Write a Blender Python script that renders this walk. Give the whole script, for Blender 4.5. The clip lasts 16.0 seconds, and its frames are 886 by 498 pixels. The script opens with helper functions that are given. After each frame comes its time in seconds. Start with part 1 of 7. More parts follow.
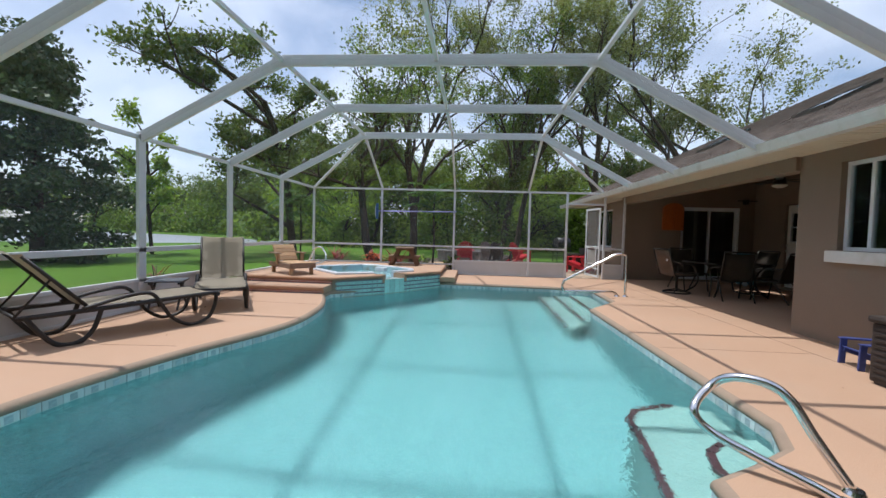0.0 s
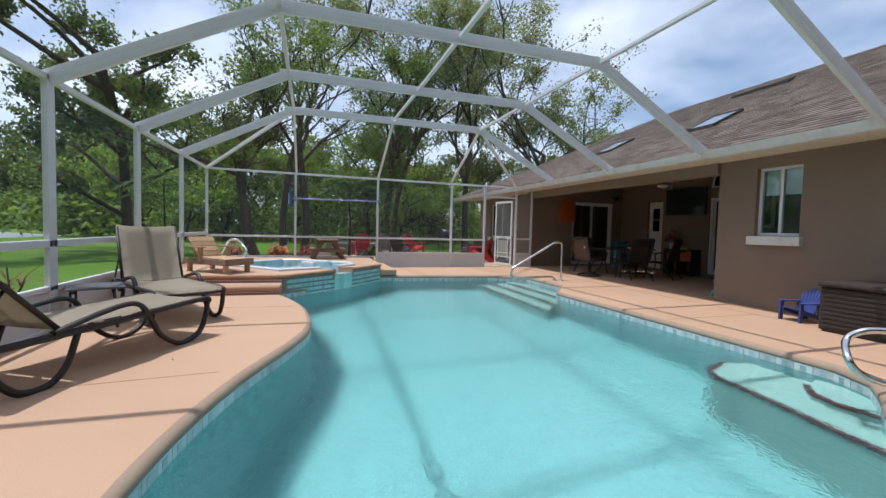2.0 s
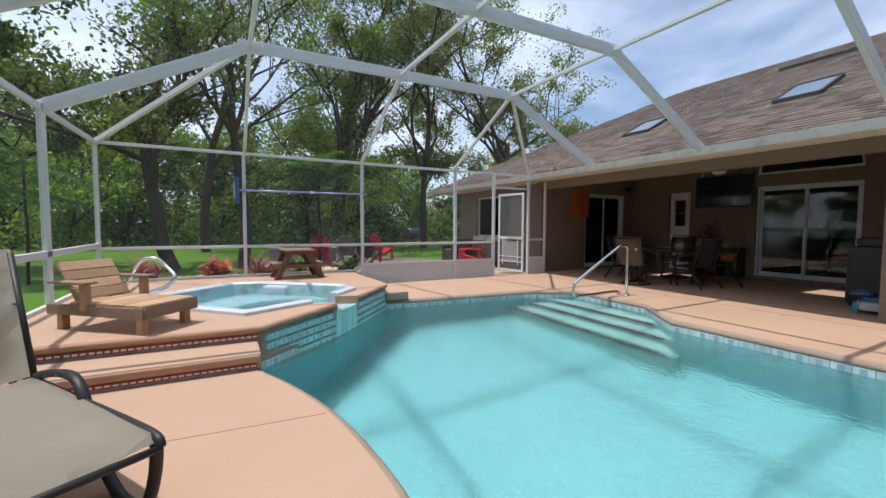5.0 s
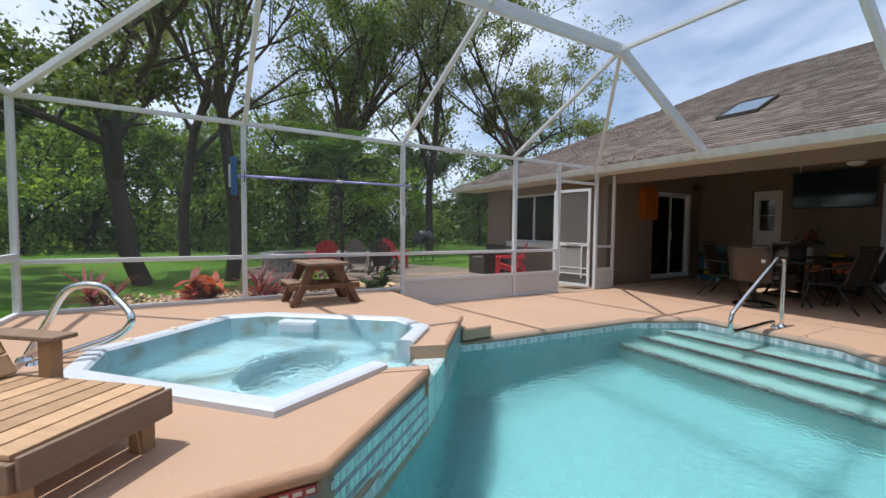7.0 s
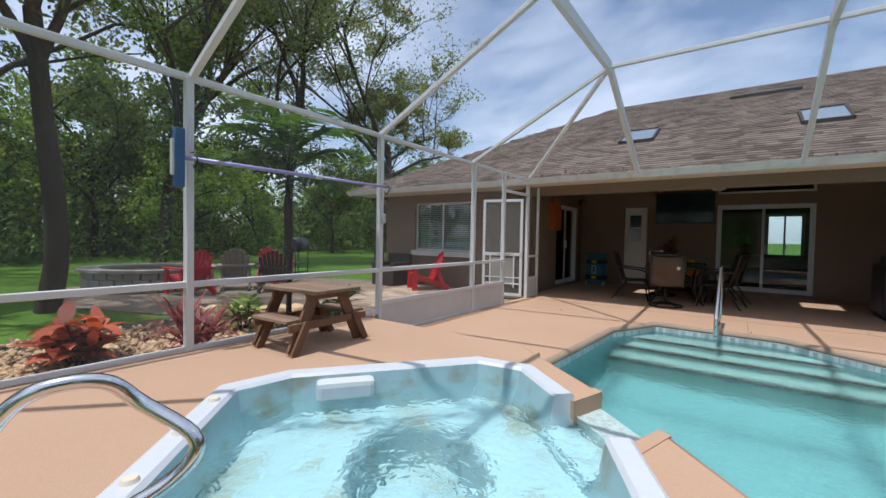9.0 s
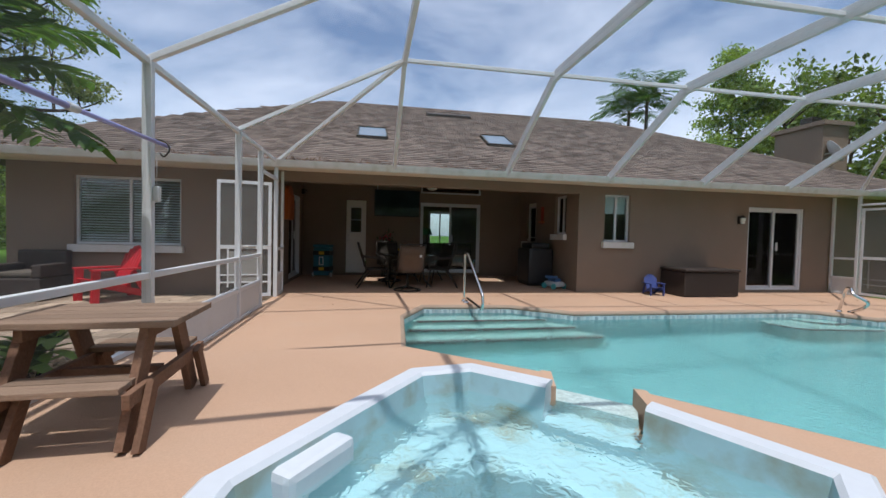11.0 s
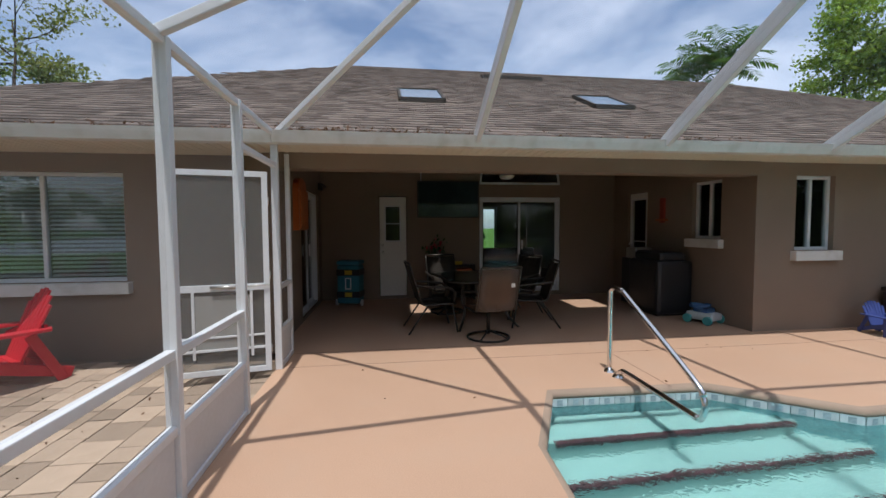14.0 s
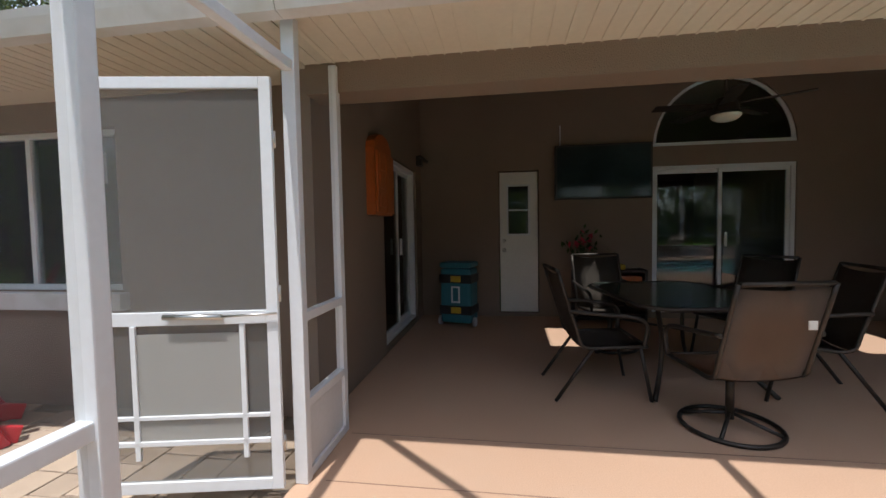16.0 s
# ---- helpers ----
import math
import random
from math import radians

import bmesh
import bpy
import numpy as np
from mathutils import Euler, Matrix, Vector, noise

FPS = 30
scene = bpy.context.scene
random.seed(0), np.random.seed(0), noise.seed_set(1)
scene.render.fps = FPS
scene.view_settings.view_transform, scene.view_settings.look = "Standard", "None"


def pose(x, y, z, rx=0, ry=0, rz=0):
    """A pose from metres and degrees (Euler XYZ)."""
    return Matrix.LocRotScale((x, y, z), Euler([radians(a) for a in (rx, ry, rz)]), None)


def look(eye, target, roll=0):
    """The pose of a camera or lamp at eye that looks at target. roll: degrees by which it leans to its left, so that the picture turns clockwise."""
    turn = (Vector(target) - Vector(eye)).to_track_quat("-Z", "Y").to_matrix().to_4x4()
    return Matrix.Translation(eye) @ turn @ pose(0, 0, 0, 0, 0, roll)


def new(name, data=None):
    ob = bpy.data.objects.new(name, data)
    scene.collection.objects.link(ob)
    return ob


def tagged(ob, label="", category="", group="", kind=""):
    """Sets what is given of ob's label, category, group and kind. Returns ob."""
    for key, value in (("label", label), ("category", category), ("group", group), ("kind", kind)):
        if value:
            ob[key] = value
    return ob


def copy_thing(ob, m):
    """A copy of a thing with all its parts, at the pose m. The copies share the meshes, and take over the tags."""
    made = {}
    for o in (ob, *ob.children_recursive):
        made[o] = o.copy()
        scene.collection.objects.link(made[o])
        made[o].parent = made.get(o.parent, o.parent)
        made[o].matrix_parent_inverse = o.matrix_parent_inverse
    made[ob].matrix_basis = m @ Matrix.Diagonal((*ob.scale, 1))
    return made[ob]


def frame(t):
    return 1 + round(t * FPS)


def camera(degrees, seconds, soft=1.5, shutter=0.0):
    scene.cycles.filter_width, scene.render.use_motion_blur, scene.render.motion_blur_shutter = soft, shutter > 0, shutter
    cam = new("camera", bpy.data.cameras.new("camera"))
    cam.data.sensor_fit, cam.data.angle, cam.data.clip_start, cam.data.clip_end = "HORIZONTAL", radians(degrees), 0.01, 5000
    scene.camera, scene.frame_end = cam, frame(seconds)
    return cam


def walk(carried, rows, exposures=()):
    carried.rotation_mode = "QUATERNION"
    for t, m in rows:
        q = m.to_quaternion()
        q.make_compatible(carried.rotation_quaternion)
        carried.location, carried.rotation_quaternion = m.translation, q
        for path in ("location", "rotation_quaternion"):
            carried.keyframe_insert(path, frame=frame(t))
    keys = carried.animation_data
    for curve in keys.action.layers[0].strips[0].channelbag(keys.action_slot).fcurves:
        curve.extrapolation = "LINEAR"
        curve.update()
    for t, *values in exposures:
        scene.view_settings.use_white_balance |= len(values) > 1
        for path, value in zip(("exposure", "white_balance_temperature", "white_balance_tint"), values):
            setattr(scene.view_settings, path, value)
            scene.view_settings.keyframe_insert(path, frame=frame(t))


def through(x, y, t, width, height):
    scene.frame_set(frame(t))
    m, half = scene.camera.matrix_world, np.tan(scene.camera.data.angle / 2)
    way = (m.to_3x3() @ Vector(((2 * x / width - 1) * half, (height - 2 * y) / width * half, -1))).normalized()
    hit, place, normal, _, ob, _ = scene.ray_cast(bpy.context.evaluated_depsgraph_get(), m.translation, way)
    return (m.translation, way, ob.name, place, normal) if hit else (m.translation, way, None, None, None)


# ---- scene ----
cam = camera(94.3, 16.0)
PATH = [
    (0, (0.82, -0.424, 1.226), (0.678, 1.569, 1.144), 1.5),
    (0.5, (0.215, -0.415, 1.251), (0.264, 1.582, 1.165), 1.4),
    (1, (-0.413, -0.37, 1.239), (-0.15, 1.611, 1.152), 1.4),
    (1.5, (-0.973, -0.166, 1.149), (-0.525, 1.782, 1.062), 1.5),
    (2, (-1.515, 0.14, 1.099), (-0.898, 2.04, 1.004), 1.5),
    (2.5, (-1.886, 0.531, 1.095), (-1.152, 2.388, 0.991), 1.3),
    (3, (-2.2, 1.044, 1.139), (-1.398, 2.873, 1.029), 1.2),
    (3.5, (-2.372, 1.643, 1.184), (-1.514, 3.446, 1.064), 1.0),
    (3.7, (-2.372, 1.885, 1.19), (-1.505, 3.684, 1.072), 0.9),
    (6, (-2.081, 4.699, 1.195), (-1.11, 6.445, 1.089), 0.1),
    (6.5, (-2.137, 5.348, 1.182), (-1.163, 7.092, 1.086), 0.2),
    (7, (-2.319, 5.952, 1.186), (-1.313, 7.678, 1.089), 0.6),
    (7.5, (-2.587, 6.508, 1.159), (-1.509, 8.19, 1.073), 1.0),
    (8, (-2.902, 7.078, 1.108), (-1.683, 8.662, 1.045), 1.0),
    (8.5, (-3.151, 7.559, 1.206), (-1.755, 8.99, 1.143), 1.0),
    (9, (-3.354, 8.025, 1.231), (-1.734, 9.197, 1.172), 1.1),
    (9.5, (-3.418, 8.51, 1.19), (-1.605, 9.353, 1.126), 1.1),
    (10, (-3.347, 9.015, 1.153), (-1.401, 9.473, 1.093), 1.4),
    (10.2, (-3.273, 9.171, 1.146), (-1.292, 9.442, 1.087), 1.2),
    (10.7, (-3.345, 9.62, 1.152), (-1.348, 9.50, 1.09), 1.2),
    (11.2, (-3.12, 10.08, 1.188), (-1.18, 9.596, 1.123), 1.5),
    (11.7, (-2.66, 10.37, 1.24), (-0.82, 9.59, 1.17), 1.8),
    (12.3, (-1.996, 10.436, 1.301), (-0.265, 9.437, 1.224), 2.0),
    (12.5, (-1.817, 10.445, 1.305), (-0.084, 9.45, 1.225), 1.6),
    (13, (-1.208, 10.448, 1.388), (0.568, 9.533, 1.295), 1.2),
    (13.5, (-0.5, 10.449, 1.481), (1.409, 9.863, 1.372), 0.4),
    (14, (0.112, 10.475, 1.466), (2.091, 10.206, 1.366), -0.3),
    (14.5, (0.684, 10.468, 1.388), (2.682, 10.458, 1.288), -0.6),
    (15, (1.365, 10.498, 1.322), (3.360, 10.594, 1.214), -0.6),
    (15.5, (2.035, 10.530, 1.316), (4.028, 10.658, 1.198), -0.5),
    (16, (2.605, 10.565, 1.300), (4.582, 10.860, 1.206), -1.0),
]
walk(cam, [(t, look(eye, target, roll)) for t, eye, target, roll in PATH],
     [(t, stops, 6150, 11) for t, stops in ((0.0, 0.18), (3.5, 0.28), (7.0, 0.28), (9.5, 0.12), (12.5, 0.08), (14.0, 0.1), (15.0, 0.4), (16.0, 0.64))])

# ---- light ----
world = bpy.data.worlds.new("world")
scene.world = world
world.use_nodes = True
SUN_WAY = Vector((0.26, -0.05, -1.0)).normalized()
SUN_EL = math.asin(-SUN_WAY.z)
SUN_AZ = math.atan2(-SUN_WAY.x, -SUN_WAY.y)


def build_world():
    nt = world.node_tree
    nt.nodes.clear()
    out = nt.nodes.new("ShaderNodeOutputWorld")
    bg = nt.nodes.new("ShaderNodeBackground")
    sky = nt.nodes.new("ShaderNodeTexSky")
    sky.sky_type = 'NISHITA'
    sky.sun_disc = False
    sky.sun_elevation = SUN_EL
    sky.sun_rotation = SUN_AZ
    sky.air_density, sky.dust_density, sky.ozone_density = 1.0, 1.6, 1.0
    # broken white cloud over the blue
    co = nt.nodes.new("ShaderNodeTexCoord")
    mp = nt.nodes.new("ShaderNodeMapping")
    mp.inputs["Scale"].default_value = (1.0, 1.0, 2.2)
    nz = nt.nodes.new("ShaderNodeTexNoise")
    nz.inputs["Scale"].default_value = 1.9
    nz.inputs["Detail"].default_value = 7
    nz.inputs["Roughness"].default_value = 0.55
    nz.inputs["Distortion"].default_value = 0.35
    rp = nt.nodes.new("ShaderNodeValToRGB")
    rp.color_ramp.elements[0].position = 0.355
    rp.color_ramp.elements[1].position = 0.715
    mx = nt.nodes.new("ShaderNodeMixRGB")
    mx.inputs[2].default_value = (7.3, 7.8, 8.7, 1)
    sc = nt.nodes.new("ShaderNodeMath")
    sc.operation = 'MULTIPLY'
    sc.inputs[1].default_value = 0.85
    nt.links.new(co.outputs["Generated"], mp.inputs[0])
    nt.links.new(mp.outputs[0], nz.inputs["Vector"])
    nt.links.new(nz.outputs["Fac"], rp.inputs[0])
    nt.links.new(rp.outputs[0], sc.inputs[0])
    nt.links.new(sc.outputs[0], mx.inputs[0])
    nt.links.new(sky.outputs[0], mx.inputs[1])
    nt.links.new(mx.outputs[0], bg.inputs[0])
    bg.inputs[1].default_value = 0.143
    nt.links.new(bg.outputs[0], out.inputs[0])


build_world()
sun = new("sun", bpy.data.lights.new("sun", 'SUN'))
sun.data.energy = 3.4
sun.data.angle = radians(0.6)
sun.data.color = (1.0, 0.965, 0.91)
sun.matrix_world = look((0, 0, 30), Vector((0, 0, 30)) + SUN_WAY)


# ---- materials ----
def mat(name, color, rough=0.6, metal=0.0, var=0.12, scale=6.0, fine=60.0, bump=0.15, spec=0.5, stretch=(1, 1, 1), stain=None, island=0.0, objrand=0.0):
    """A surface with two scales of variation and a fine relief."""
    m = bpy.data.materials.new(name)
    m.use_nodes = True
    nt = m.node_tree
    b = nt.nodes["Principled BSDF"]
    b.inputs["Roughness"].default_value = rough
    b.inputs["Metallic"].default_value = metal
    b.inputs["Specular IOR Level"].default_value = spec
    co = nt.nodes.new("ShaderNodeTexCoord")
    mp = nt.nodes.new("ShaderNodeMapping")
    mp.inputs["Scale"].default_value = stretch
    nt.links.new(co.outputs["Object"], mp.inputs[0])
    n1 = nt.nodes.new("ShaderNodeTexNoise")
    n1.inputs["Scale"].default_value = scale
    n1.inputs["Detail"].default_value = 5
    n2 = nt.nodes.new("ShaderNodeTexNoise")
    n2.inputs["Scale"].default_value = fine
    n2.inputs["Detail"].default_value = 3
    for n in (n1, n2):
        nt.links.new(mp.outputs[0], n.inputs["Vector"])
    add = nt.nodes.new("ShaderNodeMath")
    add.operation = 'ADD'
    nt.links.new(n1.outputs["Fac"], add.inputs[0])
    nt.links.new(n2.outputs["Fac"], add.inputs[1])
    last = add.outputs[0]
    mr = nt.nodes.new("ShaderNodeMapRange")
    mr.inputs[1].default_value, mr.inputs[2].default_value = 0.6, 1.4
    mr.inputs[3].default_value, mr.inputs[4].default_value = 1 - var, 1 + var
    nt.links.new(last, mr.inputs[0])
    value = mr.outputs[0]
    for use, node, out in ((island, "ShaderNodeNewGeometry", "Random Per Island"), (objrand, "ShaderNodeObjectInfo", "Random")):
        if use:
            g = nt.nodes.new(node)
            r = nt.nodes.new("ShaderNodeMapRange")
            r.inputs[3].default_value, r.inputs[4].default_value = 1 - use, 1 + use
            nt.links.new(g.outputs[out], r.inputs[0])
            mu = nt.nodes.new("ShaderNodeMath")
            mu.operation = 'MULTIPLY'
            nt.links.new(value, mu.inputs[0])
            nt.links.new(r.outputs[0], mu.inputs[1])
            value = mu.outputs[0]
    hsv = nt.nodes.new("ShaderNodeHueSaturation")
    hsv.inputs["Color"].default_value = (*color, 1)
    nt.links.new(value, hsv.inputs["Value"])
    colour = hsv.outputs[0]
    if stain:
        n3 = nt.nodes.new("ShaderNodeTexNoise")
        n3.inputs["Scale"].default_value = stain[1]
        n3.inputs["Detail"].default_value = 6
        nt.links.new(mp.outputs[0], n3.inputs["Vector"])
        r3 = nt.nodes.new("ShaderNodeMapRange")
        r3.inputs[1].default_value, r3.inputs[2].default_value = 0.5, 0.75
        r3.inputs[3].default_value, r3.inputs[4].default_value = 0, stain[2]
        nt.links.new(n3.outputs["Fac"], r3.inputs[0])
        mx = nt.nodes.new("ShaderNodeMixRGB")
        mx.inputs[2].default_value = (*stain[0], 1)
        nt.links.new(r3.outputs[0], mx.inputs[0])
        nt.links.new(colour, mx.inputs[1])
        colour = mx.outputs[0]
    nt.links.new(colour, b.inputs["Base Color"])
    if bump:
        bp = nt.nodes.new("ShaderNodeBump")
        bp.inputs["Strength"].default_value = bump
        bp.inputs["Distance"].default_value = 0.01
        nt.links.new(n2.outputs["Fac"], bp.inputs["Height"])
        nt.links.new(bp.outputs[0], b.inputs["Normal"])
    return m


def leaf_mat(name, color, var=0.35, through=0.35):
    m = bpy.data.materials.new(name)
    m.use_nodes = True
    nt = m.node_tree
    b = nt.nodes["Principled BSDF"]
    out = nt.nodes["Material Output"]
    g = nt.nodes.new("ShaderNodeNewGeometry")
    r = nt.nodes.new("ShaderNodeMapRange")
    r.inputs[3].default_value, r.inputs[4].default_value = 1 - var, 1 + var
    nt.links.new(g.outputs["Random Per Island"], r.inputs[0])
    h = nt.nodes.new("ShaderNodeHueSaturation")
    h.inputs["Color"].default_value = (*color, 1)
    nt.links.new(r.outputs[0], h.inputs["Value"])
    nt.links.new(h.outputs[0], b.inputs["Base Color"])
    b.inputs["Roughness"].default_value = 0.55
    b.inputs["Specular IOR Level"].default_value = 0.3
    tr = nt.nodes.new("ShaderNodeBsdfTranslucent")
    h2 = nt.nodes.new("ShaderNodeHueSaturation")
    h2.inputs["Color"].default_value = (min(1, color[0] * 1.7), min(1, color[1] * 1.6), color[2] * 0.7, 1)
    nt.links.new(r.outputs[0], h2.inputs["Value"])
    nt.links.new(h2.outputs[0], tr.inputs[0])
    mix = nt.nodes.new("ShaderNodeMixShader")
    mix.inputs[0].default_value = through
    nt.links.new(b.outputs[0], mix.inputs[1])
    nt.links.new(tr.outputs[0], mix.inputs[2])
    nt.links.new(mix.outputs[0], out.inputs[0])
    return m


def screen_mat(name, cover, color):
    """Fine insect mesh: mostly holes, a little thread."""
    m = bpy.data.materials.new(name)
    m.use_nodes = True
    nt = m.node_tree
    nt.nodes.remove(nt.nodes["Principled BSDF"])
    d = nt.nodes.new("ShaderNodeBsdfDiffuse")
    d.inputs[0].default_value = (*color, 1)
    t = nt.nodes.new("ShaderNodeBsdfTransparent")
    mx = nt.nodes.new("ShaderNodeMixShader")
    mx.inputs[0].default_value = cover
    nt.links.new(t.outputs[0], mx.inputs[1])
    nt.links.new(d.outputs[0], mx.inputs[2])
    nt.links.new(mx.outputs[0], nt.nodes["Material Output"].inputs[0])
    return m


def glass_mat(name, tint=(0.9, 0.95, 0.95), rough=0.0):
    """A window pane: clear, with the gloss of glass."""
    m = bpy.data.materials.new(name)
    m.use_nodes = True
    nt = m.node_tree
    nt.nodes.remove(nt.nodes["Principled BSDF"])
    gl = nt.nodes.new("ShaderNodeBsdfGlossy")
    gl.inputs["Roughness"].default_value = rough
    t = nt.nodes.new("ShaderNodeBsdfTransparent")
    t.inputs[0].default_value = (*tint, 1)
    fr = nt.nodes.new("ShaderNodeFresnel")
    fr.inputs[0].default_value = 1.5
    mx = nt.nodes.new("ShaderNodeMixShader")
    nt.links.new(fr.outputs[0], mx.inputs[0])
    nt.links.new(t.outputs[0], mx.inputs[1])
    nt.links.new(gl.outputs[0], mx.inputs[2])
    nt.links.new(mx.outputs[0], nt.nodes["Material Output"].inputs[0])
    return m


def water_mat(name, tint, scales, strength):
    m = bpy.data.materials.new(name)
    m.use_nodes = True
    nt = m.node_tree
    b = nt.nodes["Principled BSDF"]
    b.inputs["Base Color"].default_value = (*tint, 1)
    b.inputs["Transmission Weight"].default_value = 1.0
    b.inputs["IOR"].default_value = 1.33
    b.inputs["Roughness"].default_value = 0.02
    co = nt.nodes.new("ShaderNodeTexCoord")
    total = None
    for s, w in scales:
        n = nt.nodes.new("ShaderNodeTexNoise")
        n.inputs["Scale"].default_value = s
        n.inputs["Detail"].default_value = 2
        n.inputs["Distortion"].default_value = 0.8
        nt.links.new(co.outputs["Object"], n.inputs["Vector"])
        mu = nt.nodes.new("ShaderNodeMath")
        mu.operation = 'MULTIPLY'
        mu.inputs[1].default_value = w
        nt.links.new(n.outputs["Fac"], mu.inputs[0])
        if total is None:
            total = mu.outputs[0]
        else:
            ad = nt.nodes.new("ShaderNodeMath")
            nt.links.new(total, ad.inputs[0])
            nt.links.new(mu.outputs[0], ad.inputs[1])
            total = ad.outputs[0]
    bp = nt.nodes.new("ShaderNodeBump")
    bp.inputs["Strength"].default_value = strength
    bp.inputs["Distance"].default_value = 0.05
    nt.links.new(total, bp.inputs["Height"])
    nt.links.new(bp.outputs[0], b.inputs["Normal"])
    return m


M = {
    "deck": mat("deck_coating", (0.475, 0.306, 0.204), 0.75, 0, 0.10, 0.8, 120, 0.25, 0.3, stain=((0.42, 0.30, 0.215), 1.6, 0.4)),
    "coping": mat("coping_coating", (0.33, 0.245, 0.18), 0.8, 0, 0.16, 3, 140, 0.5, 0.3),
    "nosing": mat("step_nosing", (0.44, 0.26, 0.165), 0.8, 0, 0.15, 4, 140, 0.4, 0.3),
    # strong mottling in the colour stands in for rippled sunlight on the floor
    "plaster": mat("pool_plaster_ripple_light", (0.178, 0.372, 0.388), 0.8, 0, 0.45, 18.0, 50, 0.1, 0.2),
    "step_plaster": mat("pool_step_plaster", (0.27, 0.41, 0.39), 0.8, 0, 0.08, 3.0, 40, 0.1, 0.2),
    "stucco": mat("taupe_stucco", (0.245, 0.185, 0.140), 0.9, 0, 0.07, 1.5, 110, 0.7, 0.2, stain=((0.20, 0.155, 0.12), 0.9, 0.35)),
    "white": mat("white_aluminium", (0.66, 0.67, 0.68), 0.4, 0, 0.05, 3, 30, 0.03, 0.4, stain=((0.62, 0.62, 0.58), 2.5, 0.25)),
    "fascia": mat("white_gutter_paint", (0.66, 0.65, 0.62), 0.45, 0, 0.05, 2, 40, 0.05, 0.4, stain=((0.45, 0.42, 0.34), 5, 0.6)),
    "soffit": mat("cream_soffit_vinyl", (0.68, 0.62, 0.50), 0.6, 0, 0.05, 2, 30, 0.05, 0.3),
    "shingle": mat("brown_asphalt_shingle", (0.135, 0.105, 0.085), 0.95, 0, 0.22, 2.0, 160, 0.6, 0.1, island=0.28, stain=((0.10, 0.08, 0.07), 0.7, 0.5)),
    "kick": mat("white_kick_plate", (0.58, 0.59, 0.60), 0.5, 0, 0.06, 1.4, 30, 0.03, 0.4, stain=((0.52, 0.50, 0.45), 2.2, 0.4)),
    "grass": mat("lawn_grass", (0.075, 0.155, 0.020), 0.9, 0, 0.4, 0.25, 14, 0.8, 0.1, stain=((0.13, 0.16, 0.04), 0.12, 0.5)),
    "paver": mat("tan_paver", (0.335, 0.258, 0.19), 0.85, 0, 0.15, 5, 90, 0.4, 0.2, objrand=0.3, island=0.25),
    "grout": mat("sand_joint", (0.20, 0.165, 0.125), 0.95, 0, 0.15, 8, 100, 0.3, 0.1),
    "bark": mat("tree_bark", (0.065, 0.050, 0.040), 0.95, 0, 0.3, 3, 30, 1.0, 0.1, stretch=(1, 1, 0.25)),
    "steel": mat("polished_steel", (0.72, 0.72, 0.72), 0.12, 1.0, 0.04, 4, 40, 0.0),
    "spa": mat("white_spa_shell", (0.58, 0.61, 0.65), 0.35, 0, 0.04, 2, 20, 0.02, 0.5),
    "spain": mat("pale_blue_spa_shell", (0.35, 0.52, 0.56), 0.4, 0, 0.05, 2.5, 20, 0.02, 0.4, stain=((0.24, 0.20, 0.09), 3.8, 0.95)),
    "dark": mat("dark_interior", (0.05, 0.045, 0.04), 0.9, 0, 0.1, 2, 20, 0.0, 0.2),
    "room": mat("beige_room_paint", (0.34, 0.29, 0.23), 0.9, 0, 0.06, 2, 40, 0.05, 0.2),
    # the lake's pale grey base carries the sky that the water reflects
    "lake": mat("lake_water", (0.26, 0.28, 0.31), 0.35, 0, 0.12, 0.2, 3, 1.0, 0.6, (1, 1, 1), ((0.34, 0.37, 0.42), 0.06, 0.8)),
    "glass": glass_mat("window_glass"),
    "weir": mat("pale_glass_weir_tile", (0.46, 0.57, 0.55), 0.2, 0, 0.3, 22, 60, 0.1),
    # opaque pane; its blue-grey base colour imitates the reflected sky
    "skylight": mat("sky_reflection_skylight_glass", (0.15, 0.20, 0.26), 0.2, 0, 0.05, 3, 30, 0.0, 0.2),
    "screen": screen_mat("insect_screen", 0.11, (0.36, 0.38, 0.39)),
    "water": water_mat("pool_water", (0.68, 0.95, 0.94), ((7.0, 0.8), (15.0, 1.0), (30.0, 0.5)), 0.15),
    "spa_water": water_mat("spa_water", (0.80, 0.98, 1.0), ((6.0, 1.0), (15.0, 0.8)), 0.45),
}


# ---- mesh helpers ----
def part(name, bm, material, parent=None, label="", up=False):
    me = bpy.data.meshes.new(name)
    bmesh.ops.recalc_face_normals(bm, faces=bm.faces[:])
    if up:
        for f in bm.faces:
            f.normal_update()
            if f.normal.z < 0:
                f.normal_flip()
    bm.to_mesh(me)
    bm.free()
    me.materials.append(material)
    ob = new(name, me)
    if parent is not None:
        ob.parent = parent
    if label:
        tagged(ob, label)
    return ob


def thing(name, label, category, group="", at=None, kind=""):
    ob = new(name)
    ob.empty_display_size = 0.1
    if at is not None:
        ob.matrix_world = at
    return tagged(ob, label, category, group, kind)


def hexa(bm, c):
    """A six-sided block from its eight corners: four below, four above."""
    v = [bm.verts.new(p) for p in c]
    for f in ((3, 2, 1, 0), (4, 5, 6, 7), (0, 1, 5, 4), (1, 2, 6, 5), (2, 3, 7, 6), (3, 0, 4, 7)):
        bm.faces.new([v[i] for i in f])
    return v


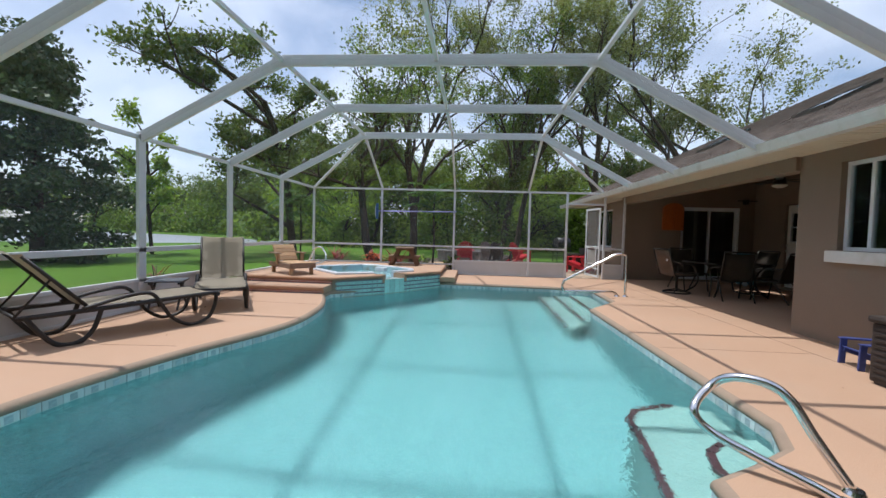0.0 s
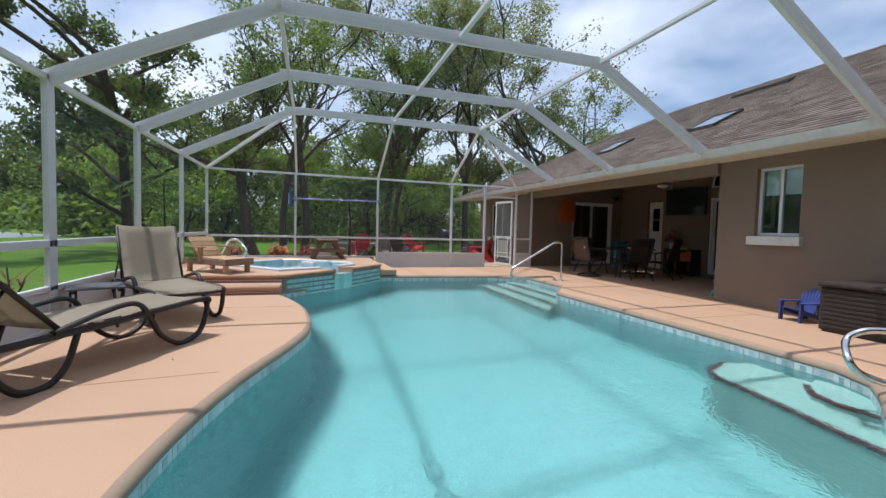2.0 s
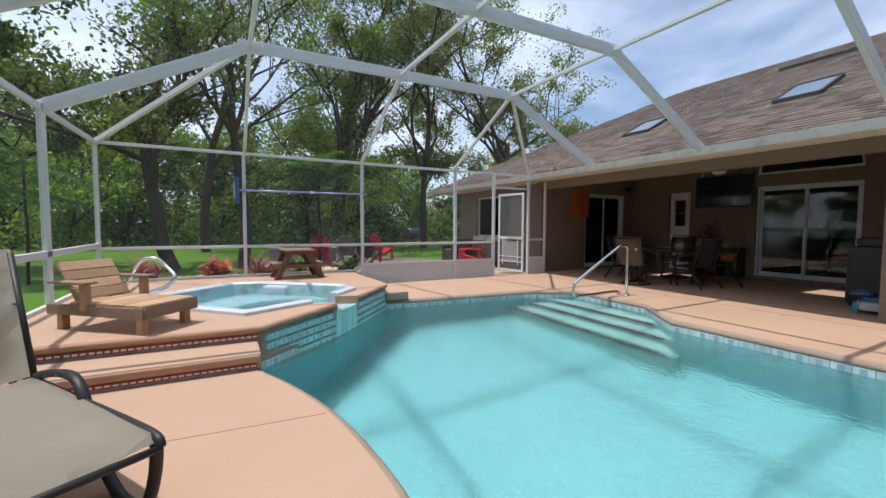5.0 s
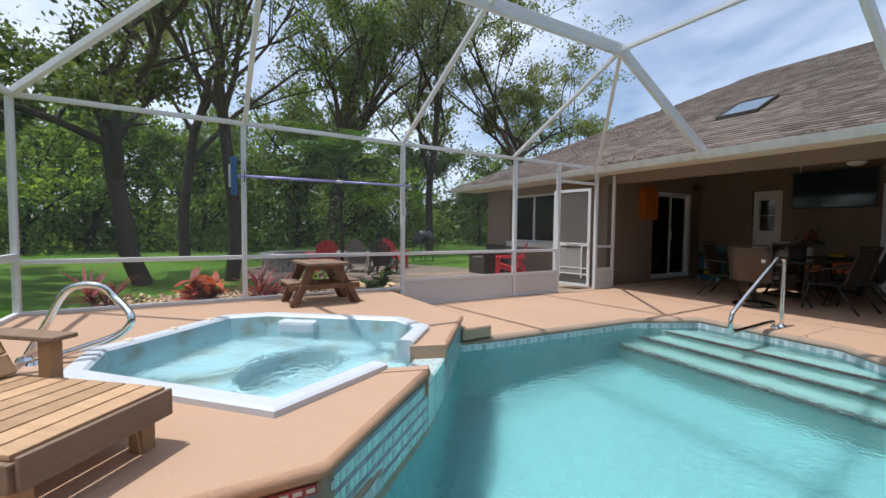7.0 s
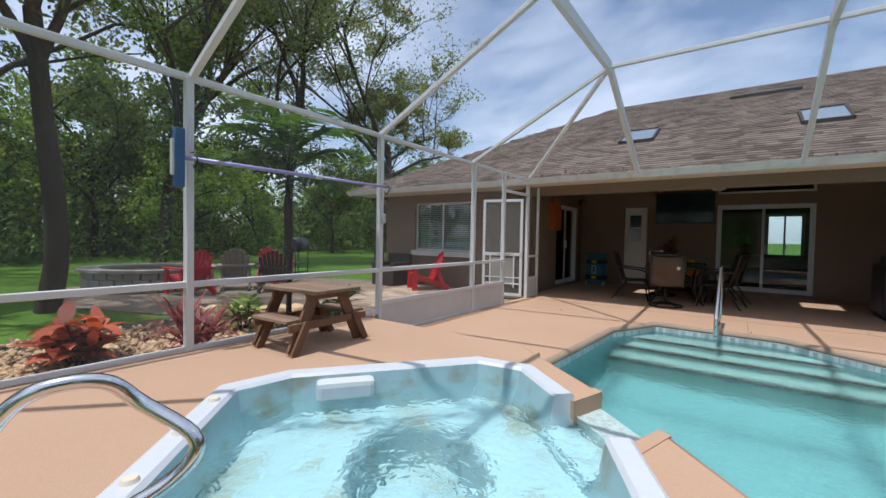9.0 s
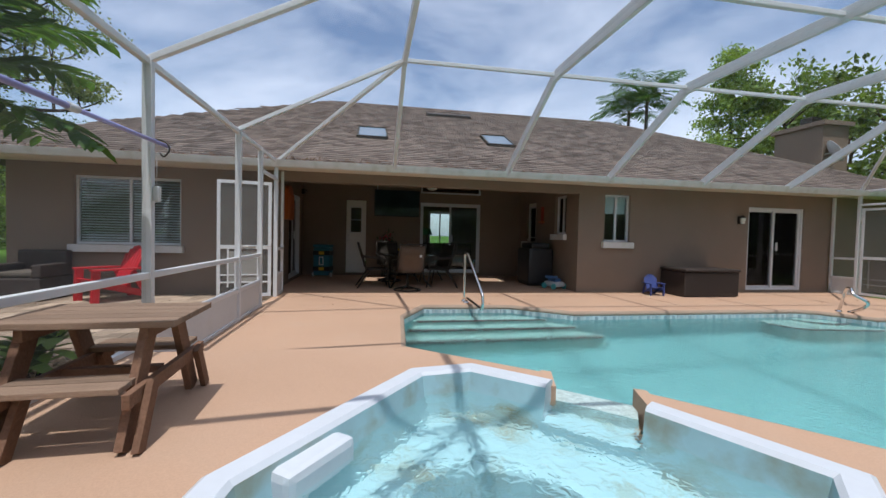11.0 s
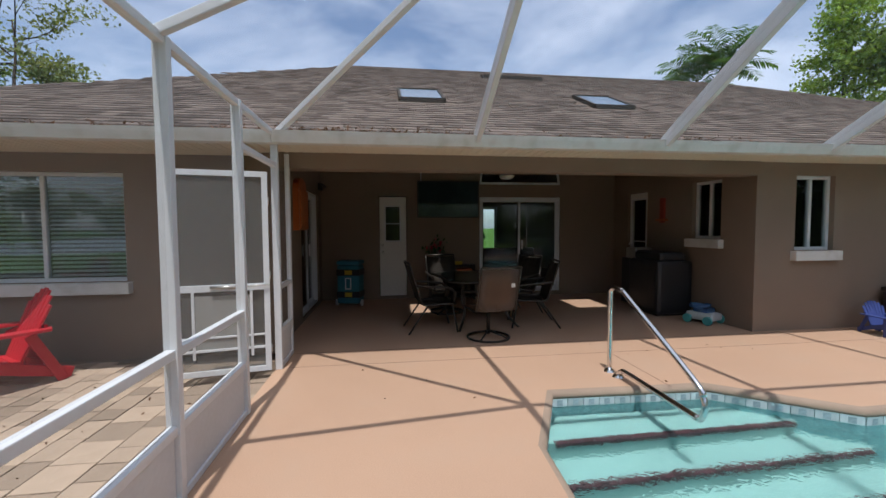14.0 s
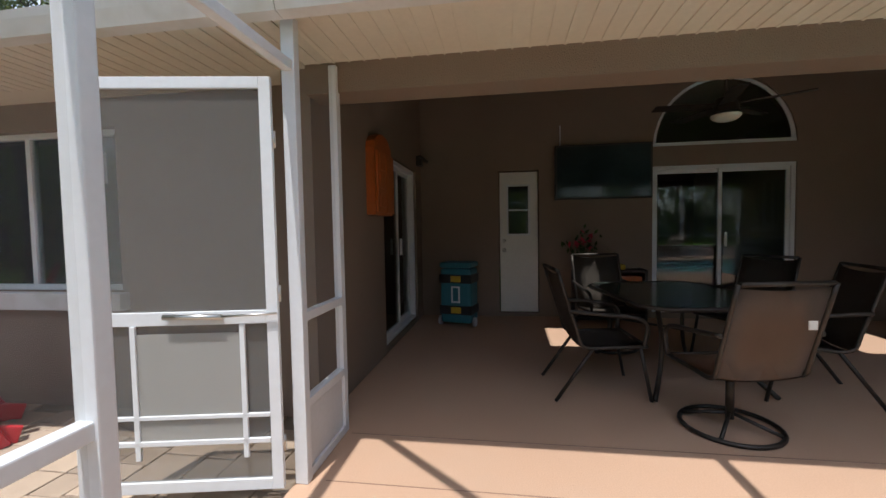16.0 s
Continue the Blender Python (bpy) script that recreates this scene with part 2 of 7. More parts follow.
def box(bm, x0, x1, y0, y1, z0, z1, bevel=0.0):
    v = hexa(bm, [(x0, y0, z0), (x1, y0, z0), (x1, y1, z0), (x0, y1, z0), (x0, y0, z1), (x1, y0, z1), (x1, y1, z1), (x0, y1, z1)])
    if bevel:
        es = list({e for p in v for e in p.link_edges})
        bmesh.ops.bevel(bm, geom=es, offset=bevel, segments=2, affect='EDGES', profile=0.6)
    return bm


def B(x0, x1, y0, y1, z0, z1, bevel=0.0):
    return box(bmesh.new(), x0, x1, y0, y1, z0, z1, bevel)


def beam(bm, p, q, w, h, up=(0, 0, 1), bevel=0.0):
    """A bar from p to q, w wide and h deep."""
    p, q = Vector(p), Vector(q)
    d = (q - p).normalized()
    side = d.cross(Vector(up))
    if side.length < 1e-4:
        side = d.cross(Vector((0, 1, 0)))
    side.normalize()
    u = side.cross(d).normalized()
    s, u = side * w / 2, u * h / 2
    v = hexa(bm, [p - s - u, p + s - u, q + s - u, q - s - u, p - s + u, p + s + u, q + s + u, q - s + u])
    if bevel:
        es = list({e for a in v for e in a.link_edges})
        bmesh.ops.bevel(bm, geom=es, offset=bevel, segments=2, affect='EDGES', profile=0.6)
    return bm


def smooth_path(pts, n=6):
    """A rounded line through the points."""
    P = [Vector(p) for p in pts]
    P = [2 * P[0] - P[1]] + P + [2 * P[-1] - P[-2]]
    out = []
    for i in range(1, len(P) - 2):
        a, b, c, d = P[i - 1:i + 3]
        for k in range(n):
            t = k / n
            out.append(0.5 * ((2 * b) + (c - a) * t + (2 * a - 5 * b + 4 * c - d) * t * t + (3 * b - a - 3 * c + d) * t ** 3))
    out.append(P[-2])
    return out


def tube(bm, pts, r, n=10, r_end=None, cap=True, flat=1.0):
    """A round bar along the points, tapering from r to r_end."""
    pts = [Vector(p) for p in pts]
    r_end = r if r_end is None else r_end
    rings = []
    ref = Vector((0.03, 0.05, 1)).normalized()
    side = None
    for i, p in enumerate(pts):
        d = (pts[min(i + 1, len(pts) - 1)] - pts[max(i - 1, 0)]).normalized()
        if side is None:
            side = d.cross(ref if abs(d.dot(ref)) < 0.95 else Vector((1, 0, 0)))
        side = (side - d * side.dot(d)).normalized()
        up = d.cross(side)
        rr = r + (r_end - r) * i / max(1, len(pts) - 1)
        rings.append([bm.verts.new(p + (side * math.cos(a) + up * math.sin(a) * flat) * rr) for a in (2 * math.pi * k / n for k in range(n))])
    for a, b in zip(rings, rings[1:]):
        for k in range(n):
            f = bm.faces.new((a[k], a[(k + 1) % n], b[(k + 1) % n], b[k]))
            f.smooth = True
    if cap:
        bm.faces.new(rings[0][::-1])
        bm.faces.new(rings[-1])
    return bm


def prism(bm, outline, z0, z1):
    lo = [bm.verts.new((x, y, z0)) for x, y in outline]
    hi = [bm.verts.new((x, y, z1)) for x, y in outline]
    n = len(outline)
    for i in range(n):
        bm.faces.new((lo[i], lo[(i + 1) % n], hi[(i + 1) % n], hi[i]))
    for ring in (lo, hi):
        es = [bm.edges.get((ring[i], ring[(i + 1) % n])) for i in range(n)]
        bmesh.ops.triangle_fill(bm, edges=es, use_beauty=True)
    return bm


def sheet(bm, outer, holes, z):
    """A flat sheet with holes."""
    edges = []
    for loop in [outer] + holes:
        vs = [bm.verts.new((x, y, z)) for x, y in loop]
        edges += [bm.edges.new((vs[i], vs[(i + 1) % len(vs)])) for i in range(len(vs))]
    bmesh.ops.triangle_fill(bm, edges=edges, use_beauty=True)
    return bm


def wall_with(axis, at, thick, lo, hi, z0, z1, holes):
    """A wall across `axis` at `at`..`at + thick`, from lo to hi, with rectangular openings (a, b, za, zb)."""
    bm = bmesh.new()
    cuts = sorted({lo, hi, *[h[0] for h in holes], *[h[1] for h in holes]})
    for a, b in zip(cuts, cuts[1:]):
        spans = sorted((h[2], h[3]) for h in holes if h[0] <= a + 1e-6 and h[1] >= b - 1e-6)
        z = z0
        for s, e in spans + [(z1, z1)]:
            if s > z + 1e-6:
                if axis == "x":
                    box(bm, at, at + thick, a, b, z, s)
                else:
                    box(bm, a, b, at, at + thick, z, s)
            z = max(z, e)
    bmesh.ops.remove_doubles(bm, verts=bm.verts[:], dist=1e-4)
    return bm


def under_roof(bm):
    for v in bm.verts:
        if v.co.z > 2.3:
            v.co.z = min(v.co.z, EAVE_Z + PITCH * (v.co.x - EAVE_X) - 0.12)
    return bm


# ---- plan ----
CAGE_W, CAGE_E, CAGE_N, CAGE_S = -3.94, 4.56, 11.61, -1.30
KNEE_W, KNEE_E, EAVE, RIDGE = -1.86, 2.40, 2.46, 3.53
TRUSSES = [0.83, 2.99, 5.17, 7.33, 9.51]
RAISED, MID = 0.27, 0.135
WATER = -0.13
pool_west = [(-2.27, 1.6), (-2.26, 2.0), (-2.22, 2.4), (-2.13, 2.87), (-1.95, 3.49), (-1.66, 4.25), (-1.52, 4.8), (-1.51, 5.4), (-1.60, 6.1), (-1.78, 6.7), (-1.95, 7.1), (-1.96, 7.5)]
pool_spa = [(-1.10, 8.33), (-0.74, 8.74), (0.0, 9.65), (0.40, 9.58)]
pool_east = [(2.70, 9.44), (3.57, 9.03), (3.52, 7.55), (2.86, 6.68), (2.88, 2.45), (2.72, 2.12), (2.42, 1.92), (2.10, 1.74), (2.08, 1.5), (2.35, 1.15), (2.25, 0.6), (1.7, 0.15)]
pool_south = [(0.8, -0.05), (0.0, 0.0), (-0.9, 0.25), (-1.6, 0.75), (-2.1, 1.15)]
POOL = [(p.x, p.y) for p in smooth_path([(x, y, 0) for x, y in pool_west[:-1]], 3)] + [pool_west[-1]] + pool_spa + pool_east + pool_south
NORTH_Y = 11.80
SPA = [(-2.04, 8.02), (-1.30, 8.40), (-0.92, 8.80), (-0.55, 9.22), (-0.62, 9.65), (-1.72, 10.48), (-2.15, 10.55), (-3.05, 9.68), (-3.08, 9.12)]


def inset(loop, d):
    """The loop drawn in by d; the loop may run either way."""
    n = len(loop)
    area = sum(loop[i][0] * loop[(i + 1) % n][1] - loop[(i + 1) % n][0] * loop[i][1] for i in range(n))
    s = 1 if area > 0 else -1
    out = []
    for i in range(n):
        a, b, c = (Vector(loop[(i + k) % n]) for k in (-1, 0, 1))
        n1 = Vector((-(b - a).y, (b - a).x)).normalized() * s
        n2 = Vector((-(c - b).y, (c - b).x)).normalized() * s
        m = (n1 + n2)
        m = m.normalized() if m.length > 1e-6 else n1
        k = d / max(0.4, m.dot(n1))
        out.append(((b + m * k).x, (b + m * k).y))
    return out


def band(bm, a, za, b, zb, closed=True):
    """A strip of faces between two loops of equal length."""
    va = [bm.verts.new((x, y, za)) for x, y in a]
    vb = [bm.verts.new((x, y, zb)) for x, y in b]
    n = len(a)
    for i in range(n if closed else n - 1):
        bm.faces.new((va[i], va[(i + 1) % n], vb[(i + 1) % n], vb[i]))
    return bm


# ---- ground ----
def ground():
    bm = bmesh.new()
    R = 1500
    xw, xe, ys, yn = CAGE_W - 0.02, 9.0, CAGE_S - 0.1, CAGE_N + 0.04
    lake = [(-140, 24), (-90, 16), (-40, 20), (-24, 26), (-18.5, 33), (-19, 40), (-26, 47), (-45, 58), (-90, 75), (-150, 90)]
    sheet(bm, [(-170, 12), (-12, 12), (-12, 105), (-170, 105)], [lake], -0.10)
    for x0, x1, y0, y1 in ((-R, R, -R, ys), (xe, R, ys, yn), (xw, R, yn, 12), (-12, R, 12, 105), (-R, R, 105, R), (-R, xw, ys, 12), (-R, -170, 12, 105)):
        bm.faces.new([bm.verts.new((x, y, -0.10)) for x, y in ((x0, y0), (x1, y0), (x1, y1), (x0, y1))])
    bmesh.ops.remove_doubles(bm, verts=bm.verts[:], dist=1e-4)
    ob = part("ground", bm, M["grass"])
    tagged(ob, "green mown lawn around the pool cage", "lawn", kind="structure")
    bm = bmesh.new()
    sheet(bm, [(-160, 10), (-10, 10), (-10, 100), (-160, 100)], [], -0.17)
    tagged(part("water", bm, M["lake"]), "calm grey lake beyond the lawn", "lake", kind="structure")
    bm = bmesh.new()
    band(bm, lake, -0.10, inset(lake, 0.9), -0.25)
    tagged(part("ground_bank", bm, M["grass"]), "grassy bank of the lake", "bank", kind="structure")


ground()


# ---- pool deck, pool and spa ----
def deck():
    outer = [(CAGE_W - 0.02, CAGE_S - 0.1), (9.0, CAGE_S - 0.1), (9.0, NORTH_Y + 0.05), (5.12, NORTH_Y + 0.05), (5.12, CAGE_N + 0.04), (CAGE_W - 0.02, CAGE_N + 0.04)]
    lip = inset(POOL, -0.04)
    bm = bmesh.new()
    sheet(bm, outer, [lip, inset(SPA, 0.05)], 0.0)
    ob = tagged(part("floor", bm, M["deck"]), "salmon textured concrete pool deck with saw-cut joints", "pool deck", kind="structure")
    # rounded coping lip down to the tile band
    bm = bmesh.new()
    steps = [(-0.04, 0.0), (-0.016, -0.005), (0.010, -0.022), (0.018, -0.045), (0.016, -0.064), (0.0, -0.072)]
    for (d0, z0), (d1, z1) in zip(steps, steps[1:]):
        band(bm, inset(POOL, d0), z0, inset(POOL, d1), z1)
    bmesh.ops.remove_doubles(bm, verts=bm.verts[:], dist=1e-4)
    for f in bm.faces:
        f.smooth = True
    tagged(part("coping", bm, M["coping"]), "rounded salmon concrete coping round the pool", "coping", kind="structure")
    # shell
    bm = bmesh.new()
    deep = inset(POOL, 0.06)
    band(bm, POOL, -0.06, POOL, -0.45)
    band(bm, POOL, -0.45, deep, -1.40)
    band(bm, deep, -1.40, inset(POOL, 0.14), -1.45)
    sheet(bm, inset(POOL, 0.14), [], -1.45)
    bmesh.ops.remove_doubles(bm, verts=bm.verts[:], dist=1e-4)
    tagged(part("pool_shell", bm, M["plaster"]), "pale turquoise plaster pool shell with rippled sunlight in its mottling", "pool", kind="structure")
    bm = bmesh.new()
    sheet(bm, inset(POOL, 0.004), [], WATER)
    w = tagged(part("pool_water", bm, M["water"], up=True), "clear rippling turquoise pool water", "water", kind="structure")
    w.visible_shadow = False


deck()

raised_edge = [(CAGE_W, 7.60), (-1.93, 7.54), (-1.06, 8.32), (-0.70, 8.72), (0.04, 9.62), (0.04, CAGE_N), (CAGE_W, CAGE_N)]


def raised_deck():
    ring = inset(SPA, 0.02)
    bm = bmesh.new()
    around = [ring[1], ring[0], *ring[:2:-1], ring[2]]
    sheet(bm, raised_edge[:3] + around + raised_edge[3:], [], RAISED)
    tagged(part("raised_deck", bm, M["deck"]), "raised salmon concrete terrace round the spa", "pool deck", kind="structure")
    # rounded nosing along the pool side and the steps
    bm = bmesh.new()
    line = [(CAGE_W, 7.60), (-1.93, 7.54), (-1.06, 8.32)]
    for run in (line, [(-0.70, 8.72), (0.04, 9.62), (0.04, CAGE_N)]):
        prof = [(0.0, 0.0), (0.022, -0.006), (0.034, -0.022), (0.034, -0.046), (0.022, -0.058), (0.0, -0.060)]
        rows = []
        for d, dz in prof:
            pts = []
            for i, p in enumerate(run):
                a = Vector(run[max(0, i - 1)])
                c = Vector(run[min(len(run) - 1, i + 1)])
                t = (c - a).normalized()
                nrm = Vector((t.y, -t.x))
                pts.append(bm.verts.new((p[0] + nrm.x * d, p[1] + nrm.y * d, RAISED + dz)))
            rows.append(pts)
        for a, b in zip(rows, rows[1:]):
            for i in range(len(run) - 1):
                bm.faces.new((a[i], a[i + 1], b[i + 1], b[i])).smooth = True
        for i in (0, -1):
            bm.faces.new([r[i] for r in rows])
    tagged(part("coping", bm, M["nosing"]), "rounded brown-stained edge of the spa terrace", "coping", kind="structure")
    # wall under it, against the pool and the lower deck
    bm = bmesh.new()
    for run in ([(CAGE_W, 7.60), (-1.93, 7.54), (-1.06, 8.32)], [(-0.70, 8.72), (0.04, 9.62), (0.04, CAGE_N)]):
        band(bm, run, RAISED - 0.06, run, -0.3, closed=False)
    band(bm, [(-1.06, 8.32), (-0.70, 8.72)], 0.165, [(-1.06, 8.32), (-0.70, 8.72)], -0.3, closed=False)
    tagged(part("wall_spa", bm, M["coping"]), "rendered wall under the spa terrace", "wall", kind="structure")
    # salmon blocks that end the terrace at the spillway
    for foot in ([(-1.33, 8.43), (-1.03, 8.33), (-1.07, 8.27), (-1.37, 8.36)], [(-0.95, 8.79), (-0.68, 8.70), (-0.64, 8.76), (-0.91, 8.86)]):
        bm = bmesh.new()
        prism(bm, foot, 0.10, RAISED + 0.006)
        tagged(part("coping", bm, M["deck"]), "salmon coping block beside the spillway", "coping", kind="structure")
    # middle steps on both sides
    st = thing("step", "salmon concrete step with a brown rounded nosing", "step", "terrace steps", kind="structure")
    part("tread", B(CAGE_W, -1.95, 7.12, 7.60, 0.0, MID, 0.025), M["deck"], st)
    part("nosing", B(CAGE_W, -1.965, 7.090, 7.118, MID - 0.070, MID - 0.010, 0.013), M["nosing"], st)
    st = thing("step", "low salmon concrete step beside the terrace", "step", "terrace steps", kind="structure")
    part("tread", B(0.04, 0.42, 9.56, CAGE_N, 0.0, MID, 0.025), M["deck"], st)


raised_deck()


def spa():
    rim_in = inset(SPA, 0.13)
    bm = bmesh.new()
    top = RAISED + 0.045
    band(bm, SPA, RAISED - 0.01, SPA, top - 0.012)
    band(bm, SPA, top - 0.012, inset(SPA, 0.02), top)
    band(bm, inset(SPA, 0.02), top, inset(SPA, 0.11), top)
    band(bm, inset(SPA, 0.11), top, rim_in, top - 0.02)
    bmesh.ops.remove_doubles(bm, verts=bm.verts[:], dist=1e-4)
    # the notch over the spillway
    cut = [f for f in bm.faces if (Vector((-1.11, 8.60)) - f.calc_center_median().xy).length < 0.13]
    bmesh.ops.delete(bm, geom=cut, context='FACES')
    s = thing("hot_tub", "white fibreglass hot tub sunk in the terrace", "hot tub")
    # closed ends of the rim on both sides of the notch
    lines = [(SPA, -0.14), (SPA, RAISED - 0.01), (SPA, top - 0.012), (inset(SPA, 0.02), top), (inset(SPA, 0.11), top), (rim_in, top - 0.02), (inset(SPA, 0.20), -0.14)]
    for i in (1, 2):
        bm.faces.new([bm.verts.new((*loop[i], z)) for loop, z in lines])
    part("rim", bm, M["spa"], s)
    bm = bmesh.new()
    wall = inset(SPA, 0.20)
    band(bm, rim_in, top - 0.02, wall, -0.12)
    oval = []
    for k in range(36):
        a = 2 * math.pi * k / 36
        u, v = 0.50 * math.cos(a), 0.38 * math.sin(a)
        oval.append((-1.72 + u * 0.72 - v * 0.69, 9.34 + u * 0.69 + v * 0.72))
    sheet(bm, wall, [oval], -0.12)
    band(bm, oval, -0.12, inset(oval, 0.03), -0.17)
    band(bm, inset(oval, 0.03), -0.17, inset(oval, 0.05), -0.58)
    sheet(bm, inset(oval, 0.05), [], -0.58)
    bmesh.ops.remove_doubles(bm, verts=bm.verts[:], dist=1e-4)
    cut = [f for f in bm.faces if f.calc_center_median().z > 0.0 and (Vector((-1.11, 8.60)) - f.calc_center_median().xy).length < 0.20]
    bmesh.ops.delete(bm, geom=cut, context='FACES')
    part("shell", bm, M["spain"], s)
    bm = bmesh.new()
    a, b = inset(SPA, 0.20)[1], inset(SPA, 0.20)[2]
    a = (-1.05 + 0.5 * (a[0] + 1.05), 8.31 + 0.5 * (a[1] - 8.31))
    b = (-0.69 + 0.5 * (b[0] + 0.69), 8.71 + 0.5 * (b[1] - 8.71))
    q = [a, (-1.05, 8.31), (-0.69, 8.71), b]
    hexa(bm, [(x, y, -0.14) for x, y in q] + [(x, y, 0.172) for x, y in q])
    part("weir", bm, M["weir"], s)
    w1, w2 = inset(SPA, 0.20)[1], inset(SPA, 0.20)[2]
    bm = bmesh.new()
    hexa(bm, [(x, y, -0.17) for x, y in (w1, a, b, w2)] + [(x, y, 0.02) for x, y in (w1, a, b, w2)])
    part("ledge", bm, M["spain"], s)
    for f in (0.2, 0.5, 0.8):
        c = Vector(SPA[7]).lerp(Vector(SPA[6]), f) + Vector((0.05, -0.05))
        bm = bmesh.new()
        bmesh.ops.create_cone(bm, cap_ends=True, segments=16, radius1=0.034, radius2=0.026, depth=0.016, matrix=Matrix.Translation((c.x, c.y, top + 0.008)))
        part("air_valve", bm, M["soffit"], s, "cream plastic air valve cap")
    w = part("headrest", B(-0.19, 0.19, -0.11, 0.06, 0.12, 0.275, 0.035), M["spa"], s)
    w.matrix_local = pose(-1.50, 10.16, 0, 0, 0, -37)
    bm = bmesh.new()
    edge = inset(SPA, 0.165)
    sheet(bm, edge[:2] + [a, b] + edge[2:], [], 0.185)
    w = part("water", bm, M["spa_water"], s, "clear bubbling spa water", up=True)
    w.visible_shadow = False
    return s


spa()


# ---- house ----
WALL_X, BACK_X, PIER_Y, NORTH_Y = 5.16, 8.74, 5.43, 11.80
PITCH = 0.5
EAVE_X, EAVE_Z = 4.50, 2.44
RIDGE_X = 10.4


def roof_z(x):
    return EAVE_Z + PITCH * (x - EAVE_X)


def house_walls():
    def wall(name, bm, label):
        under_roof(bm)
        tagged(part(name, bm, M["stucco"]), label, "wall", kind="structure")
    wall("wall_west", wall_with("x", WALL_X, 0.2, -3.7, PIER_Y, 0.0, 2.62,
         [(4.18, 4.81, 1.13, 2.18), (-0.50, 1.08, 0.05, 2.03)]), "taupe stucco house wall facing the pool")
    wall("wall_porch_south", wall_with("y", PIER_Y - 0.2, 0.2, WALL_X + 0.2, BACK_X, 0.0, 4.6,
         [(5.76, 6.36, 1.28, 2.20), (7.55, 8.21, 0.05, 2.17)]), "taupe stucco side wall of the covered porch")
    bm = wall_with("x", BACK_X, 0.2, PIER_Y - 0.2, NORTH_Y, 0.0, 4.7,
                   [(10.06, 10.64, 0.05, 2.14), (6.70, 8.51, 0.08, 2.13), (6.70, 8.51, 2.40, 3.32)])
    # filler above the half-round window
    n = 16
    cy, rz, ry = 7.605, 0.92, 0.905
    for k in range(n):
        a0, a1 = math.pi * k / n, math.pi * (k + 1) / n
        y0, y1 = cy - ry * math.cos(a0), cy - ry * math.cos(a1)
        z0, z1 = 2.40 + rz * math.sin(a0), 2.40 + rz * math.sin(a1)
        hexa(bm, [(BACK_X, y0, z0), (BACK_X + 0.2, y0, z0), (BACK_X + 0.2, y1, z1), (BACK_X, y1, z1),
                  (BACK_X, y0, 3.325), (BACK_X + 0.2, y0, 3.325), (BACK_X + 0.2, y1, 3.325), (BACK_X, y1, 3.325)])
    wall("wall_porch_back", bm, "taupe stucco back wall of the covered porch")
    wall("wall_porch_north", wall_with("y", NORTH_Y - 0.0, 0.2, WALL_X, BACK_X + 0.2, 0.0, 4.6,
         [(6.75, 8.35, 0.06, 2.12)]), "taupe stucco north wall of the covered porch")
    wall("wall_wing", wall_with("x", 5.40, 0.2, NORTH_Y + 0.2, 16.2, -0.1, 2.62,
         [(13.52, 15.33, 0.86, 2.14)]), "taupe stucco wall of the bedroom wing")
    wall("wall_north", B(5.40, 16.0, 16.2, 16.4, -0.1, 2.62), "taupe stucco end wall of the house")
    wall("wall_header", B(WALL_X - 0.06, WALL_X + 0.18, PIER_Y, NORTH_Y, 2.17, 2.62), "taupe stucco beam over the porch opening")
    wall("wall_east", wall_with("x", 15.8, 0.2, -3.9, 16.4, 0.0, 2.62, [(6.2, 7.3, 0.1, 2.3)]), "far outer wall of the house")
    wall("wall_south", B(WALL_X, 16.0, -3.9, -3.7, 0.0, 2.62), "south end wall of the house")
    def inner(name, bm, label):
        under_roof(bm)
        tagged(part(name, bm, M["room"]), label, "wall", kind="structure")
    inner("wall_room_south", B(BACK_X + 0.2, 15.8, 4.9, 5.0, 0.0, 4.6), "beige wall of the living room")
    inner("wall_room_north", B(BACK_X + 0.2, 15.8, 9.3, 9.4, 0.0, 4.6), "beige wall of the living room")
    inner("wall_room_kitchen", B(6.9, 7.0, -1.5, 5.2, 0.0, 2.9), "beige wall of the room behind the pool windows")
    inner("wall_room_wing", B(7.2, 7.3, 12.0, 16.2, 0.0, 2.9), "beige wall of the bedroom")
    inner("wall_room_hall", B(BACK_X + 0.2, 10.2, 9.4, 9.45, 0.0, 2.9), "beige hall wall")
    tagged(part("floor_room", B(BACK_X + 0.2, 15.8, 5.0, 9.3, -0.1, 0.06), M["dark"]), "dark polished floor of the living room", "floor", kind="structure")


house_walls()
SKYLIGHTS = [(6.30, 7.10, 9.60, 10.26), (6.30, 7.10, 6.55, 7.20)]


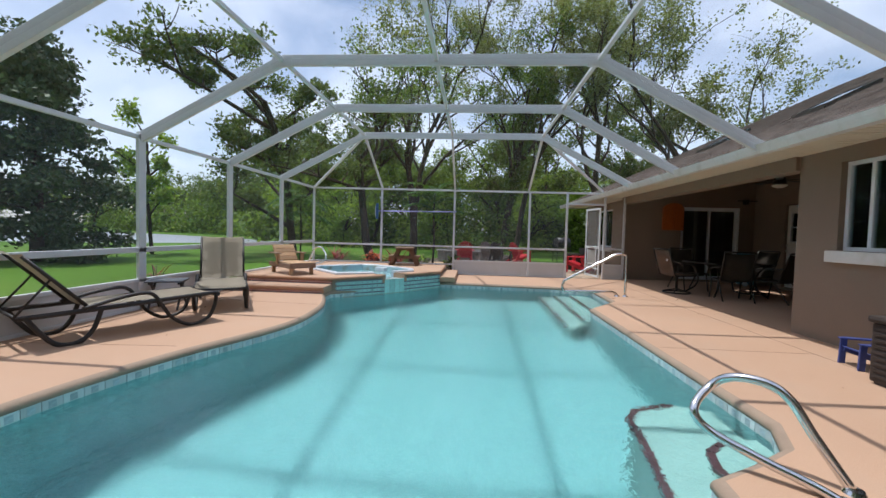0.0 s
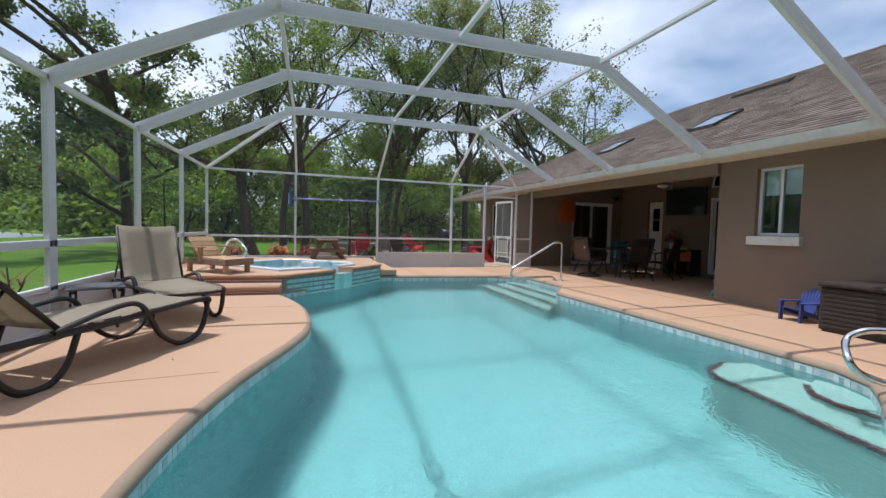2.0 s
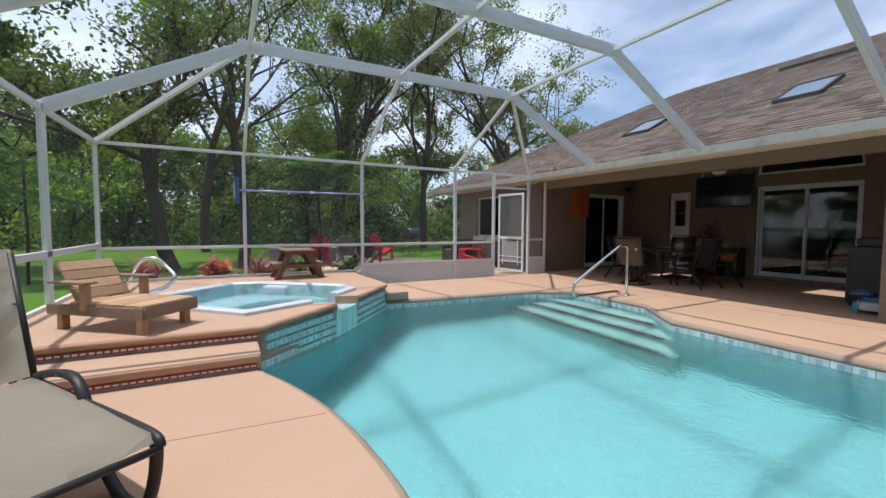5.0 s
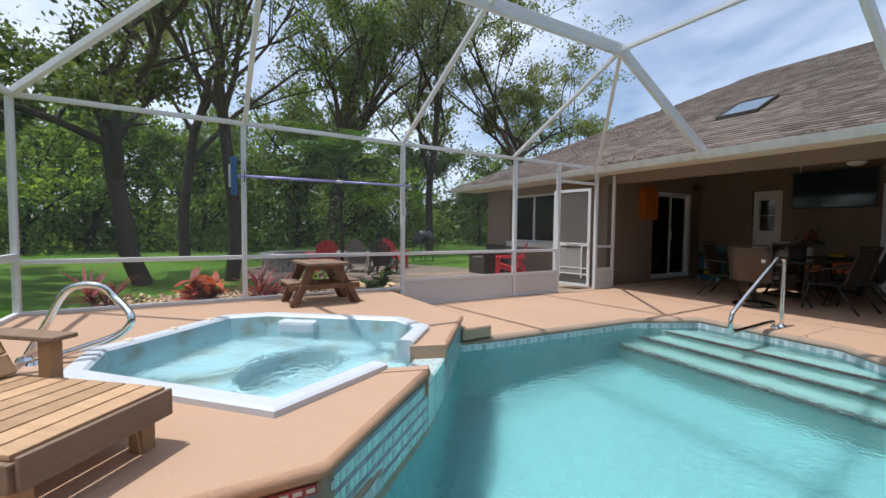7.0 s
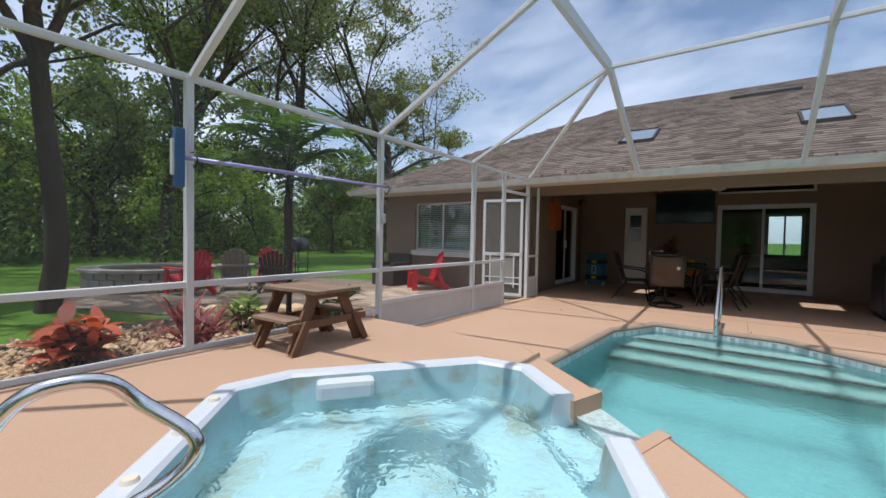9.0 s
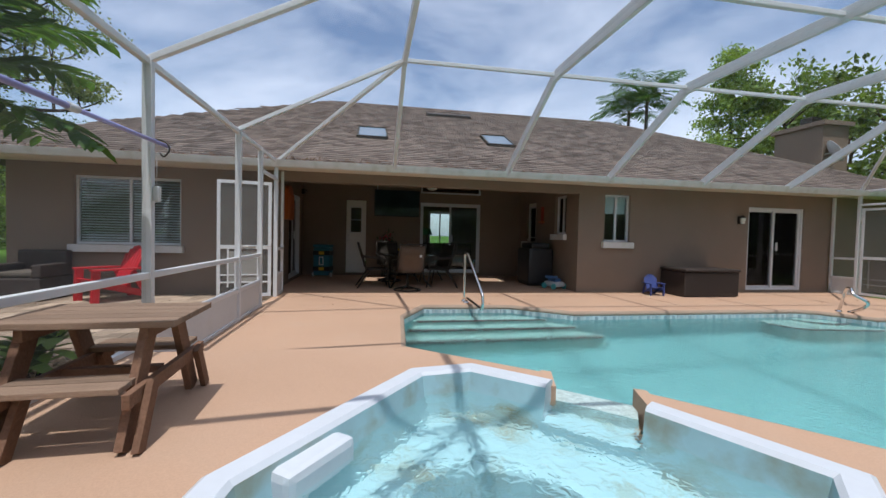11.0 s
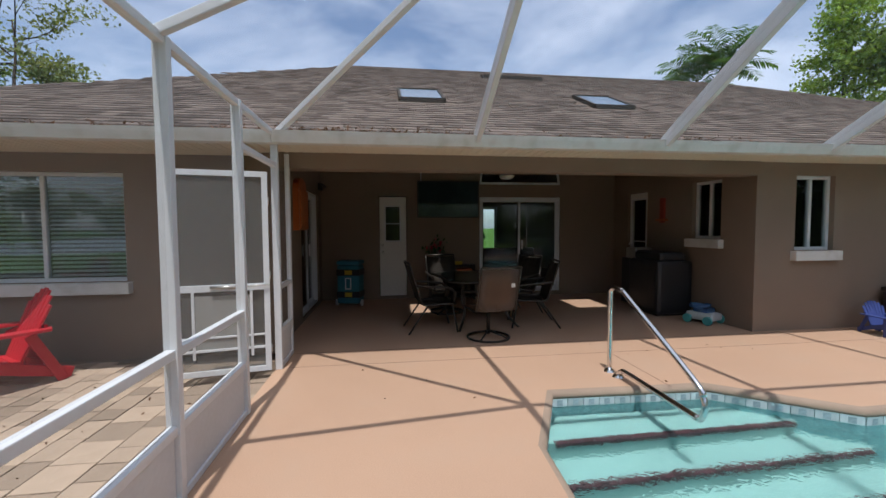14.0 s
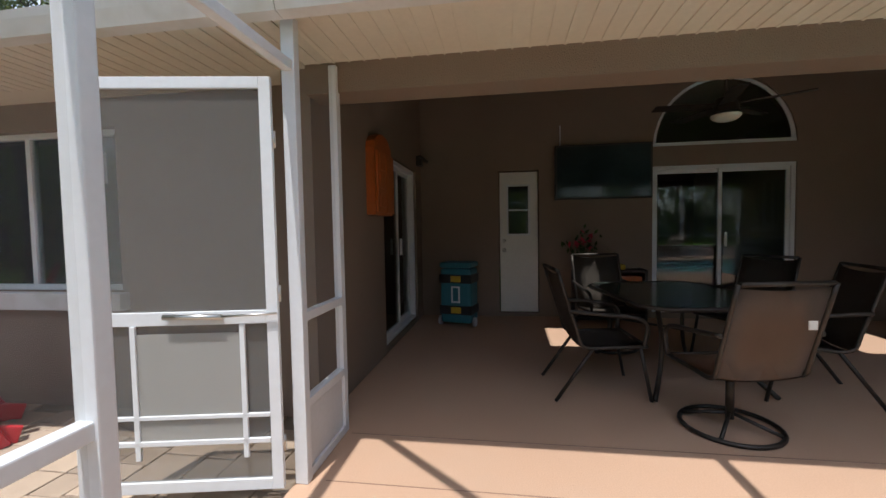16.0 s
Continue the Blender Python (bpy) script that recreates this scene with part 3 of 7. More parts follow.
def roof():
    # one slab on the pool side, left open at the two skylights
    lo, hi = -4.2, 17.05
    bm = bmesh.new()
    xs = sorted({EAVE_X, RIDGE_X, *[s[0] for s in SKYLIGHTS], *[s[1] for s in SKYLIGHTS]})
    ys = sorted({lo, hi, *[s[2] for s in SKYLIGHTS], *[s[3] for s in SKYLIGHTS]})
    run = RIDGE_X - EAVE_X
    for x0, x1 in zip(xs, xs[1:]):
        for y0, y1 in zip(ys, ys[1:]):
            if any(s[0] <= x0 < s[1] and s[2] <= y0 < s[3] for s in SKYLIGHTS):
                continue
            def yy(x, y):
                # hips: the slab narrows towards the ridge
                return min(y, hi - (x - EAVE_X)) if y == hi else (max(y, lo + (x - EAVE_X)) if y == lo else y)
            q = [(x0, yy(x0, y0)), (x1, yy(x1, y0)), (x1, yy(x1, y1)), (x0, yy(x0, y1))]
            hexa(bm, [(x, y, roof_z(x) - 0.10) for x, y in q] + [(x, y, roof_z(x)) for x, y in q])
    rz = roof_z(RIDGE_X)
    for sgn, y0 in ((1, hi), (-1, lo)):
        bm2 = [(EAVE_X, y0), (16.3, y0), (RIDGE_X, y0 - sgn * run)]
        lo3 = [bm.verts.new((x, y, (EAVE_Z if i < 2 else rz) - 0.1)) for i, (x, y) in enumerate(bm2)]
        hi3 = [bm.verts.new((x, y, (EAVE_Z if i < 2 else rz))) for i, (x, y) in enumerate(bm2)]
        bm.faces.new(hi3)
        bm.faces.new(lo3)
    q = [(RIDGE_X, lo + run), (16.3, lo), (16.3, hi), (RIDGE_X, hi - run)]
    v = [bm.verts.new((x, y, rz if x == RIDGE_X else EAVE_Z)) for x, y in q]
    bm.faces.new(v)
    tagged(part("roof", bm, M["shingle"]), "brown asphalt shingle hip roof", "roof", kind="structure")
    # ceiling of the porch, under the slope
    bm = bmesh.new()
    cx = [WALL_X + 0.18, *sorted({s[0] for s in SKYLIGHTS} | {s[1] for s in SKYLIGHTS}), BACK_X]
    cy = sorted({PIER_Y, NORTH_Y, *[s[2] for s in SKYLIGHTS], *[s[3] for s in SKYLIGHTS]})
    for x0, x1 in zip(cx, cx[1:]):
        for y0, y1 in zip(cy, cy[1:]):
            if any(s[0] <= x0 < s[1] and s[2] <= y0 < s[3] for s in SKYLIGHTS):
                continue
            hexa(bm, [(x, y, roof_z(x) - 0.20) for x, y in ((x0, y0), (x1, y0), (x1, y1), (x0, y1))] + [(x, y, roof_z(x) - 0.105) for x, y in ((x0, y0), (x1, y0), (x1, y1), (x0, y1))])
    tagged(part("ceiling", bm, M["room"]), "beige sloping porch ceiling with two skylight wells", "ceiling", kind="structure")
    tagged(part("ceiling_room", B(BACK_X + 0.2, 15.8, 5.0, 9.3, 3.4, 3.5), M["room"]), "beige living room ceiling", "ceiling", kind="structure")
    tagged(part("ceiling_wing", B(5.6, 7.2, 12.0, 16.2, 2.56, 2.62), M["room"]), "beige bedroom ceiling", "ceiling", kind="structure")
    tagged(part("ceiling_kitchen", B(5.35, 6.9, -1.5, 5.2, 2.56, 2.62), M["room"]), "beige room ceiling", "ceiling", kind="structure")
    # gutter and soffit
    bm = bmesh.new()
    for y0, y1 in ((lo, 1.2), (1.205, 6.2), (6.205, 11.60), (11.605, hi)):
        prof = [(EAVE_X - 0.005, EAVE_Z - 0.12), (EAVE_X - 0.075, EAVE_Z - 0.11), (EAVE_X - 0.105, EAVE_Z - 0.035), (EAVE_X - 0.115, EAVE_Z + 0.005), (EAVE_X - 0.095, EAVE_Z + 0.005), (EAVE_X - 0.085, EAVE_Z - 0.03), (EAVE_X - 0.005, EAVE_Z - 0.04)]
        a = [bm.verts.new((x, y0, z)) for x, z in prof]
        b = [bm.verts.new((x, y1, z)) for x, z in prof]
        n = len(prof)
        for i in range(n):
            bm.faces.new((a[i], a[(i + 1) % n], b[(i + 1) % n], b[i]))
        bm.faces.new(a[::-1])
        bm.faces.new(b)
    tagged(part("gutter", bm, M["fascia"]), "white streaked aluminium gutter along the eave", "gutter", kind="structure")
    bm = B(EAVE_X, WALL_X - 0.0, lo, 11.62, EAVE_Z - 0.085, EAVE_Z - 0.055)
    box(bm, EAVE_X, 5.40, 11.62, hi, EAVE_Z - 0.085, EAVE_Z - 0.055)
    for k in range(int((hi + 1.3) / 0.10)):
        y = -1.3 + 0.10 * k
        box(bm, EAVE_X + 0.02, WALL_X - 0.01, y, y + 0.012, EAVE_Z - 0.091, EAVE_Z - 0.084)
    tagged(part("soffit", bm, M["soffit"]), "cream vinyl soffit with narrow grooves", "soffit", kind="structure")
    for x0, x1, y0, y1 in SKYLIGHTS:
        s = thing("skylight", "skylight in a dark frame on the shingles, pane coloured like reflected sky", "skylight", "roof skylights")
        bm = bmesh.new()
        c = [(x0, y0), (x1, y0), (x1, y1), (x0, y1)]
        for i in range(4):
            (xa, ya), (xb, yb) = c[i], c[(i + 1) % 4]
            beam(bm, (xa, ya, roof_z(xa) + 0.02), (xb, yb, roof_z(xb) + 0.02), 0.045, 0.09)
        part("frame", bm, M["dark"], s)
        bm = bmesh.new()
        bm.faces.new([bm.verts.new((x, y, roof_z(x) + 0.055)) for x, y in c])
        g = part("pane", bm, M["skylight"], s)
        g.visible_shadow = False
        bm = bmesh.new()
        for i in range(4):
            (xa, ya), (xb, yb) = c[i], c[(i + 1) % 4]
            bm.faces.new([bm.verts.new(p) for p in ((xa, ya, roof_z(xa)), (xb, yb, roof_z(xb)), (xb, yb, roof_z(xb) - 0.2), (xa, ya, roof_z(xa) - 0.2))])
        part("well", bm, M["room"], s)


roof()


# ---- screen cage ----
def cage():
    c = thing("screen_enclosure", "white aluminium pool cage with fine insect screen", "screen enclosure")
    W = M["white"]

    def bar(name, p, q, w, h, up=(0, 0, 1)):
        return part(name, beam(bmesh.new(), p, q, w, h, up, 0.006), W, c)

    def eave_e(y):
        return (CAGE_E - 0.06, y, 2.40)
    for y in TRUSSES:
        for p, q in (((CAGE_W, y, EAVE), (KNEE_W, y, RIDGE)), ((KNEE_W, y, RIDGE), (KNEE_E, y, RIDGE)), ((KNEE_E, y, RIDGE), eave_e(y))):
            bar("rafter", p, q, 0.055, 0.145)
        for x in (KNEE_W, KNEE_E):
            part("gusset", B(x - 0.14, x + 0.14, y - 0.031, y + 0.031, RIDGE - 0.085, RIDGE + 0.06, 0.004), W, c)
        bar("post", (CAGE_W, y, 0.0 if y < 7.2 else RAISED), (CAGE_W, y, EAVE + 0.05), 0.05, 0.13, (0, 1, 0))
    ends = [(CAGE_N, 9.51), (CAGE_S, 0.83)]
    # purlins along the cage, at the knees, the middle and the west eave
    ys = [CAGE_S] + TRUSSES + [CAGE_N]
    for a, b in zip(TRUSSES, TRUSSES[1:]):
        for x in (KNEE_W, 0.27, KNEE_E):
            bar("purlin", (x, a, RIDGE), (x, b, RIDGE), 0.05, 0.05)
    for a, b in zip(ys, ys[1:]):
        bar("eave_rail", (CAGE_W, a, EAVE), (CAGE_W, b, EAVE), 0.05, 0.06)
        floor = 0.0 if b < 7.4 else (RAISED if a > 7 else 0.0)
        bar("chair_rail", (CAGE_W, a, 0.86), (CAGE_W, b, 0.86), 0.05, 0.075)
        bar("sill_rail", (CAGE_W, a, floor + 0.02), (CAGE_W, b, floor + 0.02), 0.05, 0.04)
        if a < 7:
            bar("kick_rail", (CAGE_W, a, 0.42), (CAGE_W, b, 0.42), 0.05, 0.05)
            part("kick_plate", B(CAGE_W - 0.008, CAGE_W + 0.008, a + 0.03, b - 0.03, 0.035, 0.40), M["kick"], c)
    for y_end, y_tr in ends:
        for x in (KNEE_W, 0.27, KNEE_E):
            bar("hip_bar", (x, y_tr, RIDGE), (x, y_end, EAVE), 0.05, 0.05)
        bar("hip_bar", (KNEE_W, y_tr, RIDGE), (CAGE_W, y_end, EAVE), 0.05, 0.07)
        bar("hip_bar", (KNEE_E, y_tr, RIDGE), (CAGE_E, y_end, 2.42), 0.05, 0.06)
        bar("eave_rail", (CAGE_W, y_end, EAVE), (CAGE_E, y_end, 2.43), 0.05, 0.05)
        for x in (CAGE_W, KNEE_W - 0.02, 0.27, KNEE_E + 0.04, 3.50, CAGE_E):
            foot = RAISED if (y_end > 5 and x < 0) else 0.0
            bar("post", (x, y_end, foot), (x, y_end, EAVE), 0.055, 0.07, (0, 1, 0))
        bar("chair_rail", (CAGE_W, y_end, 0.81), (3.50, y_end, 0.81), 0.05, 0.05)
        x0 = 0.27 if y_end > 5 else CAGE_W
        bar("kick_rail", (x0, y_end, 0.40), (3.50, y_end, 0.40), 0.05, 0.05)
        bar("sill_rail", (x0, y_end, 0.02), (3.50, y_end, 0.02), 0.05, 0.04)
        if y_end > 5:
            bar("sill_rail", (CAGE_W, y_end, RAISED + 0.02), (0.27, y_end, RAISED + 0.02), 0.05, 0.04)
        bar("door_header", (3.50, y_end, 2.12), (CAGE_E, y_end, 2.12), 0.05, 0.05)
        xs = [x0, *[x for x in (KNEE_W - 0.02, 0.27, KNEE_E + 0.04, 3.50) if x > x0]]
        for a, b in zip(xs, xs[1:]):
            part("kick_plate", B(a + 0.035, b - 0.035, y_end - 0.008, y_end + 0.008, 0.035, 0.385), M["kick"], c)
        # narrow fixed light between the corner and the house wall
        bar("post", (5.10, y_end, 0.0), (5.10, y_end, 2.33), 0.06, 0.05, (0, 1, 0))
        for z in (0.86, 0.40, 0.025):
            bar("rail", (CAGE_E, y_end, z), (5.10, y_end, z), 0.05, 0.05)
        part("kick_plate", B(CAGE_E + 0.03, 5.07, y_end - 0.008, y_end + 0.008, 0.05, 0.38), M["kick"], c)
    # screens
    def pane(pts):
        bm = bmesh.new()
        bm.faces.new([bm.verts.new(p) for p in pts])
        part("screen", bm, M["screen"], c)
    for a, b in zip(ys, ys[1:]):
        pane([(CAGE_W, a, 0.44), (CAGE_W, b, 0.44), (CAGE_W, b, EAVE), (CAGE_W, a, EAVE)])
    for a, b in zip(TRUSSES, TRUSSES[1:]):
        pane([(CAGE_W, a, EAVE), (CAGE_W, b, EAVE), (KNEE_W, b, RIDGE), (KNEE_W, a, RIDGE)])
        pane([(KNEE_W, a, RIDGE), (KNEE_W, b, RIDGE), (KNEE_E, b, RIDGE), (KNEE_E, a, RIDGE)])
        pane([(KNEE_E, a, RIDGE), (KNEE_E, b, RIDGE), eave_e(b), eave_e(a)])
    for y_end, y_tr in ends:
        pane([(CAGE_W, y_end, RAISED), (3.50, y_end, RAISED), (3.50, y_end, EAVE), (CAGE_W, y_end, EAVE)])
        pane([(KNEE_W, y_tr, RIDGE), (KNEE_E, y_tr, RIDGE), (CAGE_E, y_end, 2.42), (CAGE_W, y_end, EAVE)])
        pane([(CAGE_W, y_tr, EAVE), (KNEE_W, y_tr, RIDGE), (CAGE_W, y_end, EAVE)])
        pane([(KNEE_E, y_tr, RIDGE), eave_e(y_tr), (CAGE_E, y_end, 2.42)])
        pane([(CAGE_E, y_end, 0.4), (5.10, y_end, 0.4), (5.10, y_end, 2.33), (CAGE_E, y_end, 2.33)])


cage()


# ---- pool tiles, steps and rails ----
M.update({
    "tile": mat("pale_blue_pool_tile", (0.57, 0.63, 0.64), 0.25, 0, 0.08, 12, 60, 0.03, 0.5, objrand=0.16),
    "tile_dark": mat("grey_violet_border_tile", (0.20, 0.20, 0.24), 0.3, 0, 0.35, 30, 90, 0.05, 0.5, objrand=0.2),
    "tile_red": mat("oxblood_border_tile", (0.30, 0.055, 0.055), 0.4, 0, 0.3, 20, 80, 0.05, 0.4, objrand=0.3),
    "tile_white": mat("white_tile_motif", (0.62, 0.60, 0.56), 0.4, 0, 0.1, 20, 60, 0.02),
    "tile_edge": mat("dark_plum_edge_tile", (0.075, 0.028, 0.035), 0.4, 0, 0.3, 30, 80, 0.03, objrand=0.3),
    "tile_mid": mat("slate_blue_tile_motif", (0.34, 0.43, 0.47), 0.3, 0, 0.2, 30, 80, 0.03, objrand=0.2),
    "aqua": mat("aqua_glass_tile", (0.42, 0.72, 0.68), 0.15, 0, 0.12, 8, 30, 0.03, 0.6, objrand=0.12),
})


def along(run, step):
    """Places and directions every `step` along a line of points."""
    out = []
    for a, b in zip(run, run[1:]):
        a, b = Vector(a), Vector(b)
        n = max(1, round((b - a).length / step))
        for k in range(n):
            out.append((a + (b - a) * ((k + 0.5) / n), (b - a).normalized(), (b - a).length / n))
    return out


def shared(name, mesh, m, parent):
    ob = new(name, mesh)
    ob.parent = parent
    ob.matrix_world = m
    return ob


def to_mesh(name, bm, material):
    me = bpy.data.meshes.new(name)
    bmesh.ops.recalc_face_normals(bm, faces=bm.faces[:])
    bm.to_mesh(me)
    bm.free()
    me.materials.append(material)
    return me


def pool_tiles():
    band_ob = thing("waterline_tiles", "pale blue patterned tile band along the waterline", "tile band", kind="structure")
    pale = to_mesh("tile", B(-0.5, 0.5, -0.008, 0.006, -0.088, 0.0), M["tile"])
    motif = to_mesh("motif", B(-0.026, 0.026, -0.0095, 0.0, -0.026, 0.026), M["tile_mid"])
    loop = POOL + [POOL[0]]
    area = sum(loop[i][0] * loop[i + 1][1] - loop[i + 1][0] * loop[i][1] for i in range(len(loop) - 1))
    for p, d, w in along(loop, 0.155):
        n = Vector((-d.y, d.x)) * (1 if area > 0 else -1)
        c = p + n * 0.006
        ang = math.degrees(math.atan2(-n.x, n.y))
        m = pose(c.x, c.y, -0.064, 0, 0, ang + 180)
        shared("tile", pale, m @ Matrix.Diagonal((w - 0.006, 1, 1, 1)), band_ob)
        shared("motif", motif, pose(c.x, c.y, -0.105, 0, 0, ang + 180), band_ob)
    wall = thing("spa_wall_tiles", "aqua and grey patterned tile courses on the spa wall", "tile wall", kind="structure")
    zs = [(0.19, 0.165, "tile_dark"), (0.162, 0.105, "aqua"), (0.102, 0.078, "tile_dark"), (0.075, 0.018, "aqua"), (0.015, -0.009, "tile_dark"), (-0.012, -0.066, "aqua"), (-0.069, -0.093, "tile_dark"), (-0.096, -0.155, "aqua")]
    for key, z0, z1 in [(k, a, b) for a, b, k in zs]:
        me = to_mesh("tile", B(-0.5, 0.5, -0.006, 0.012, z1, z0), M[key])
        mo = to_mesh("motif", B(-0.016, 0.016, 0.0, 0.0145, (z0 + z1) / 2 - 0.018, (z0 + z1) / 2 + 0.018), M["tile_mid"])
        for run in ([(-1.93, 7.56), (-1.06, 8.32)], [(-0.70, 8.72), (0.04, 9.62)]):
            for p, d, w in along(run, 0.115):
                n = Vector((d.y, -d.x))
                ang = math.degrees(math.atan2(-n.x, n.y))
                c = p + n * 0.002
                shared("tile", me, pose(c.x, c.y, 0, 0, 0, ang) @ Matrix.Diagonal((w - 0.005, 1, 1, 1)), wall)
                if key == "aqua":
                    shared("motif", mo, pose(c.x, c.y, 0, 0, 0, ang), wall)
    for run, z0, z1 in (([(CAGE_W, 7.60), (-1.95, 7.5406)], MID + 0.008, MID + 0.058), ([(CAGE_W, 7.118), (-1.99, 7.118)], 0.008, 0.055)):
        strip = thing("riser_border", "oxblood and white patterned tile border under the step nosing", "tile band", "riser borders", kind="structure")
        me = to_mesh("tile", B(-0.073, 0.073, -0.012, 0.004, z0 + 0.014, z1), M["tile_red"])
        base = to_mesh("base_tile", B(-0.073, 0.073, -0.010, 0.004, z0 - 0.006, z0 + 0.012), M["tile_dark"])
        mo = to_mesh("motif", B(-0.017, 0.017, -0.0145, 0.0, z0 + 0.024, z1 - 0.009), M["tile_white"])
        for p, d, w in along(run, 0.15):
            turn = math.degrees(math.atan2(d.y, d.x))
            m = pose(p.x, p.y, 0, 0, 0, turn)
            shared("tile", me, m, strip)
            shared("base_tile", base, m, strip)
            for o in (-0.049, 0.0, 0.049):
                shared("motif", mo, m @ Matrix.Translation((o, 0, 0)), strip)
    # spillway of clear aqua blocks between the spa and the pool
    f = thing("spillway", "aqua glass-tiled spillway from spa to pool", "spillway", kind="structure")
    a, b = Vector((-1.06, 8.32)), Vector((-0.70, 8.72))
    d = (b - a).normalized()
    n = Vector((d.y, -d.x))
    ang = math.degrees(math.atan2(d.y, d.x))
    for k in range(4):
        c = a + d * ((k + 0.5) * (b - a).length / 4) + n * 0.012
        part("block", B(-0.062, 0.062, -0.012, 0.02, -0.14, 0.165, 0.006), M["aqua"], f).matrix_local = pose(c.x, c.y, 0, 0, 0, ang)


pool_tiles()


def pool_steps():
    s = thing("pool_steps", "pale plaster pool steps with dark red edge tiles", "pool steps", kind="structure")
    for z, x0, ya, yb in ((-0.30, 3.08, 6.98, 9.22), (-0.56, 2.76, 6.62, 9.36), (-0.82, 2.42, 6.35, 9.42)):
        bm = bmesh.new()
        o = [(x0, ya + 0.10), (x0 + 0.06, ya), (3.45, max(ya, 7.45)), (3.5, 9.0), (max(x0 + 0.02, 2.72), 9.38), (x0, yb)]
        prism(bm, o, -1.46, z)
        part("tread", bm, M["step_plaster"], s)
        me = to_mesh("edge_tile", B(-0.022, 0.034, -0.05, 0.05, -0.05, 0.012), M["tile_edge"])
        k = 0
        while ya + 0.15 + 0.106 * k < yb - 0.03:
            shared("edge_tile", me, pose(x0, ya + 0.15 + 0.106 * k, z), s)
            k += 1
    b = thing("pool_bench", "pale plaster corner bench with dark red edge tiles", "pool steps", kind="structure")
    for z, o in ((-0.42, [(2.86, 3.15), (2.6, 3.25), (2.25, 3.12), (2.13, 2.95), (2.1, 2.6), (2.02, 2.1), (1.95, 1.62), (2.4, 1.7), (2.86, 2.3)]),
                 (-0.24, [(2.84, 2.55), (2.6, 2.5), (2.42, 2.35), (2.36, 2.15), (2.40, 1.9), (2.84, 2.2)])):
        bm = bmesh.new()
        prism(bm, o, -1.46, z)
        part("seat", bm, M["step_plaster"], b)
        me = to_mesh("edge_tile", B(-0.048, 0.048, -0.026, 0.026, -0.05, 0.012), M["tile_edge"])
        run = o[1:7] if len(o) > 7 else o[1:5]
        for p, d, w in along(run, 0.10):
            shared("edge_tile", me, pose(p.x, p.y, z, 0, 0, math.degrees(math.atan2(d.y, d.x))), b)


pool_steps()


def rail(label, foot, way, reach, height, drop, gap=0.16, r=0.024):
    """A bent steel handrail: an upright, a sloping grip and a return low over the water."""
    t = thing("handrail", label, "handrail", "pool handrails", pose(*foot, 0, 0, way))
    pts = [(0, 0, 0), (0, 0, height * 0.5), (0, 0, height - 0.07), (0.025, 0, height - 0.02), (0.08, 0, height), (0.22, 0, height - 0.015), (0.30, 0, height - 0.06),
           (reach - 0.12, 0, drop + 0.20), (reach - 0.02, 0, drop + 0.10), (reach, 0, drop + 0.02), (reach - 0.04, 0, drop - 0.06), (reach - 0.14, 0, drop - 0.07),
           (gap + 0.18, 0, 0.085), (gap + 0.06, 0, 0.07), (gap + 0.01, 0, 0.03), (gap, 0, 0)]
    part("tube", tube(bmesh.new(), smooth_path(pts, 5), r, 12), M["steel"], t)
    for x in (0, gap):
        bm = bmesh.new()
        bmesh.ops.create_cone(bm, cap_ends=True, segments=20, radius1=0.055, radius2=0.042, depth=0.02, matrix=Matrix.Translation((x, 0, 0.01)))
        part("escutcheon", bm, M["steel"], t)
    return t


rail("polished steel handrail over the pool steps", (3.98, 8.24, 0), 180, 1.27, 0.87, 0.14)


def loop_rail(label, p0, p1, way, reach, height):
    """A grab rail bent into a leaning loop."""
    t = thing("handrail", label, "handrail", "pool handrails")
    a, b = Vector(p0), Vector(p1)
    w = Vector((math.cos(radians(way)), math.sin(radians(way)), 0))
    pts = [a, a + w * reach * 0.24 + Vector((0, 0, height * 0.5)), a + w * reach * 0.40 + Vector((0, 0, height * 0.86)), a + w * reach * 0.56 + Vector((0, 0, height)), a + w * reach * 0.80 + Vector((0, 0, height * 0.99)),
           a + w * reach * 0.96 + Vector((0, 0, height * 0.82)), b + w * reach * 0.99 + Vector((0, 0, height * 0.58)), b + w * reach * 0.86 + Vector((0, 0, height * 0.36)), b + w * reach * 0.5 + Vector((0, 0, height * 0.2)), b + w * 0.12 + Vector((0, 0, height * 0.09)), b]
    part("tube", tube(bmesh.new(), smooth_path(pts, 6), 0.024, 12), M["steel"], t)
    for p in (a, b):
        bm = bmesh.new()
        bmesh.ops.create_cone(bm, cap_ends=True, segments=20, radius1=0.05, radius2=0.04, depth=0.02, matrix=Matrix.Translation(p + Vector((0, 0, 0.01))))
        part("escutcheon", bm, M["steel"], t)


loop_rail("polished steel loop rail beside the hot tub", (-3.38, 9.74, RAISED), (-3.29, 9.60, RAISED), -18, 0.57, 0.50)
loop_rail("polished steel loop rail by the pool bench", (2.72, 1.68, 0), (2.60, 1.58, 0), 142, 0.64, 0.45)


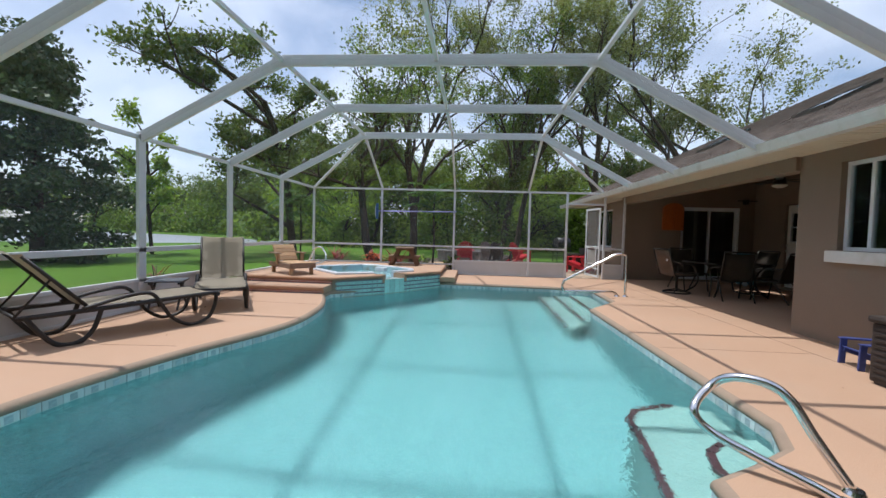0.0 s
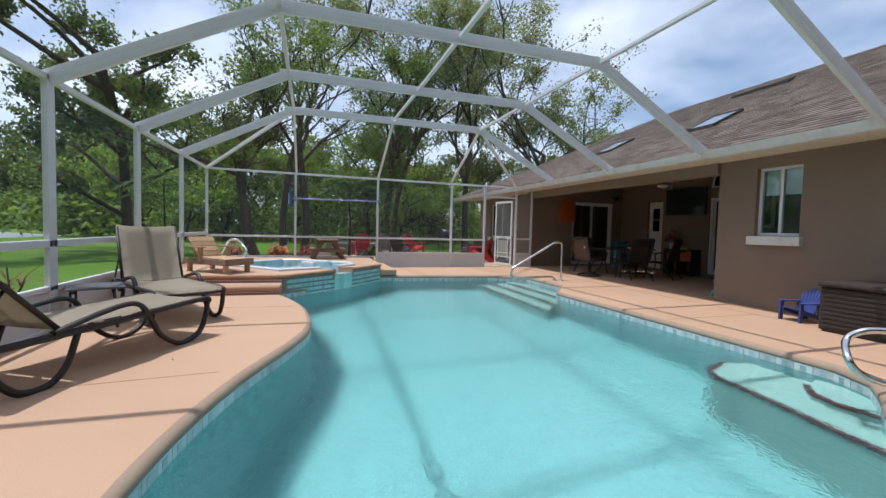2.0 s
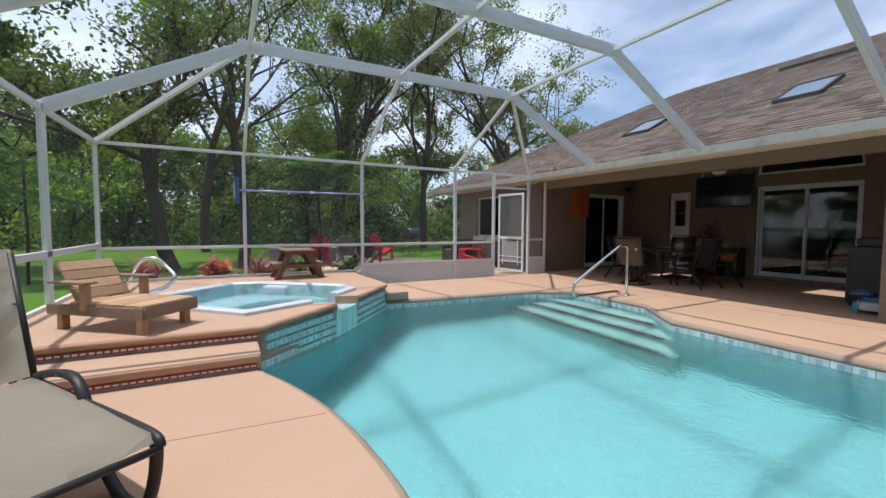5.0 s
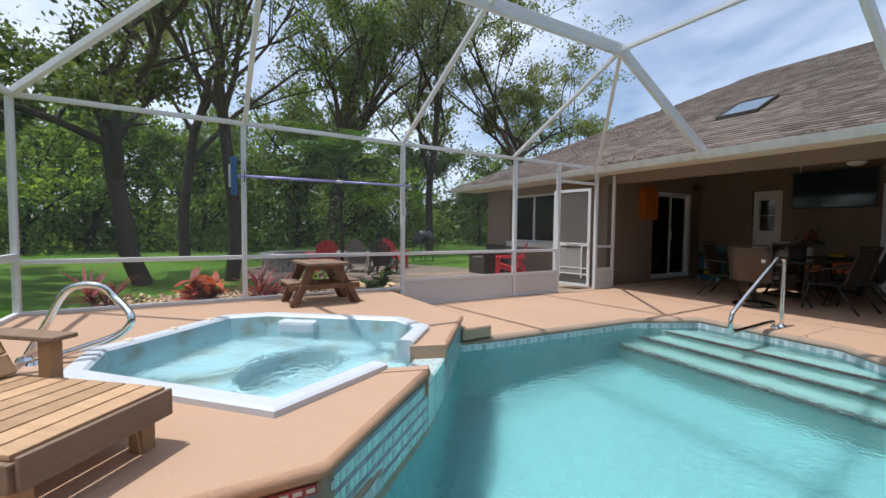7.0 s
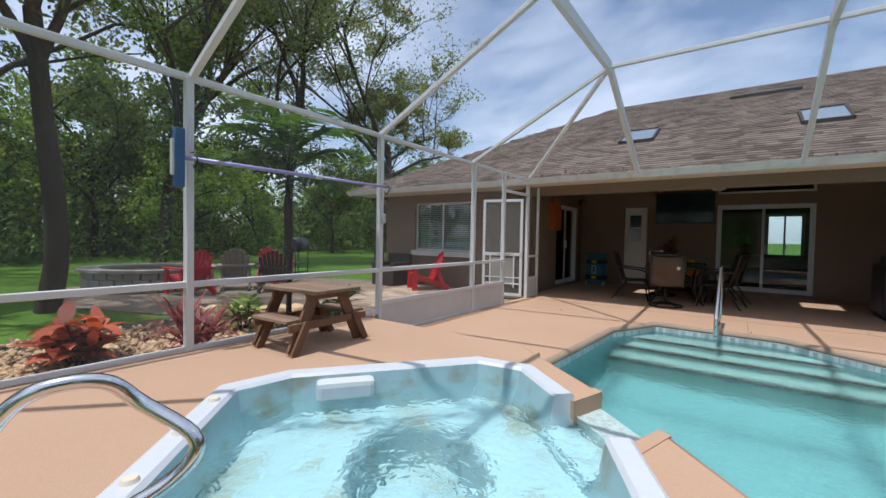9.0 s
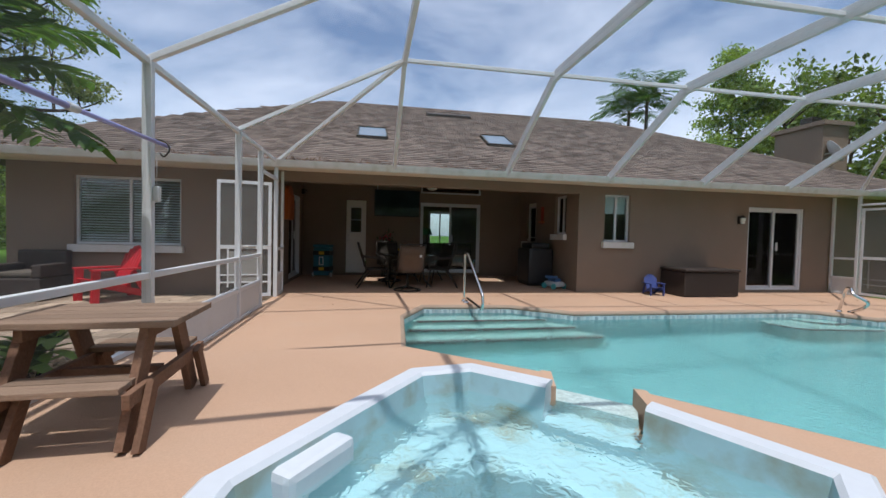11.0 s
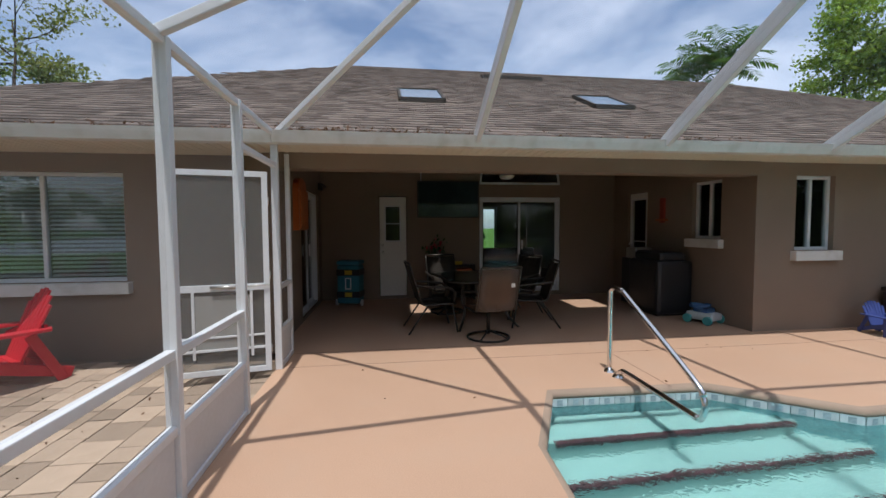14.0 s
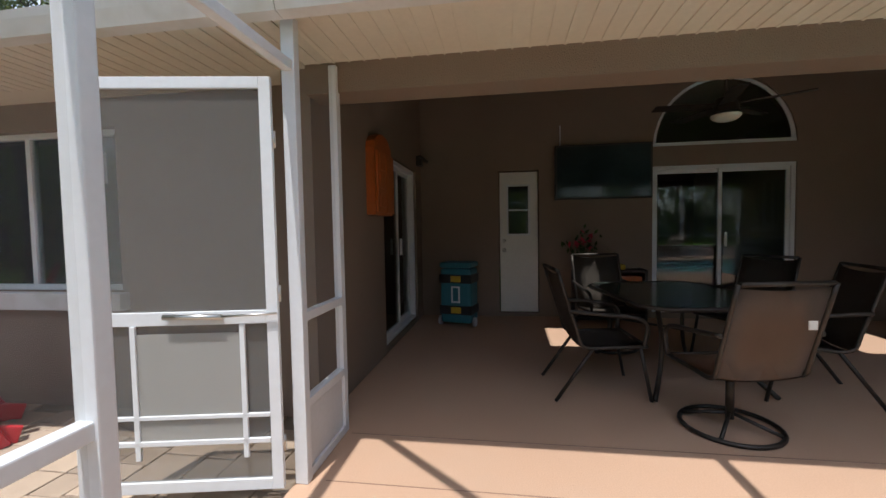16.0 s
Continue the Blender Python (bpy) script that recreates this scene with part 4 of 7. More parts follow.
# ---- windows and doors ----
M.update({
    "blind": mat("cream_blind_slat", (0.84, 0.82, 0.76), 0.6, 0, 0.05, 3, 30, 0.02),
    "door": mat("white_door_paint", (0.70, 0.68, 0.62), 0.45, 0, 0.05, 2, 40, 0.04),
    "bronze": mat("dark_bronze_metal", (0.05, 0.042, 0.035), 0.45, 0.6, 0.2, 8, 60, 0.05),
    "chrome": mat("brushed_nickel", (0.6, 0.58, 0.54), 0.3, 1.0, 0.05, 6, 60, 0.0),
    "black": mat("black_plastic", (0.018, 0.018, 0.02), 0.45, 0, 0.2, 5, 60, 0.08),
    "cloth_tan": mat("beige_sling_mesh", (0.46, 0.41, 0.32), 0.85, 0, 0.08, 4, 260, 0.35, 0.2),
    "cloth_brown": mat("brown_sling_mesh", (0.24, 0.155, 0.105), 0.85, 0, 0.12, 4, 260, 0.35, 0.2),
    "cloth_grey": mat("grey_sling_mesh", (0.10, 0.085, 0.07), 0.85, 0, 0.12, 4, 260, 0.35, 0.2),
    "frame_dark": mat("charcoal_powder_coat", (0.030, 0.027, 0.026), 0.5, 0.3, 0.15, 6, 120, 0.08),
    "teal": mat("teal_vinyl", (0.03, 0.16, 0.20), 0.5, 0, 0.1, 5, 60, 0.05),
    "red": mat("red_moulded_plastic", (0.50, 0.018, 0.028), 0.45, 0, 0.1, 4, 80, 0.05),
    "blue": mat("blue_moulded_plastic", (0.045, 0.07, 0.25), 0.5, 0, 0.1, 4, 80, 0.05),
    "wood_grey": mat("weathered_wood", (0.27, 0.185, 0.13), 0.85, 0, 0.22, 3, 60, 0.6, 0.2, stretch=(1, 8, 8), objrand=0.2),
    "wood_red": mat("stained_picnic_wood", (0.19, 0.105, 0.066), 0.75, 0, 0.25, 3, 60, 0.5, 0.2, objrand=0.2),
    "wood_tan": mat("tan_cedar", (0.48, 0.31, 0.18), 0.75, 0, 0.18, 4, 50, 0.5, 0.2, stretch=(6, 1, 6), objrand=0.22),
    "wicker": mat("dark_wicker_resin", (0.035, 0.024, 0.019), 0.6, 0, 0.3, 30, 160, 0.8),
    "orange": mat("orange_stained_wood", (0.42, 0.10, 0.015), 0.4, 0, 0.25, 4, 30, 0.1, stretch=(6, 6, 1)),
    "grey_chair": mat("grey_moulded_plastic", (0.22, 0.19, 0.17), 0.5, 0, 0.1, 4, 80, 0.05),
    "brown_chair": mat("dark_brown_moulded_plastic", (0.045, 0.032, 0.028), 0.5, 0, 0.1, 4, 80, 0.05),
    "stone": mat("grey_stacked_stone", (0.30, 0.28, 0.25), 0.9, 0, 0.2, 4, 50, 0.6, island=0.25),
    "pebble": mat("river_pebble", (0.42, 0.29, 0.165), 0.7, 0, 0.15, 10, 60, 0.2, island=0.55),
    "soil": mat("dark_mulch", (0.07, 0.05, 0.035), 0.95, 0, 0.3, 6, 60, 0.8),
    "screen_dark": screen_mat("door_screen", 0.35, (0.20, 0.20, 0.19)),
    "screen_pale": screen_mat("pet_screen", 0.62, (0.42, 0.41, 0.38)),
    # faint teal in the screen's base colour stands for its reflections
    "tv": mat("television_screen", (0.02, 0.038, 0.045), 0.08, 0, 0.3, 2, 4, 0.0, 0.6),
    "green": mat("green_lamp_shade", (0.05, 0.22, 0.12), 0.6),
    "lamp_glass": mat("frosted_lamp_glass", (0.72, 0.68, 0.58), 0.4, 0, 0.03),
    "yellow": mat("yellow_fabric", (0.55, 0.36, 0.03), 0.7),
    "vac_white": mat("pale_grey_plastic", (0.55, 0.56, 0.56), 0.4, 0, 0.06),
    "vac_blue": mat("pool_blue_hose", (0.05, 0.12, 0.26), 0.5),
    "aqua_plastic": mat("aqua_wheel_plastic", (0.10, 0.42, 0.42), 0.5),
})


def window(name, axis, at, a, b, za, zb, out=-1, sill=True, depth=0.10, label="white-framed window with two panes", mull=True, blind=False, head=False):
    """A window set in a wall across `axis`; `out` is the side it faces."""
    w = thing(name, label, "window", kind="structure")

    def bx(u0, u1, v0, v1, z0, z1, bevel=0.004):
        lo, hi = min(u0, u1), max(u0, u1)
        return B(lo, hi, v0, v1, z0, z1, bevel) if axis == "x" else B(v0, v1, lo, hi, z0, z1, bevel)
    face = at + depth * -out
    f0, f1 = face - 0.03, face + 0.03
    t = 0.045
    for v0, v1, z0, z1 in ((a, a + t, za, zb), (b - t, b, za, zb), (a + t, b - t, zb - t, zb), (a + t, b - t, za, za + t)):
        part("window_frame", bx(f0, f1, v0, v1, z0, z1), M["white"], w)
    c = (a + b) / 2
    if mull:
        part("mullion", bx(f0 + 0.005, f1 - 0.005, c - 0.022, c + 0.022, za + t, zb - t), M["white"], w)
    for v0, v1 in (((a + t, c - 0.022), (c + 0.022, b - t)) if mull else ((a + t, b - t),)):
        g = part("pane", bx(face - 0.004, face + 0.004, v0, v1, za + t, zb - t, 0), M["glass"], w)
        g.visible_shadow = False
    if sill:
        part("window_sill", bx(at + out * 0.09, at - out * 0.06, a - 0.06, b + 0.06, za - 0.14, za - 0.005, 0.008), M["fascia"], w)
    if blind:
        n = int((zb - za - 0.1) / 0.05)
        for k in range(n):
            z = za + 0.06 + 0.05 * k
            for v0, v1 in ((a + t, c - 0.022), (c + 0.022, b - t)):
                bm = bmesh.new()
                u = face - out * 0.03
                o0, o1 = ((u, z), (u - out * 0.034, z + 0.022))
                q = [(o0[0], v0, o0[1]), (o0[0], v1, o0[1]), (o1[0], v1, o1[1]), (o1[0], v0, o1[1])]
                vs = [(x, y, zz) for x, y, zz in q]
                hexa(bm, [(x, y, zz) for x, y, zz in vs] + [(x - out * 0.002, y, zz + 0.003) for x, y, zz in vs])
                part("slat", bm, M["blind"], w)
    if head:
        part("blind", bx(face - out * 0.05, face - out * 0.06, a + t, b - t, zb - 0.42, zb - t, 0), M["blind"], w)
    return w


window("window_1", "x", WALL_X, 4.18, 4.81, 1.13, 2.18, head=True, label="white-framed kitchen window above a white stone sill")
window("window_2", "y", PIER_Y, 5.76, 6.36, 1.28, 2.20, out=1, label="white-framed porch window above a white sill")
window("window_3", "x", 5.40, 13.52, 15.33, 0.86, 2.14, blind=True, label="wide white-framed bedroom window with half-open blinds")


def slider(name, axis, at, a, b, za, zb, out=-1, label="white-framed sliding glass door"):
    d = thing(name, label, "sliding door", kind="structure")
    c = (a + b) / 2

    def bx(u0, u1, v0, v1, z0, z1, bevel=0.004):
        lo, hi = min(u0, u1), max(u0, u1)
        return B(lo, hi, v0, v1, z0, z1, bevel) if axis == "x" else B(v0, v1, lo, hi, z0, z1, bevel)
    u = at - out * 0.03
    for v0, v1, z0, z1 in ((a, a + 0.05, za, zb), (b - 0.05, b, za, zb), (a + 0.05, b - 0.05, zb - 0.05, zb), (a + 0.05, b - 0.05, za, za + 0.035)):
        part("door_frame", bx(u, u - out * 0.10, v0, v1, z0, z1), M["white"], d)
    for v0, v1, o in ((a + 0.05, c + 0.03, 0.03), (c - 0.03, b - 0.05, 0.07)):
        uu = u - out * o
        p = part("panel", bx(uu, uu - out * 0.035, v0, v0 + 0.045, za + 0.035, zb - 0.05), M["white"], d)
        part("stile", bx(uu, uu - out * 0.035, v1 - 0.045, v1, za + 0.035, zb - 0.05), M["white"], d)
        part("rail", bx(uu, uu - out * 0.035, v0 + 0.045, v1 - 0.045, zb - 0.10, zb - 0.05), M["white"], d)
        part("rail", bx(uu, uu - out * 0.035, v0 + 0.045, v1 - 0.045, za + 0.035, za + 0.10), M["white"], d)
        g = part("pane", bx(uu - out * 0.013, uu - out * 0.021, v0 + 0.045, v1 - 0.045, za + 0.10, zb - 0.10, 0), M["glass"], d)
        g.visible_shadow = False
    part("door_handle", bx(u, u + out * 0.03, c - 0.06, c - 0.03, 1.0, 1.2, 0.006), M["white"], d)


slider("door_1", "x", BACK_X, 6.70, 8.51, 0.08, 2.13, label="white-framed sliding glass door in the porch wall")
slider("door_2", "x", WALL_X, -0.50, 1.08, 0.05, 2.03, label="white-framed sliding glass door beside the storage box")
slider("door_3", "y", NORTH_Y, 6.75, 8.35, 0.06, 2.12, label="white-framed sliding door in the porch side wall")


def arch_window():
    w = thing("window_4", "half-round white-framed window over the sliding door", "window", kind="structure")
    cy, x = 7.605, BACK_X + 0.05
    bm = bmesh.new()
    pts = [(x, cy - 0.88 * math.cos(math.pi * k / 24), 2.42 + 0.885 * math.sin(math.pi * k / 24)) for k in range(25)]
    tube(bm, pts, 0.028, 8)
    part("window_frame", bm, M["white"], w)
    part("window_frame", B(x - 0.03, x + 0.03, cy - 0.90, cy + 0.90, 2.40, 2.45, 0.004), M["white"], w)
    bm = bmesh.new()
    bm.faces.new([bm.verts.new(p) for p in pts])
    part("pane", bm, M["glass"], w).visible_shadow = False


arch_window()


def hinged_door(name, axis, at, a, b, za, zb, out, lights, label):
    d = thing(name, label, "door", kind="structure")

    def bx(u0, u1, v0, v1, z0, z1, bevel=0.004):
        lo, hi = min(u0, u1), max(u0, u1)
        return B(lo, hi, v0, v1, z0, z1, bevel) if axis == "x" else B(v0, v1, lo, hi, z0, z1, bevel)
    u = at - out * 0.05
    la, lb, lz0, lz1 = lights
    for v0, v1, z0, z1 in ((a, la, za, zb), (lb, b, za, zb), (la, lb, za, lz0), (la, lb, lz1, zb)):
        part("leaf", bx(u, u - out * 0.045, v0, v1, z0, z1, 0), M["door"], d)
    for v0, v1, z0, z1 in ((la - 0.025, la, lz0 - 0.025, lz1 + 0.025), (lb, lb + 0.025, lz0 - 0.025, lz1 + 0.025), (la, lb, lz1, lz1 + 0.025), (la, lb, lz0 - 0.025, lz0), (la, lb, (lz0 + lz1) / 2 - 0.01, (lz0 + lz1) / 2 + 0.01)):
        part("light_trim", bx(u + out * 0.012, u - out * 0.01, v0, v1, z0, z1, 0.003), M["white"], d)
    part("pane", bx(u - out * 0.02, u - out * 0.026, la, lb, lz0, lz1, 0), M["glass"], d).visible_shadow = False
    for z in (0.98, 1.12):
        bm = bmesh.new()
        bmesh.ops.create_uvsphere(bm, u_segments=14, v_segments=8, radius=0.03, matrix=Matrix.Translation((u + out * 0.04, b - 0.06, z) if axis == "x" else (b - 0.06, u + out * 0.04, z)))
        part("door_handle", bm, M["chrome"], d)
    return d


hinged_door("door_4", "x", BACK_X, 10.075, 10.625, 0.06, 2.125, -1, (10.21, 10.50, 1.22, 1.92), "white half-glazed utility door")
hinged_door("door_5", "y", PIER_Y, 7.57, 8.19, 0.06, 2.155, 1, (7.66, 8.10, 0.35, 2.02), "white-trimmed glazed side door of the porch")


def screen_door(name, hinge, leaf, label):
    """A white screen door standing open, hung on the corner post; local x runs along the leaf."""
    d = thing(name, label, "screen door", at=hinge)
    L, Hh = leaf, 2.04
    W = M["white"]
    for x0, x1, z0, z1 in ((0, 0.055, 0.03, Hh), (L - 0.055, L, 0.03, Hh), (0.055, L - 0.055, Hh - 0.055, Hh), (0.055, L - 0.055, 0.03, 0.085), (0.055, L - 0.055, 0.86, 0.925)):
        part("leaf_frame", B(x0, x1, -0.014, 0.014, z0, z1, 0.003), W, d)
    part("screen", B(0.055, L - 0.055, -0.001, 0.001, 0.925, Hh - 0.055), M["screen_dark"], d)
    part("screen", B(0.055, L - 0.055, -0.001, 0.001, 0.085, 0.86), M["screen_dark"], d)
    for x0, x1, z0, z1 in ((0.16, 0.185, 0.20, 0.86), (L - 0.185, L - 0.16, 0.20, 0.86), (0.055, L - 0.055, 0.27, 0.295), (0.055, L - 0.055, 0.40, 0.42)):
        part("grille_bar", B(x0, x1, 0.006, 0.022, z0, z1, 0.003), W, d)
    part("pet_screen", B(0.185, L - 0.185, 0.010, 0.013, 0.295, 0.82), M["screen_pale"], d)
    bm = bmesh.new()
    tube(bm, [(L * 0.30, 0.03, 0.90), (L * 0.62, 0.03, 0.905)], 0.014, 10)
    tube(bm, [(0.0, 0.03, 0.912), (L * 0.30, 0.03, 0.902)], 0.006, 8)
    part("closer", bm, M["chrome"], d)
    part("door_handle", B(L - 0.05, L - 0.02, -0.05, -0.014, 1.55, 1.70, 0.006), W, d)
    for z in (0.25, 1.0, 1.75):
        bm = bmesh.new()
        tube(bm, [(0, -0.016, z - 0.04), (0, -0.016, z + 0.04)], 0.009, 8)
        part("hinge", bm, M["chrome"], d)


screen_door("screen_door", pose(4.46, CAGE_N + 0.05, 0, 0, 0, 101), 0.86, "white aluminium screen door standing open onto the patio")
screen_door("screen_door", pose(4.50, CAGE_S, 0, 0, 0, 180), 0.94, "white aluminium screen door closed at the far end")


# ---- furniture round the pool ----
def lounger(at, back_deg, label):
    """A sling chaise; local y runs from the foot (0) to the head, x across."""
    t = thing("sun_lounger", label, "sun lounger", "sling loungers", at)
    F = M["frame_dark"]
    w, hinge, h = 0.335, 1.32, 0.37
    L = 0.74
    ca, sa = math.cos(radians(back_deg)), math.sin(radians(back_deg))
    for s in (-1, 1):
        x = s * w
        part("side_rail", tube(bmesh.new(), smooth_path([(x, 0.0, h - 0.035), (x, 0.06, h), (x, 0.5, h - 0.01), (x, 1.0, h - 0.03), (x, 1.85, h - 0.05)], 5), 0.019, 8, flat=1.3), F, t)
        # bowed front leg that runs up into the arm
        pts = [(x, 0.03, h - 0.02), (x, 0.05, 0.22), (x, 0.12, 0.08), (x, 0.26, 0.018), (x, 0.40, 0.03), (x, 0.56, 0.14), (x, 0.66, 0.30), (x, 0.74, 0.42), (x, 0.86, 0.455), (x, 1.10, 0.42), (x, 1.38, h - 0.02)]
        part("arm", tube(bmesh.new(), smooth_path(pts, 6), 0.021, 8, flat=1.25), F, t)
        pts = [(x, 1.22, h - 0.03), (x, 1.30, 0.12), (x, 1.42, 0.018), (x, 1.58, 0.03), (x, 1.70, 0.16), (x, 1.80, h - 0.05)]
        part("leg", tube(bmesh.new(), smooth_path(pts, 6), 0.019, 8, flat=1.25), F, t)
        part("back_rail", tube(bmesh.new(), [(x * 0.96, hinge, h - 0.02), (x * 0.96, hinge + L * ca, h - 0.02 + L * sa)], 0.018, 8), F, t)
        part("strut", tube(bmesh.new(), [(x * 0.9, hinge + 0.42 * ca, h + 0.42 * sa), (x * 0.9, hinge + 0.55, h - 0.04)], 0.011, 8), F, t)
    for y, z in ((0.0, h - 0.035), (0.9, h - 0.03), (1.85, h - 0.05)):
        part("cross_bar", tube(bmesh.new(), [(-w, y, z), (w, y, z)], 0.016, 8), F, t)

    def sling(name, pts):
        bm = bmesh.new()
        rows = []
        for i, (y, z) in enumerate(pts):
            rows.append([bm.verts.new((w * 0.97 * u, y, z - 0.018 * (1 - u * u))) for u in (-1, -0.6, -0.2, 0.2, 0.6, 1)])
        for a, b in zip(rows, rows[1:]):
            for k in range(5):
                bm.faces.new((a[k], a[k + 1], b[k + 1], b[k])).smooth = True
        r = bmesh.ops.solidify(bm, geom=bm.faces[:], thickness=0.006)
        part(name, bm, M["cloth_tan"], t)
    sling("seat", [(0.01, h - 0.01), (0.05, h + 0.018)] + [(0.05 + 1.25 * k / 8, h + 0.018 - 0.02 * k / 8) for k in range(1, 9)])
    sling("backrest", [(hinge + L * ca * k / 7, h + L * sa * k / 7) for k in range(8)] + [(hinge + (L + 0.02) * ca + 0.02, h + (L + 0.02) * sa - 0.015)])
    return t


def frame_at(x, y, z, dx, dy):
    """A pose whose local y points along (dx, dy)."""
    return pose(x, y, z, 0, 0, math.degrees(math.atan2(-dx, dy)))


lounger(frame_at(-2.74, 4.82, 0, -0.48, -0.88), 48, "beige sling sun lounger with a charcoal frame, back raised")
lounger(frame_at(-2.72, 5.14, 0, -0.52, 0.85), 66, "beige sling lounger, charcoal frame, back upright beside the screen")


def side_table(at):
    t = thing("side_table", "grey slatted folding side table between the loungers", "side table", at=at)
    F = M["frame_slat"]
    for k in range(7):
        part("slat", B(-0.23, 0.23, -0.225 + 0.065 * k, -0.225 + 0.065 * k + 0.054, 0.405, 0.425, 0.004), F, t)
    for x in (-0.18, 0.18):
        part("apron", B(x - 0.012, x + 0.012, -0.22, 0.22, 0.375, 0.405, 0.003), M["frame_dark"], t)
        for s in (-1, 1):
            part("leg", beam(bmesh.new(), (x + 0.022 * s, -0.19 * s, 0.39), (x + 0.022 * s, 0.19 * s, 0.0), 0.022, 0.04, (0, 1, 0), 0.004), M["frame_dark"], t)


M["frame_slat"] = mat("slate_grey_slat", (0.10, 0.105, 0.115), 0.55, 0.1, 0.12, 6, 80, 0.05)
side_table(pose(-3.62, 5.28, 0, 0, 0, 24))


def wood_chaise(at):
    """Cedar deck chair with a long seat; local y runs from the foot to the back."""
    t = thing("deck_chair", "tan cedar slatted deck chair on the spa terrace", "deck chair", at=at)
    w, h = 0.29, 0.25
    for k in range(8):
        y = 0.015 + 0.105 * k
        part("seat_slat", B(-w, w, y, y + 0.094, h, h + 0.022, 0.005), M["wood_tan"], t)
    for s in (-1, 1):
        part("side_board", B(s * w - 0.016 - 0.001, s * w + 0.016, 0.0, 1.12, h - 0.10, h - 0.002, 0.006), M["wood_grey"], t)
        part("leg", B(s * (w - 0.055) - 0.035, s * (w - 0.055) + 0.035, 0.05, 0.12, 0, h - 0.02, 0.006), M["wood_tan"], t)
        part("leg", B(s * (w - 0.055) - 0.035, s * (w - 0.055) + 0.035, 0.98, 1.05, 0, h - 0.02, 0.006), M["wood_tan"], t)
        part("arm_post", B(s * (w + 0.005) - 0.03, s * (w + 0.005) + 0.03, 0.62, 0.69, h - 0.05, h + 0.20, 0.005), M["wood_tan"], t)
        part("arm", B(s * (w + 0.01) - 0.06, s * (w + 0.01) + 0.06, 0.57, 1.02, h + 0.20, h + 0.223, 0.006), M["wood_grey"], t)
    part("end_board", B(-w, w, -0.024, -0.002, h - 0.10, h + 0.018, 0.006), M["wood_grey"], t)
    a = radians(56)
    for k in range(4):
        d0, d1 = 0.02 + 0.108 * k, 0.02 + 0.108 * k + 0.098
        bm = bmesh.new()
        beam(bm, (0, 0.80 + math.cos(a) * d0, h + 0.02 + math.sin(a) * d0), (0, 0.80 + math.cos(a) * d1, h + 0.02 + math.sin(a) * d1), 2 * (w - 0.03), 0.022, (0, -1, 0.6), 0.004)
        part("back_slat", bm, M["wood_tan"], t)
    for s in (-1, 1):
        part("back_post", beam(bmesh.new(), (s * 0.2, 0.83, h - 0.02), (s * 0.2, 0.83 + 0.42 * math.cos(a), h + 0.42 * math.sin(a)), 0.06, 0.025, (0, -1, 0.6), 0.004), M["wood_tan"], t)


wood_chaise(frame_at(-2.63, 7.77, RAISED, -0.76, 0.65) @ Matrix.Scale(0.92, 4))


def picnic_table(at):
    t = thing("picnic_table", "small weathered red-brown picnic table with attached benches", "picnic table", at=at)
    for k in range(5):
        part("top_board", B(-0.42, 0.42, -0.30 + 0.121 * k, -0.30 + 0.121 * k + 0.113, 0.565, 0.60, 0.005), M["wood_grey"], t)
    for s in (-1, 1):
        part("bench_board", B(-0.27, 0.27, s * 0.39 - 0.115, s * 0.39 - 0.005, 0.30, 0.33, 0.005), M["wood_grey"], t)
        part("bench_board", B(-0.27, 0.27, s * 0.39 + 0.005, s * 0.39 + 0.115, 0.30, 0.33, 0.005), M["wood_grey"], t)
        x = s * 0.27
        part("apron", B(x - 0.02, x + 0.02, -0.27, 0.27, 0.50, 0.563, 0.005), M["wood_red"], t)
        part("bearer", B(x - 0.042, x - 0.006, -0.50, 0.50, 0.225, 0.298, 0.005), M["wood_red"], t)
        for u in (-1, 1):
            part("leg", beam(bmesh.new(), (x + 0.012, u * 0.17, 0.56), (x + 0.012, u * 0.44, 0.0), 0.115, 0.04, (1, 0, 0), 0.004), M["wood_red"], t)
            part("bench_leg", beam(bmesh.new(), (x - 0.062, u * 0.31, 0.30), (x - 0.062, u * 0.47, 0.0), 0.075, 0.034, (1, 0, 0), 0.004), M["wood_red"], t)
    part("brace", beam(bmesh.new(), (-0.25, 0, 0.27), (0.25, 0, 0.27), 0.06, 0.04, (0, 0, 1), 0.004), M["wood_red"], t)


picnic_table(pose(-1.08, 11.11, RAISED, 0, 0, 93) @ Matrix.Scale(0.84, 4))


